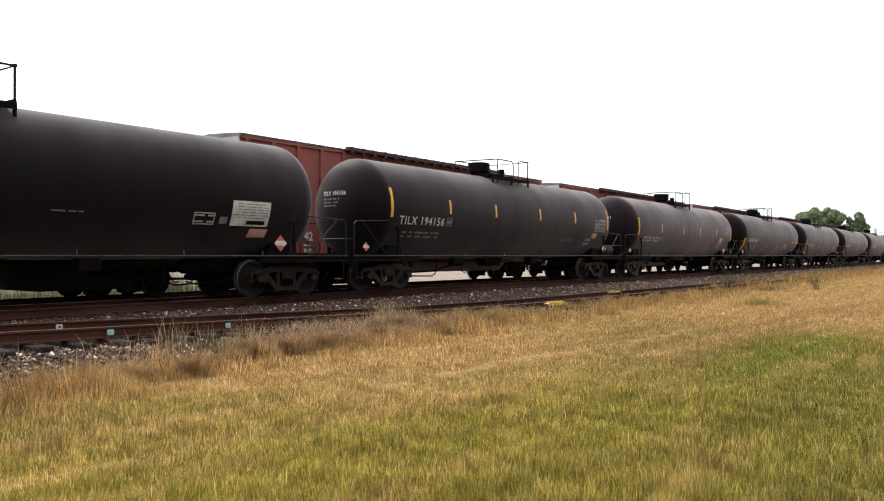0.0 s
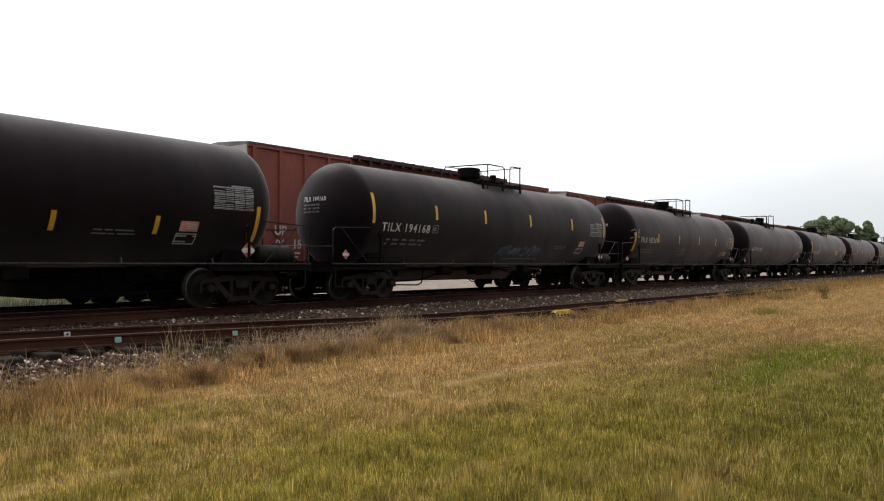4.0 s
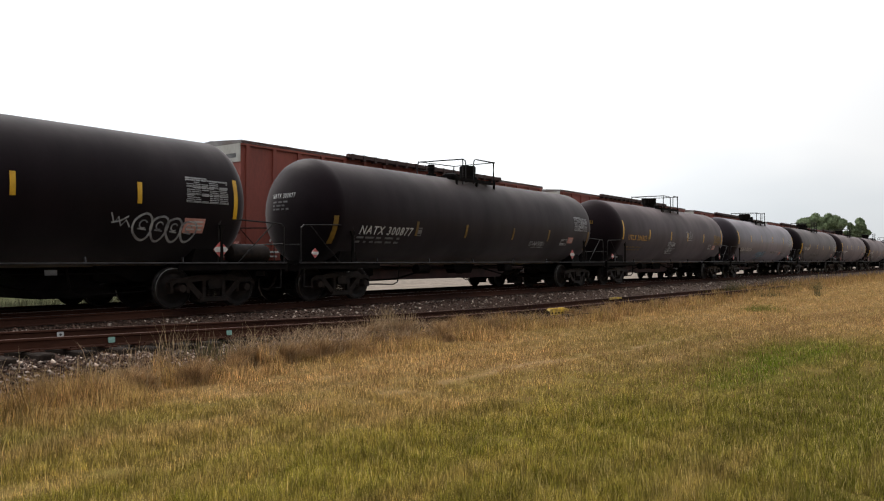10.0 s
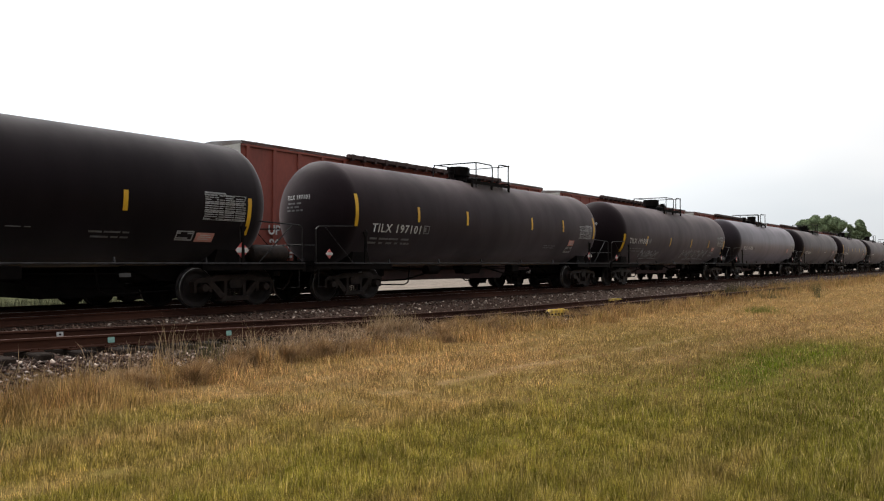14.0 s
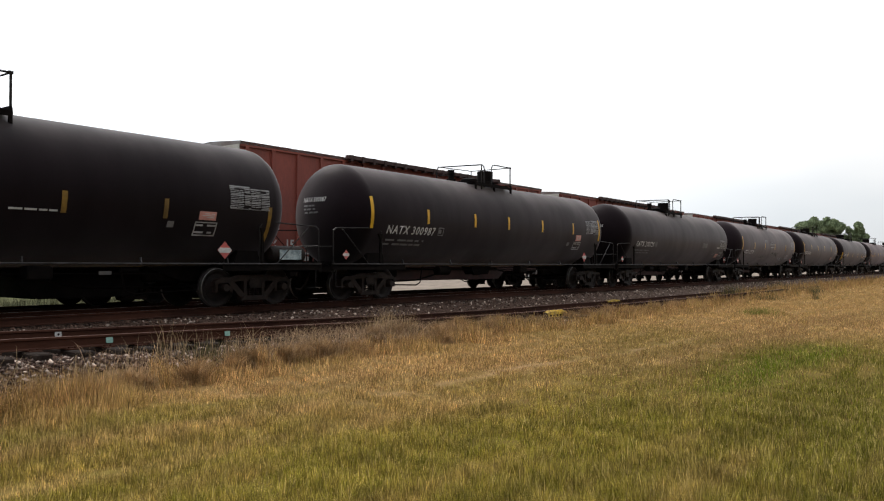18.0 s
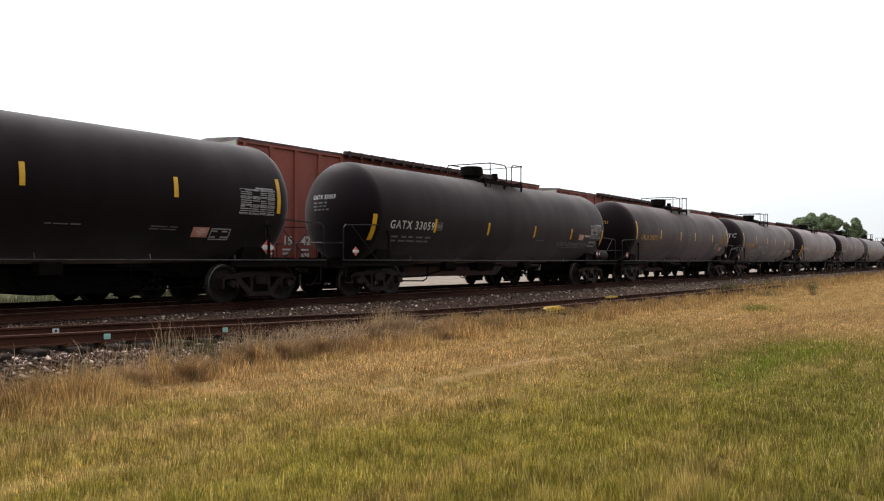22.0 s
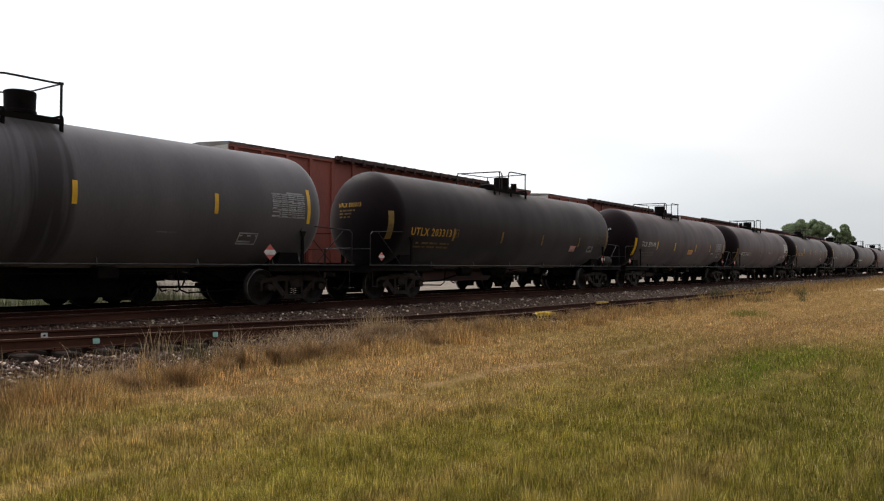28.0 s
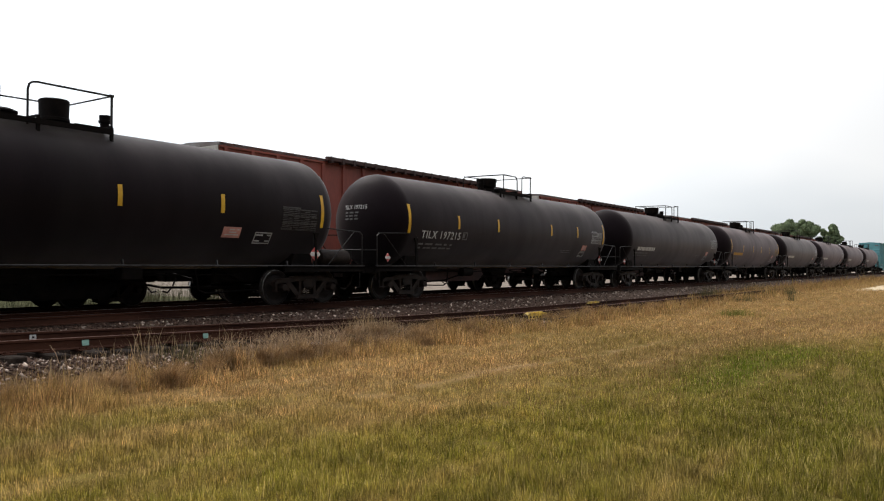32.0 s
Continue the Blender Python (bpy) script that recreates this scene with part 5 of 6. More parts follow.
def tank_car(k, number, ink, stripes, worn, paint, style):
    colour, word = PAINTS[paint]
    bold, thin = INKS[ink]
    marks = "no stripes" if not stripes else "%s yellow stripes" % ("faded" if worn else "low" if stripes in "sg" else "upright")
    extra = " and graffiti" if k in GRAFFITI else ""
    car = tagged(new("tank_car"), "rolling %s tank car with %s%s" % (word, marks, extra), "tank car", "tank cars of the train")
    turn = pose(0, 0, 0, 0, 0, 180)
    part("tank", shared("tank" + paint, lambda: tank_mesh(colour)), None, car)
    for m in (Matrix(), turn):
        part("stub_sill", shared("sill", sill_mesh), None, car, at=m)
        part("end_platform", shared("deck", deck_mesh), None, car, at=m)
        part("coupler", shared("coupler", coupler_mesh), None, car, at=m)
        part("side_rail", shared("side_rail", side_rail_mesh), None, car, "grey pipe along the lower side", m)
        for flip in (1, -1):
            mm = m @ Matrix.Diagonal((1, flip, 1, 1))
            part("handrail", shared("end_rail", end_rail_mesh), None, car, at=mm)
            part("bracket", shared("bracket", bracket_mesh), None, car, at=m @ pose(-7.0, 0, 0) if flip == 1 else m @ pose(-7.0, 2.88, 0))
            part("sill_step", shared("sill_step", sill_step_mesh), None, car, at=mm)
            part("step_plate", shared("step_plate", step_mesh), None, car, "light grey steel step", mm)
    part("walkway", shared("walkway%d" % style, lambda: walkway_mesh(style)), None, car)
    for end in (0, 1):
        part("guard_rail", shared("guard%d%d" % (style, end), lambda end=end: guard_mesh(style, end)), None, car, "black pipe railing")
    part("manway", shared("nozzle%d" % style, lambda: nozzle_mesh(style)), None, car, at=pose(RAILING[style][4], 0, 0))
    part("hatch", shared("hatch", hatch_mesh), None, car, at=pose(0.55 if style < 2 else -0.35, 0.1, 0))
    part("relief_valve", shared("valve", valve_mesh), None, car, at=pose(1.35 if k == 28 else RAILING[style][5], -0.1, 0))
    part("bottom_outlet", shared("outlet", outlet_mesh), None, car)
    if k in TANKED:
        drum = part("air_reservoir", shared("reservoir", reservoir_mesh), None, car, "grimy grey cylinder on the end platform", pose(8.15, -0.95, 1.26))
        if k in (12, 17):
            part("tag", Shape().box(-0.36, 0.36, -0.245, -0.23, -0.12, 0.13), PALE_TAG, drum, "pale blue-white sprayed patch")
    if k in (11, 24):
        part("brake_valve", shared("brake_valve", lambda: Shape().box(-0.10, 0.10, -0.05, 0.05, 0.0, 0.06, 0.02).tube([(-0.09, 0, 0.03), (-0.07, 0, 0.20), (0.02, 0, 0.27)], 0.022, 6).lathe([(-0.04, 0.04), (0.04, 0.04)], "y", (0.03, 0, 0.27), 10).mesh("brake_valve", DIM_INK)), None, car, "dull white brake valve on the platform", pose(-7.75, -1.30, 1.0))
    part("brake_wheel", shared("brake_wheel", brake_wheel_mesh), None, car, at=pose(8.75, 0.5, 1.95))
    part("brake_gear", shared("brake_gear", brake_gear_mesh), None, car)
    truck(car, -TRUCK_X, True)
    truck(car, TRUCK_X, True)
    # lettering and signs of the near side
    if number:
        low = {"U": 2.07, "s": 1.84, "g": 1.98, "D": 1.98}.get(stripes, 1.93)
        x0 = {"s": -6.70, "g": -6.98, "D": -7.0, "U": -6.74}.get(stripes, -6.75)
        long = 2.12 if len(number) < 11 else 2.32 if number[0] in "NDC" else 2.2
        if k in OWN_NUMBER:
            x0, xe, low = OWN_NUMBER[k]
            long = xe - x0
        part("car_number", letters(number, x0, x0 + long, low, 0.245, bold, 0.2 if number[0] in "NC" else 0.0), None, car, "%s stencilled letters" % ink)
        part("end_number", letters(number, -0.62, 0.33, 2.82, 0.125, bold, 0.0, True), None, car, "small %s stencilled letters" % ink)
        part("class_box", bars_mesh("class_box", x0 + long + 0.14, x0 + long + 0.42, low, low + 0.25, 1, thin, k, 0.4, 0.5, True), None, car)
    else:
        part("car_number", bars_mesh("car_number", -6.65, -4.1, 1.86, 2.06, 1, bold, k, 0.02, 0.9), None, car)
    part("small_print", bars_mesh("small_print", -6.8, -4.9, 1.56, 1.80, 2, thin, k + 50, 0.16, 0.42), None, car)
    part("end_print", head_bars_mesh(-0.6, 0.1, 2.46, 2.76, 3, thin, k + 90), None, car)
    panel = {"U": 2.0, "g": 2.06, "N": 2.31, "s": 2.28, "T": 2.06}.get(stripes, 2.2)
    usual = [("P", (5.98, 7.1, panel, panel + 0.55)), ("N", (5.2, 5.66, 1.74, 1.96)), ("T", (5.15, 5.68, 1.46, 1.70)), ("L", (3.2, 4.2, 1.6, 1.75))]
    for i, (kind, (xa, xb, za, zb)) in enumerate(MARKS.get(k, usual)):
        if kind == "P":
            part("data_panel", data_panel_mesh(xa, xb, za, zb, PLATE if ink == W else OLD_INK if k in (24, 28, 31) else PANEL_GOLD, k + 130), None, car, "panel of dense small %s lettering" % ("worn grey" if k in (24, 28, 31) else ink))
        elif kind == "N":
            note = part("notice", panel_mesh("notice", xa, xb, za, zb, PINK), None, car, "small faded red and white notice")
            part("print", bars_mesh("print", xa + 0.05, xb - 0.05, za + 0.04, zb - 0.03, 3, WHITE_INK, k + 31, 0.03, 0.42), None, note)
        elif kind == "T":
            part("test_box", bars_mesh("test_box", xa, xb, za, zb, 2, TEST_INK, k + 30, 0.2, 0.25, True), None, car)
        elif kind == "L":
            part("spec_line", bars_mesh("spec_line", xa, xb, za, zb, 2 if zb - za > 0.1 else 1, DIM_INK, k + 44 + i, 0.04, 0.34), None, car)
        elif kind == "C":
            part("seal", panel_mesh("seal", xa, xb, za, zb, DIM_INK, 0.006), None, car, "small dull white seal")
        elif kind == "S":
            part("small_print", bars_mesh("small_print", xa, xb, za, zb, 1, WHITE_INK, k + 60 + i, 0.02, 0.7), None, car)
        else:
            part("sill_plate", Shape().box(xa, xb, -0.52, -0.50, za, zb), DIM_INK, car, "small dull grey plate below the tank")
    if k in (-1, 30):
        sheet = part("white_panel", panel_mesh("white_panel", 5.09 if k < 0 else 6.08, 6.21 if k < 0 else 7.2, 1.74 if k < 0 else 2.23, 2.32 if k < 0 else 2.9, WHITE_INK, 0.010), None, car, "large white data panel")
        part("print", bars_mesh("print", 5.15 if k < 0 else 6.14, 6.15 if k < 0 else 7.12, 1.90 if k < 0 else 2.40, 2.28 if k < 0 else 2.86, 6, DIM_INK, 5, 0.02, 0.3), None, sheet).location.y = -0.006
        part("print", panel_mesh("print", 5.55 if k < 0 else 6.5, 6.1 if k < 0 else 7.1, 1.78 if k < 0 else 2.27, 1.87 if k < 0 else 2.37, IRON, 0.014), None, sheet, "black painted strip")
    place = 5.9 if k in (1, 6, 10, 12, 17, 18, 20, 27) else 6.55 if k < 0 else 6.98
    part("placard_holder", shared("placard_holder", lambda: Shape().box(-0.03, 0.03, -0.015, 0.015, -0.44, 0.05).mesh("placard_holder", IRON)), None, car, at=pose(place, -1.43, 1.34))
    placard(car, place, -1.455, 1.34, 0, 0.2)
    placard(car, -8.45, -1.46, 1.28, 0, 0.13)
    if stripes:
        tape = FADED if worn else YELLOW
        places, short, long = OWN_STRIPES.get(k, STRIPES[stripes])
        for i, x in enumerate(places):
            z0, z1 = long if x in (places[0], places[-1]) else short
            part("reflective_stripe", stripe_mesh(x, z0, z1, 0.105, tape), None, car)
    for x0, x1, z, h, tone, wide in GRAFFITI.get(k, ()):
        part("graffiti", scribble_mesh(k * 10 + round(x0), x0, x1, z, h, tone, wide), None, car, "pale spray-painted graffiti")
    if k == 9:
        part("graffiti", throw_up_mesh(), None, car, "white outlined fat graffiti letters")
    if k == 8:
        part("graffiti", bubble_mesh(), None, car, "white outlined bubble graffiti")
    if k == 24:
        part("graffiti", letters("CLOT", 2.8, 4.0, 1.56, 0.27, SPRAY, 0.3), None, car, "white sprayed word")
        part("graffiti", letters("BTC", 0.42, 1.16, 2.6, 0.27, SPRAY, 0.15, True), None, car, "white sprayed letters")
    if k == 19:
        part("grey_panel", panel_mesh("grey_panel", 2.84, 3.66, 2.0, 2.27, DIM_INK, 0.006), None, car, "dull grey painted-over panel")
    if k in (7, 29):
        x = 2.42 if k == 7 else 0.28
        sheet = part("warning_sheet", panel_mesh("warning_sheet", x, x + 0.85, 1.74 if k == 29 else 1.95, 2.0 if k == 29 else 2.28, YELLOW), None, car, "yellow warning sheet with a pale middle")
        part("print", panel_mesh("print", x + 0.14, x + 0.71, 1.80 if k == 29 else 2.04, 1.94 if k == 29 else 2.2, PINK if k == 29 else GOLD_INK, 0.008), None, sheet)
    return car


# ---- boxcars ----
BOX_L, BOX_W, BOX_H = 19.2, 3.1, 5.11


def flat_word(body, size, material):
    """A word in the built-in font, lying flat."""
    cu = bpy.data.curves.new("letters", "FONT")
    cu.body, cu.size, cu.offset = body, size, 0.012
    ob = bpy.data.objects.new("letters", cu)
    me = bpy.data.meshes.new_from_object(ob)
    bpy.data.objects.remove(ob)
    me.materials.clear()
    me.materials.append(material)
    return me


def boxcar(name, label, group, body, dark, end_paint, moving):
    car = tagged(new(name), label, "boxcar", group)
    h, l, w = BOX_H, BOX_L / 2, BOX_W / 2
    part("body", Shape().box(-l, l, -w + 0.06, w - 0.06, 1.05, h - 0.12), body, car)
    part("roof", Shape().rings([[(x, y, z) for y, z in ((-w, h - 0.14), (-w, h - 0.04), (0, h + 0.06), (w, h - 0.04), (w, h - 0.14))] for x in (-l - 0.03, l + 0.03)]), ROOF_GREY if body is BOX_RED else body, car)
    rib = shared("roof_rib" + name, lambda: Shape().rings([[(x, y, z) for y, z in ((-w + 0.02, h - 0.03), (0, h + 0.10), (w - 0.02, h - 0.03), (0, h + 0.04))] for x in (-0.04, 0.04)]).mesh("roof_rib", dark))
    for i in range(15):
        part("roof_rib", rib, None, car, at=pose(-l + 0.6 + i * (2 * l - 1.2) / 14, 0, 0))
    for side in (-1, 1):
        y = side * w
        part("top_chord", Shape().box(-l, l, min(y, y - side * 0.08), max(y, y - side * 0.08), h - 0.20, h - 0.04), body, car)
        part("side_sill", Shape().slab([(-l, 0.86), (-6.0, 0.86), (-5.5, 0.50), (5.5, 0.50), (6.0, 0.86), (l, 0.86), (l, 1.16), (-l, 1.16)], min(y, y - side * 0.1), max(y, y - side * 0.1)), dark, car)
        post = shared("post" + name, lambda: Shape().slab([(-0.07, 1.16), (0.07, 1.16), (0.07, h - 0.2), (-0.07, h - 0.2)], -0.035, 0.035).mesh("side_post", body))
        for i in range(18):
            x = -l + 0.25 + i * (2 * l - 0.5) / 17
            if abs(x - 0.9) > 2.75:
                part("side_post", post, None, car, at=pose(x, side * (w - 0.03), 0))
        for x0 in (-1.75, 0.95):
            door = part("door", Shape().box(x0, x0 + 2.6, min(side * (w - 0.02), side * (w + 0.07)), max(side * (w - 0.02), side * (w + 0.07)), 1.2, h - 0.45, 0.02), body, car, "plug door with vertical rods")
            for i in range(3):
                part("rib", Shape().box(x0 + 0.1, x0 + 2.5, min(side * (w + 0.065), side * (w + 0.10)), max(side * (w + 0.065), side * (w + 0.10)), 1.7 + i * 0.9, 1.8 + i * 0.9), dark, door)
            for xr in (0.7, 1.9):
                part("rod", Shape().tube([(x0 + xr, side * (w + 0.13), 1.25), (x0 + xr, side * (w + 0.13), h - 0.5)], 0.025, 6), dark, door)
        part("door_track", Shape().box(-4.9, 5.4, min(side * w, side * (w + 0.17)), max(side * w, side * (w + 0.17)), h - 0.12, h + 0.04, 0.02), dark, car, "dark upper door track")
        hang = shared("hanger" + name, lambda: Shape().box(-0.06, 0.06, -0.09, 0.09, -0.16, 0.065).mesh("hanger", dark))
        for i in range(17):
            part("hanger", hang, None, car, at=pose(-4.7 + i * 0.62, side * (w + 0.1), h - 0.02))
        part("lower_track", Shape().box(-4.9, 5.4, min(side * w, side * (w + 0.13)), max(side * w, side * (w + 0.13)), 1.05, 1.13), dark, car)
    for e in (-1, 1):
        x = e * l
        for i in range(7):
            z = 1.35 + i * 0.42
            part("end_rib", Shape().rings([[(x, -w + 0.1 + j * (2 * w - 0.2), z - 0.09), (x + e * 0.07, -w + 0.1 + j * (2 * w - 0.2), z), (x, -w + 0.1 + j * (2 * w - 0.2), z + 0.09)] for j in (0, 1)]), body, car)
        part("end_band", Shape().box(min(x, x + e * 0.03), max(x, x + e * 0.03), -w + 0.06, w - 0.06, h - 0.72, h - 0.14), end_paint, car, "white band across the top of the end")
        part("end_lettering", Shape().box(min(x + e * 0.03, x + e * 0.034), max(x + e * 0.03, x + e * 0.034), -w + 0.25, -w + 0.75, h - 0.58, h - 0.44).box(min(x + e * 0.03, x + e * 0.034), max(x + e * 0.03, x + e * 0.034), w - 0.9, w - 0.3, h - 0.60, h - 0.52), DIM_INK, car)
        lad = Shape()
        for y in (w - 0.55, w - 0.12):
            lad.tube([(x + e * 0.12, y, 1.0), (x + e * 0.12, y, h - 0.1)], 0.02, 5)
        for i in range(11):
            lad.tube([(x + e * 0.12, w - 0.55, 1.1 + i * 0.34), (x + e * 0.12, w - 0.12, 1.1 + i * 0.34)], 0.014, 5)
        part("ladder", lad, dark, car)
        part("draft_sill", Shape().box(min(e * (l - 3.2), e * (l + 0.95)), max(e * (l - 3.2), e * (l + 0.95)), -0.24, 0.24, 0.66, 1.05), IRON, car)
        part("coupler", shared("coupler", coupler_mesh), None, car, at=pose(e * (l - 8.05), 0, 0) if e > 0 else pose(e * (l - 8.05), 0, 0))
        truck(car, e * (l - 2.0), moving)
    num = Shape()
    for a, b, c, d in ((0.12, 0.50, 1.50, 0.06), (0.12, 0.42, 1.36, 0.05), (0.84, 1.18, 1.50, 0.06), (0.86, 1.10, 1.36, 0.07), (1.68, 2.02, 1.50, 0.06), (1.70, 1.78, 1.28, 0.14), (1.83, 1.91, 1.28, 0.14), (1.96, 2.04, 1.28, 0.14)):
        num.box(-l + 1.0 + a, -l + 1.0 + b, -w - 0.012, -w + 0.02, c, c + d)
    if not moving:
        for word, x, z in (("UP", 1.06, 2.13), ("96", 1.11, 1.68), ("15", 1.84, 1.69), ("42", 2.68, 1.70)):
            part("car_lettering", flat_word(word, 0.42, WHITE_INK), None, car, at=pose(-l + x, -w - 0.012, z, 90))
    part("car_lettering", num, WHITE_INK, car)
    part("centre_sill", Shape().box(-l, l, -0.2, 0.2, 0.80, 1.06), IRON, car)
    part("brake_gear", shared("brake_gear", brake_gear_mesh), None, car)
    return car


first = boxcar("boxcar", "tall oxide-red boxcar with a white end band", "red boxcars", BOX_RED, BOX_DARK, BOX_WHITE, False)
first.matrix_basis = pose(15.68 + BOX_L / 2, STORE_Y, STORE_Z)
for i in range(1, 5):
    copy_thing(first, pose(15.68 + BOX_L / 2 + 21.2 * i, STORE_Y, STORE_Z))


def hopper():
    """A grey covered hopper with sprayed panels and sloping end sheets."""
    car = tagged(new("covered_hopper"), "dark grey covered hopper car with spray-painted side panels", "hopper car")
    car.matrix_basis = pose(14.2 - 8.6, STORE_Y, STORE_Z)
    l, h, w = 8.6, 4.12, 1.55
    part("body", Shape().slab([(-l + 2.6, 1.4), (-l + 1.2, 2.4), (-l, 3.1), (-l, h), (l, h), (l, 3.1), (l - 1.2, 2.4), (l - 2.6, 1.4)], -w + 0.05, w - 0.05), HOPPER_GREY, car)
    for i in range(3):
        x = -5.2 + i * 5.2
        part("hopper_bay", Shape().slab([(x - 2.58, 1.4), (x - 1.3, 0.26), (x + 1.3, 0.26), (x + 2.58, 1.4)], -w + 0.2, w - 0.2), IRON, car)
    part("roof", Shape().rings([[(x, y, z) for y, z in ((-w, h - 0.02), (-w, h + 0.06), (0, h + 0.22), (w, h + 0.06), (w, h - 0.02))] for x in (-l, l)]), HOPPER_GREY, car)
    for side in (-1, 1):
        for i in range(9):
            x = -l + 0.12 + i * (2 * l - 0.24) / 8
            part("side_post", Shape().box(x - 0.07, x + 0.07, min(side * (w - 0.06), side * (w + 0.05)), max(side * (w - 0.06), side * (w + 0.05)), 1.4 if abs(x) < l - 2.3 else 3.0, h), HOPPER_GREY, car)
        part("roof_rail", Shape().box(-l, l, min(side * w, side * (w + 0.1)), max(side * w, side * (w + 0.1)), h - 0.1, h + 0.05), BOX_DARK, car)
        part("side_sill", Shape().box(-l, l, min(side * (w - 0.1), side * w), max(side * (w - 0.1), side * w), 1.05, 1.25), IRON, car)
    for i in range(12):
        part("hatch_batten", Shape().box(-0.3, 0.3, -0.6, 0.6, h + 0.14, h + 0.3, 0.02), IRON, car, at=pose(-l + 1.2 + i * 1.38, 0, 0))
    for i, (x, word) in enumerate(((0.1, ""), (1.05, ""), (3.2, "C"), (4.12, "A"), (5.6, "S"), (7.0, ""))):
        panel = part("sprayed_panel", Shape().box(x, x + 0.86, -w - 0.004, -w + 0.055, 2.75, h - 0.15), HOPPER_TAN if i % 2 or word == "C" else HOPPER_GREEN, car, "spray-painted panel")
        if word:
            me = flat_word(word, 0.8, DIM_GOLD if word == "A" else OLD_INK)
            part("sprayed_letter", me, None, panel, at=pose(x + 0.15, -w - 0.012, 3.05, 90))
    for e in (-1, 1):
        part("end_post", Shape().box(min(e * l, e * (l + 0.1)), max(e * l, e * (l + 0.1)), -w, -w + 0.12, 1.05, h), IRON, car)
        part("end_post", Shape().box(min(e * l, e * (l + 0.1)), max(e * l, e * (l + 0.1)), w - 0.12, w, 1.05, h), IRON, car)
        for y in (-0.72, 0.66):
            part("end_web", Shape().slab([(e * (l - 2.5), 1.15), (e * (l - 0.04), 1.15), (e * (l - 0.04), 3.08), (e * (l - 1.2), 2.40)][::e], y, y + 0.06), BOX_DARK, car, "rusty steel web under the slope sheet")
        part("end_sill", Shape().box(min(e * (l - 2.6), e * (l + 0.3)), max(e * (l - 2.6), e * (l + 0.3)), -w, w, 0.95, 1.15), IRON, car)
        lad = Shape()
        for y in (-w + 0.2, -w + 0.65):
            lad.tube([(e * (l + 0.15), y, 1.0), (e * (l + 0.15), y, h)], 0.02, 5)
        for i in range(10):
            lad.tube([(e * (l + 0.15), -w + 0.2, 1.2 + i * 0.33), (e * (l + 0.15), -w + 0.65, 1.2 + i * 0.33)], 0.014, 5)
        part("ladder", lad, IRON, car)
        part("coupler", shared("coupler", coupler_mesh), None, car, at=pose(0.05, 0, 0) if e < 0 else pose(-0.05, 0, 0, 0, 0, 180))
        part("draft_sill", Shape().box(min(e * (l - 3.2), e * (l + 0.1)), max(e * (l - 3.2), e * (l + 0.1)), -0.24, 0.24, 0.66, 1.0), IRON, car)
        truck(car, e * (l - 1.9), False)


hopper()


# ---- the train ----
# the train slows a little as it passes: (time, metres a second)
PACE = ((0, 18.72), (3, 18.66), (6, 18.56), (8, 18.45), (10, 18.24), (12, 18.14), (17, 18.15), (20, 18.22), (32, 18.22))
TICKS = np.linspace(0, 40, 4001)
PACED = np.interp(TICKS, [p[0] for p in PACE], [p[1] for p in PACE])
RUN = np.concatenate([[0.0], np.cumsum((PACED[1:] + PACED[:-1]) * 0.005)])


def gone(t):
    """Metres that the train has rolled by a time."""
    return float(np.interp(t, TICKS, RUN)) if t >= 0 else PACE[0][1] * t


LEAD = {-1: 17.50, 0: 16.90, 1: 16.47, 2: 16.27, 3: 15.78, 4: 15.82, 5: 15.46, 6: 15.20, 7: 15.06, 8: 14.92, 9: 14.83, 10: 14.91, 11: 14.94, 12: 15.04, 13: 15.29, 14: 15.43, 15: 15.45, 16: 15.77, 17: 15.93, 18: 16.11, 19: 16.17, 20: 16.28, 21: 16.47, 22: 16.80, 23: 17.16, 24: 17.19, 25: 17.36, 26: 17.65, 27: 17.69, 28: 18.05, 29: 18.40, 30: 18.38, 31: 18.50, 32: 18.75, 33: 18.90, 34: 19.05, 35: 19.20, 36: 19.35, 37: 19.50, 38: 19.65}
TRAIN = []
for row in FLEET:
    lead = LEAD[row[0]]
    TRAIN.append((tank_car(*row), lead + 7.55 + gone(row[0])))
tail = boxcar("box_van", "faded teal boxcar at the tail of the train, rolling", "teal boxcars", TEAL, TEAL, TEAL, True)
TRAIN.append((tail, TRAIN[-1][1] + 19.6))
last = boxcar("box_van", "faded teal boxcar at the tail of the train, rolling", "teal boxcars", TEAL, TEAL, TEAL, True)
TRAIN.append((last, TRAIN[-1][1] + 21.2))


# ---- stones, grass, weeds, trees ----
def raw_mesh(name, verts, faces, material):
    """A mesh from arrays: verts n x 3, faces m x 3."""
    me = bpy.data.meshes.new(name)
    me.vertices.add(len(verts))
    me.vertices.foreach_set("co", np.ascontiguousarray(verts, np.float32).ravel())
    me.loops.add(faces.size)
    me.loops.foreach_set("vertex_index", np.ascontiguousarray(faces, np.int32).ravel())
    me.polygons.add(len(faces))
    me.polygons.foreach_set("loop_start", np.arange(0, faces.size, 3, dtype=np.int32))
    me.polygons.foreach_set("loop_total", np.full(len(faces), 3, np.int32))
    me.materials.append(material)
    me.update(calc_edges=True)
    return me


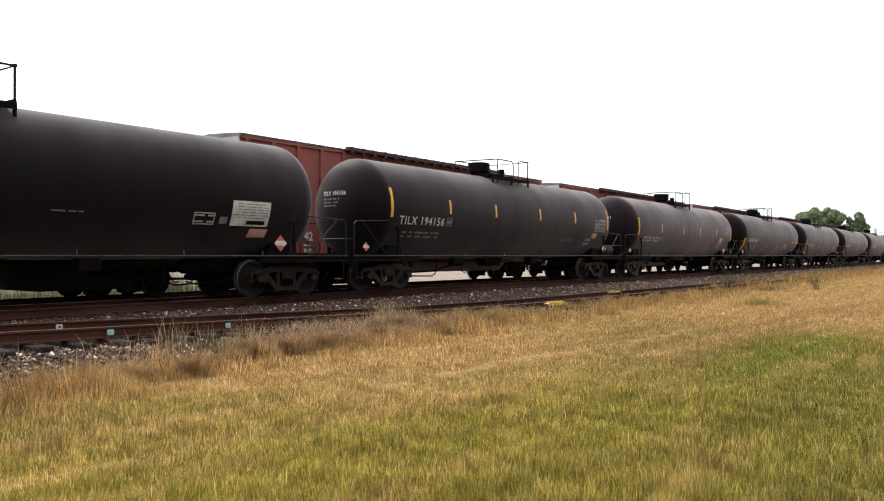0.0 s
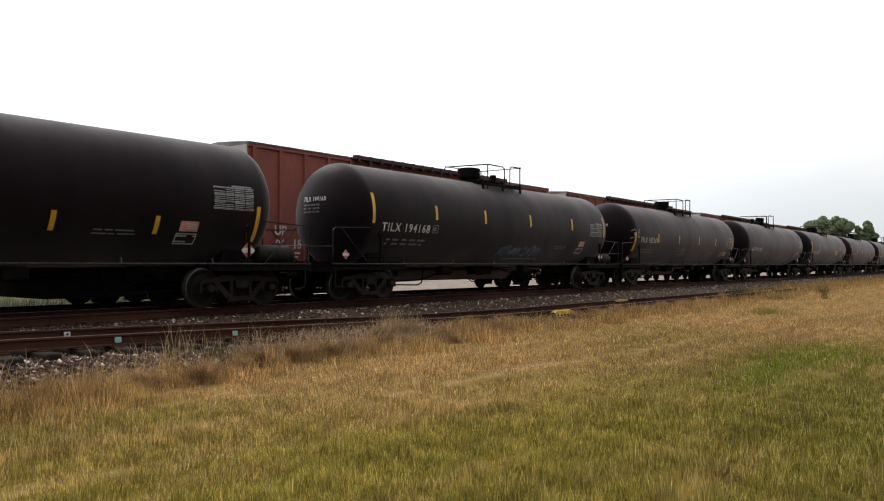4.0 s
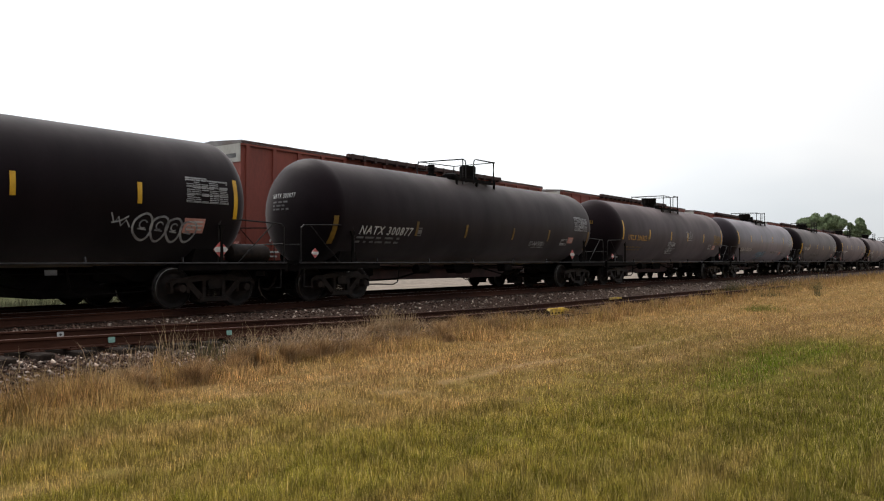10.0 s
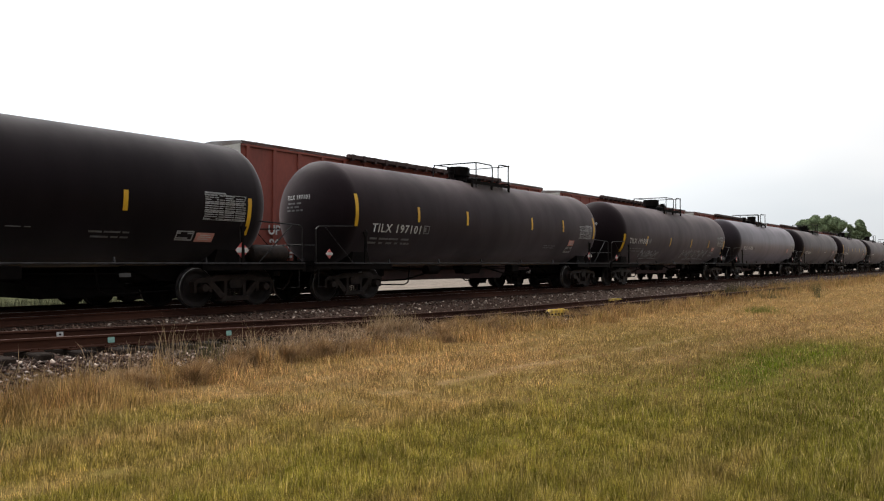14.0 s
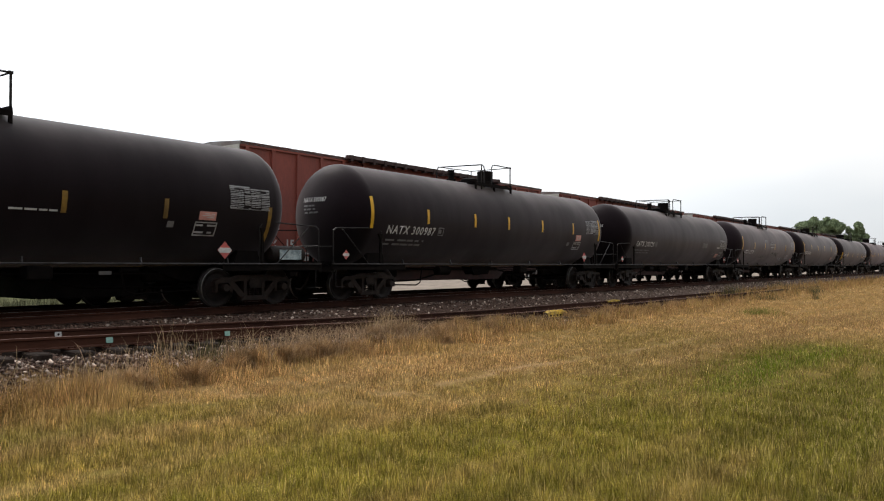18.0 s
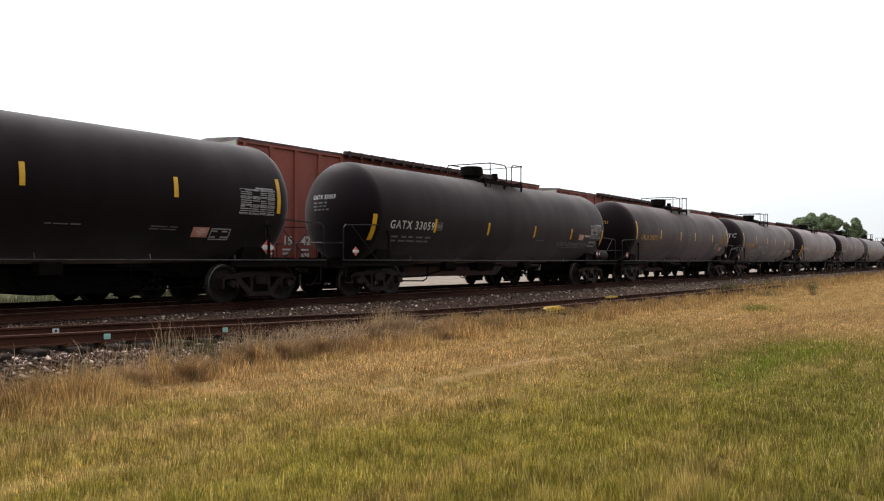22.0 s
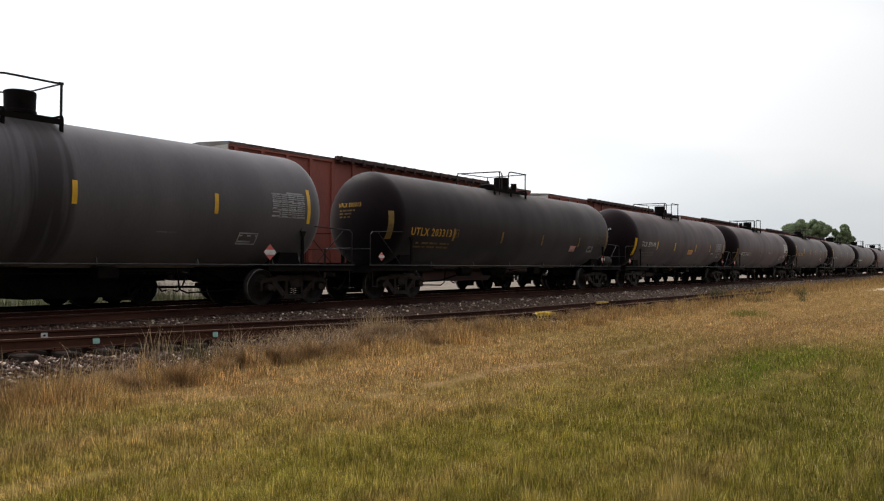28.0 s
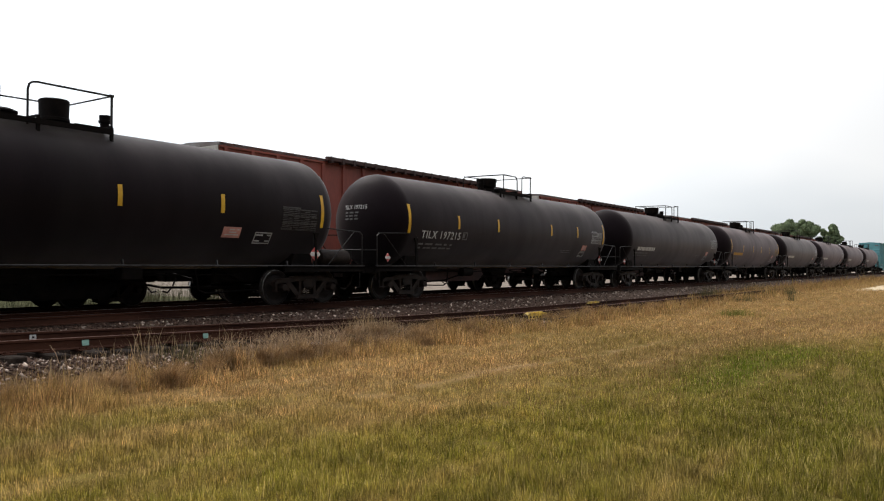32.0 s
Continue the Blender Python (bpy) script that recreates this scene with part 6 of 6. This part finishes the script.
def stones(name, label, x, y, size, material, rng):
    n = len(x)
    base = np.array([(1, 0, 0), (-1, 0, 0), (0, 1, 0), (0, -1, 0), (0, 0, 1), (0, 0, -1)], float)
    tri = np.array([(0, 2, 4), (2, 1, 4), (1, 3, 4), (3, 0, 4), (2, 0, 5), (1, 2, 5), (3, 1, 5), (0, 3, 5)])
    v = base[None] * rng.uniform(0.6, 1.3, (n, 6, 1)) + rng.normal(0, 0.18, (n, 6, 3))
    v *= (size[:, None, None] * np.stack([np.ones(n), rng.uniform(0.6, 1, n), rng.uniform(0.5, 0.85, n)], -1)[:, None])
    a = rng.uniform(0, 2 * np.pi, n)
    c, s = np.cos(a)[:, None], np.sin(a)[:, None]
    v = np.stack([v[..., 0] * c - v[..., 1] * s, v[..., 0] * s + v[..., 1] * c, v[..., 2]], -1)
    v += np.stack([x, y, ground_z(x, y) + size * 0.25], -1)[:, None]
    f = (tri[None] + (np.arange(n) * 6)[:, None, None]).reshape(-1, 3)
    return tagged(new(name, raw_mesh(name, v.reshape(-1, 3), f, material)), label, "gravel", kind="stuff")


rng = np.random.default_rng(4)
for name, label, n, big, m in (("pale_gravel", "pale grey crushed ballast beside the siding", 5500, 0.034, STONE), ("dark_gravel", "dark brown-grey crushed ballast beside the siding", 16000, 0.034, DARK_STONE)):
    sx = rng.uniform(2.5, 17, n)
    sy = 9.95 + 1.5 * rng.random(n) + 0.25 * np.sin(sx * 1.3) + np.clip((sx - 9) * 0.12, 0, 0.9)
    stones(name, label, sx, sy, 0.012 + big * rng.random(n) ** 2.0, m, rng)
n = 15000
sx = 3 + 60 * rng.random(n) ** 1.6
sy = rng.uniform(11.4, 15.2, n)
stones("brown_gravel", "brown grimy crushed ballast between the tracks", sx, sy, rng.uniform(0.02, 0.045, n), DARK_STONE, rng)
n = 4200
sx = 5 + 75 * rng.random(n) ** 0.95
sy = 13.1 + 1.6 * rng.random(n) ** 1.7 + rng.normal(0, 0.12, n)
stones("light_gravel", "scattered pale ballast stones between the tracks", sx, sy, rng.uniform(0.018, 0.055, n), STONE, rng)
n = 500
stones("pale_gravel", "pale ballast stones spilled below the yellow derail", rng.normal(20.6, 1.1, n), rng.normal(10.86, 0.14, n), rng.uniform(0.02, 0.05, n), STONE, rng)


def blades(x, y, height, width, rng, lean=0.5):
    """Bent tapering blades: five points and three triangles each."""
    n = len(x)
    a, d = rng.uniform(0, 2 * np.pi, n), rng.uniform(0, 2 * np.pi, n)
    side = np.stack([np.cos(a), np.sin(a), np.zeros(n)], -1) * width[:, None] / 2
    tilt = np.stack([np.cos(d), np.sin(d), np.zeros(n)], -1) * (height * rng.uniform(0.05, lean, n))[:, None]
    root = np.stack([x, y, ground_z(x, y) - 0.01], -1)
    up = np.stack([np.zeros(n), np.zeros(n), height], -1)
    mid, tip = root + up * 0.55 + tilt * 0.35, root + up + tilt
    v = np.stack([root - side, root + side, mid - side * 0.75, mid + side * 0.75, tip], 1)
    f = np.array([(0, 1, 3), (0, 3, 2), (2, 3, 4)])[None] + (np.arange(n) * 5)[:, None, None]
    return v.reshape(-1, 3), f.reshape(-1, 3)


def grass_edge(x):
    """Where the meadow ends towards the siding."""
    return np.interp(x, (2, 4, 6, 9, 12, 16, 20, 34, 40, 60, 130), (9.55, 9.6, 9.65, 9.9, 10.2, 10.6, 10.85, 11.0, 12.9, 13.4, 14.0)) + 0.22 * np.sin(x * 2.1) + 0.15 * np.sin(x * 5.3)


def rough(x, y, size, seed):
    """Smooth noise from 0 to 1 with features of about that size."""
    rg = np.random.default_rng(seed)
    out = np.zeros_like(x)
    for i in range(9):
        a, k = rg.uniform(0, 2 * np.pi), 2 * np.pi / (size * rg.uniform(0.7, 2.2))
        out += np.sin((x * np.cos(a) + y * np.sin(a)) * k + rg.uniform(0, 6.28))
    return np.clip(0.5 + out / 8.0, 0, 1)


def meadow(name, label, count, near, far, thick, bent, seed, span=(2.0, 72.0)):
    rng = np.random.default_rng(seed)
    r, az = np.exp(rng.uniform(np.log(near), np.log(far), count)), np.radians(rng.uniform(*span, count) + rng.normal(0, 5, count))
    x, y = r * np.cos(az), r * np.sin(az)
    clump, tuft = rough(x, y, 0.45, 1), rough(x, y, 1.6, 2)
    along = y + 0.0725 * x
    rut = np.minimum(np.abs(along - 6.88 - 0.08 * np.sin(x * 0.6)) + 0.4 * np.clip((np.abs(x - 12.2) - 3.5) / 3, 0, 1), 0.08 + np.abs(along - 5.85 - 0.1 * np.sin(x * 0.9)) + 0.4 * np.clip((x - 6) / 2, 0, 1))
    bare = rut + 0.30 * (rough(x, y, 0.9, 3) - 0.5)
    band = np.clip((y - 8.6 + np.clip((6.6 - x) * 0.4, 0, 1.2)) / 0.8, 0, 1)
    lump = np.clip((rough(x, y, 0.75, 7) - 0.36) / 0.3, 0, 1)
    keep = ((np.abs(x - 71) > 9) | (np.abs(y - 6.6) > 0.8) | (rng.random(count) < 0.12)) & (y < grass_edge(x) + 0.5 * (clump - 0.5)) & ((bare > 0.10) | (rng.random(count) < 0.55)) & (rng.random(count) < (0.35 + 0.9 * clump) * (1 - 0.75 * band * (1 - lump)))
    if bent:
        keep &= rng.random(count) < np.clip((r - 2.4) / 2.4, 0, 1)
    x, y, r, clump, tuft, bare, band, lump = [q[keep] for q in (x, y, r, clump, tuft, bare, band, lump)]
    n = len(x)
    h = 0.022 + 0.055 * clump + 0.030 * tuft + band * lump * (0.06 + 0.30 * tuft)
    h += np.clip((x - 34) / 20, 0, 1) * np.clip((y - 9) / 2, 0, 1) * 0.2
    h *= rng.uniform(0.5, 1.35, n) * np.clip(0.45 + bare * 1.3, 0.45, 1)
    h += 0.07 * (rng.random(n) < 0.025)
    w = np.maximum(thick, r * 0.0007) * rng.uniform(0.7, 1.4, n)
    if bent:
        v, f = blades(x, y, h * 1.35, w, rng, 0.42)
    else:
        a, d = rng.uniform(0, 2 * np.pi, n), rng.uniform(0, 2 * np.pi, n)
        side = np.stack([np.cos(a), np.sin(a), np.zeros(n)], -1) * w[:, None] / 2
        lean = np.stack([np.cos(d), np.sin(d), np.zeros(n)], -1) * (h * rng.uniform(0.05, 0.5, n))[:, None]
        root = np.stack([x, y, ground_z(x, y) - 0.01], -1)
        v = np.stack([root - side, root + side, root + lean + np.stack([np.zeros(n), np.zeros(n), h], -1)], 1).reshape(-1, 3)
        f = np.arange(3 * n).reshape(-1, 3)
    return tagged(new(name, raw_mesh(name, v, f, GRASS)), label, "grass", kind="stuff")


meadow("lane_grass", "short green and gold meadow grass by the lane", 470000, 2.4, 9.0, 0.0036, True, 9)
meadow("grass", "dry gold meadow grass in tufts beside the siding", 1150000, 5.0, 135.0, 0.005, False, 10)


meadow("grass", "dry gold and green meadow grass round the viewpoint", 270000, 0.06, 40.0, 0.007, False, 11, (72.0, 362.0))
meadow("grass", "short green and gold meadow grass underfoot", 110000, 0.06, 3.4, 0.005, False, 12)


def stalks(label, count, seed):
    """Thin standing stems with small brown seed heads."""
    rg = np.random.default_rng(seed)
    x = 7.0 + 19.0 * rg.random(count)
    y = rg.normal(5.3, 1.5, count) - 0.06 * x
    keep = (y > 0.4) & (rough(x, y, 1.5, 21) > 0.38)
    x, y = x[keep], y[keep]
    n = len(x)
    h, d = rg.uniform(0.10, 0.24, n), rg.uniform(0, 2 * np.pi, n)
    lean = np.stack([np.cos(d), np.sin(d), np.zeros(n)], -1) * (h * rg.uniform(0.0, 0.35, n))[:, None]
    root = np.stack([x, y, ground_z(x, y) - 0.01], -1)
    tip = root + lean + np.stack([np.zeros(n), np.zeros(n), h], -1)
    a = rg.uniform(0, np.pi, n)
    side = np.stack([np.cos(a), np.sin(a), np.zeros(n)], -1)
    up = (tip - root) / h[:, None]
    stem, head = side * 0.0016, side * (0.003 + 0.003 * rg.random(n))[:, None]
    low, top = tip - up * 0.018, tip + up * 0.022
    v = np.stack([root - stem, root + stem, tip, low, tip - head, tip + head, top], 1).reshape(-1, 3)
    f = (np.array([(0, 1, 2), (3, 5, 4), (4, 5, 6)])[None] + (np.arange(n) * 7)[:, None, None]).reshape(-1, 3)
    return tagged(new("seed_stalks", raw_mesh("seed_stalks", v, f, SEED)), label, "grass", kind="stuff")


stalks("brown seed heads on thin stalks above the meadow grass", 7000, 77)


def tussocks(label, places, seed):
    """Dense mounds of old grass whose blades fan out from their middles."""
    rg = np.random.default_rng(seed)
    vs, fs, o = [], [], 0
    for x, y, h, spread in places:
        k = int(1300 * spread + 120)
        a, d = rg.uniform(0, 2 * np.pi, k), np.abs(rg.normal(0, spread * 0.5, k))
        bx, by = x + d * np.cos(a), y + d * np.sin(a) * 0.8
        hh = h * rg.uniform(0.45, 1.1, k) * np.clip(1.15 - d / (spread * 1.7), 0.3, 1)
        v, f = blades(bx, by, hh, rg.uniform(0.005, 0.010, k), rg, 1.25)
        vs.append(v), fs.append(f + o)
        o += len(v)
    return tagged(new("tussock_grass", raw_mesh("tussock_grass", np.concatenate(vs), np.concatenate(fs), TUSSOCK)), label, "grass", kind="stuff")


rng = np.random.default_rng(31)
mounds = [(x + rng.uniform(-0.2, 0.2), 9.1 + 0.05 * x + rng.uniform(-0.28, 0.30), rng.uniform(0.22, 0.40), rng.uniform(0.16, 0.34)) for x in np.arange(2.6, 15, 0.34)]
mounds += [(x, 10.3 + 0.02 * x + rng.uniform(-0.4, 0.25), rng.uniform(0.2, 0.42), rng.uniform(0.18, 0.4)) for x in np.arange(12.0, 33, 0.6) if not 17.4 < x < 20.8]
tussocks("reddish-brown tussocks of old grass along the gravel", mounds, 5)


def weed(x, y, height, count, spread, seed, label, material=STEM, name="weed_clump", lean=0.55):
    rg = np.random.default_rng(seed)
    wx, wy = x + rg.normal(0, spread, count), y + rg.normal(0, spread * 0.7, count)
    v, f = blades(wx, wy, height * rg.uniform(0.45, 1.15, count), rg.uniform(0.005, 0.010, count), rg, lean)
    return tagged(new(name, raw_mesh(name, v, f, material)), label, "weeds", kind="stuff")


for i, (x, y, h, c, sp) in enumerate(((6.9, 10.45, 0.64, 12, 0.15), (7.25, 10.5, 0.46, 46, 0.24), (6.6, 10.3, 0.36, 50, 0.25), (8.7, 10.7, 0.45, 14, 0.12), (10.3, 10.8, 0.42, 40, 0.25),
                                     (13.0, 10.75, 0.50, 160, 0.32), (12.6, 10.95, 0.62, 200, 0.22), (12.4, 10.6, 0.34, 240, 0.4), (11.2, 10.5, 0.24, 260, 0.5), (16.2, 10.7, 0.36, 120, 0.4), (18.0, 10.8, 0.42, 60, 0.4),
                                     (4.6, 9.8, 0.36, 160, 0.35), (5.6, 9.75, 0.34, 180, 0.35), (8.2, 9.9, 0.36, 260, 0.45), (9.6, 10.0, 0.34, 240, 0.4), (4.2, 10.6, 0.5, 14, 0.15), (4.35, 10.35, 0.8, 3, 0.05))):
    weed(x, y, h, c, sp, 20 + i, "dead straw-coloured weeds standing by the rusty rail")
for i, (x, y, h, c, sp) in enumerate(((42.0, 12.2, 0.75, 500, 0.5), (47.2, 9.2, 0.45, 200, 0.4), (54.0, 12.6, 0.7, 500, 0.9), (36.5, 9.0, 0.35, 260, 0.5), (7.6, 10.2, 0.3, 220, 0.3), (15.0, 10.6, 0.32, 200, 0.4), (38.9, 7.5, 0.85, 90, 0.14), (44.0, 10.4, 0.45, 420, 0.9))):
    weed(x, y, h, c, sp, 60 + i, "low brown-green shrub in the dry grass", SHRUB, "shrub")


for i, (x, y, h, c, sp) in enumerate(((8.9, 10.35, 0.30, 340, 0.42), (10.0, 10.5, 0.34, 380, 0.45), (11.3, 10.7, 0.36, 420, 0.45), (12.6, 10.75, 0.40, 460, 0.4), (14.3, 10.8, 0.30, 360, 0.45), (17.0, 10.9, 0.34, 380, 0.5), (19.0, 10.75, 0.30, 300, 0.5), (22.6, 10.9, 0.34, 380, 0.6), (6.2, 10.1, 0.26, 260, 0.35), (3.7, 10.0, 0.40, 200, 0.3))):
    weed(x, y, h, c, sp, 110 + i, "dull grey-brown dead weeds on the gravel", DULL_WEED, lean=1.9)
weed(26.4, 6.8, 0.30, 420, 0.38, 81, "fresh green tuft in the dry grass", FRESH, "grass_tuft")
for i, x in enumerate(np.arange(8.4, 21.2, 0.9)):
    weed(x, 24.6 + 0.5 * math.sin(i * 2.1), 0.46 + 0.12 * math.sin(i * 1.7) + (0.5 if x > 15 else 0.0), 260, 0.5, 90 + i, "dull green weeds beyond the far track", FAR_WEED, "far_weeds")


def tree(name, x, y, trunk_h, crowns, leaves, leaf, seed, label):
    """A tapered trunk with limbs, and a crown of small leaves gathered in uneven clumps."""
    rg = np.random.default_rng(seed)
    top = tagged(new(name), label, "tree")
    top.matrix_basis = pose(x, y, 0)
    s = Shape().lathe([(0, 0.55), (trunk_h * 0.3, 0.36), (trunk_h, 0.25)], "z", n=10)
    for cx, cy, cz, cr in crowns:
        s.tube([(0, 0, trunk_h * 0.7), (cx * 0.5, cy * 0.5, trunk_h + (cz - trunk_h) * 0.5), (cx, cy, cz)], 0.13, 6)
    part("trunk", s, BARK, top)
    pts, outs = [], []
    for cx, cy, cz, cr in crowns:
        k = int(leaves * cr ** 2 / sum(c[3] ** 2 for c in crowns))
        clumps = rg.normal(0, 1, (26, 3))
        clumps = clumps / np.linalg.norm(clumps, axis=1)[:, None] * rg.uniform(0.45, 0.95, (26, 1)) * np.array((cr, cr, cr * 0.8))
        size = cr * rg.uniform(0.16, 0.36, 26)
        which = rg.choice(26, k, p=size ** 2 / (size ** 2).sum())
        out = rg.normal(0, 1, (k, 3))
        out = out / np.linalg.norm(out, axis=1)[:, None]
        pts.append(clumps[which] + out * (size[which] * rg.uniform(0.6, 1.08, k))[:, None] + np.array((cx, cy, cz)))
        outs.append(out)
    p, out = np.concatenate(pts), np.concatenate(outs)
    k = len(p)
    out = out + rg.normal(0, 0.45, (k, 3))
    u = np.cross(out, rg.normal(0, 1, (k, 3)))
    u = u / np.linalg.norm(u, axis=1)[:, None] * leaf * rg.uniform(0.6, 1.3, (k, 1))
    w = np.cross(u, out)
    w = w / np.linalg.norm(w, axis=1)[:, None] * leaf * 0.6
    vv = np.stack([p - u, p + w, p + u, p - w], 1).reshape(-1, 3)
    ff = (np.array([(0, 1, 2), (0, 2, 3)])[None] + (np.arange(k) * 4)[:, None, None]).reshape(-1, 3)
    part("crown", raw_mesh("crown", vv, ff, LEAF), None, top)
    return top


tree("tree", 166, 30.5, 5.5, ((0, 2.2, 8.4, 3.2), (1, -1.2, 8.9, 2.7), (-1, 4.0, 6.6, 2.2), (0, 0.6, 6.2, 3.3)), 60000, 0.16, 3, "broad leafy green tree beyond the tracks")
tree("tree", 172, 25.6, 5.0, ((0, 0.2, 8.3, 1.9), (0, -0.7, 6.9, 1.5), (0, 0.9, 6.6, 1.7)), 26000, 0.16, 5, "smaller leafy green tree beyond the tracks")


# ---- movement ----
# slack running through the train: metres ahead at a time
JOLT = {22: 0.22, 17: -0.15}


def motions():
    for car, x in TRAIN:
        walk(car, [(t, pose(x - gone(t) - JOLT.get(t, 0.0), LINE_Y, LINE_Z)) for t in range(33)])
    turn = math.degrees(1 / WHEEL_R)
    for near in (True, False):
        wheels = [w for w, side in TURNING if side == near]
        sign = -1 if near else 1
        walk(wheels[0], [(i / FPS, pose(0, 0, 0, 0, sign * (turn * gone(i / FPS) % 360), 0)) for i in range(32 * FPS + 1)])
        keys = wheels[0].animation_data
        for w in wheels[1:]:
            w.rotation_mode = "QUATERNION"
            w.animation_data_create()
            w.animation_data.action = keys.action
            w.animation_data.action_slot = keys.action_slot


motions()
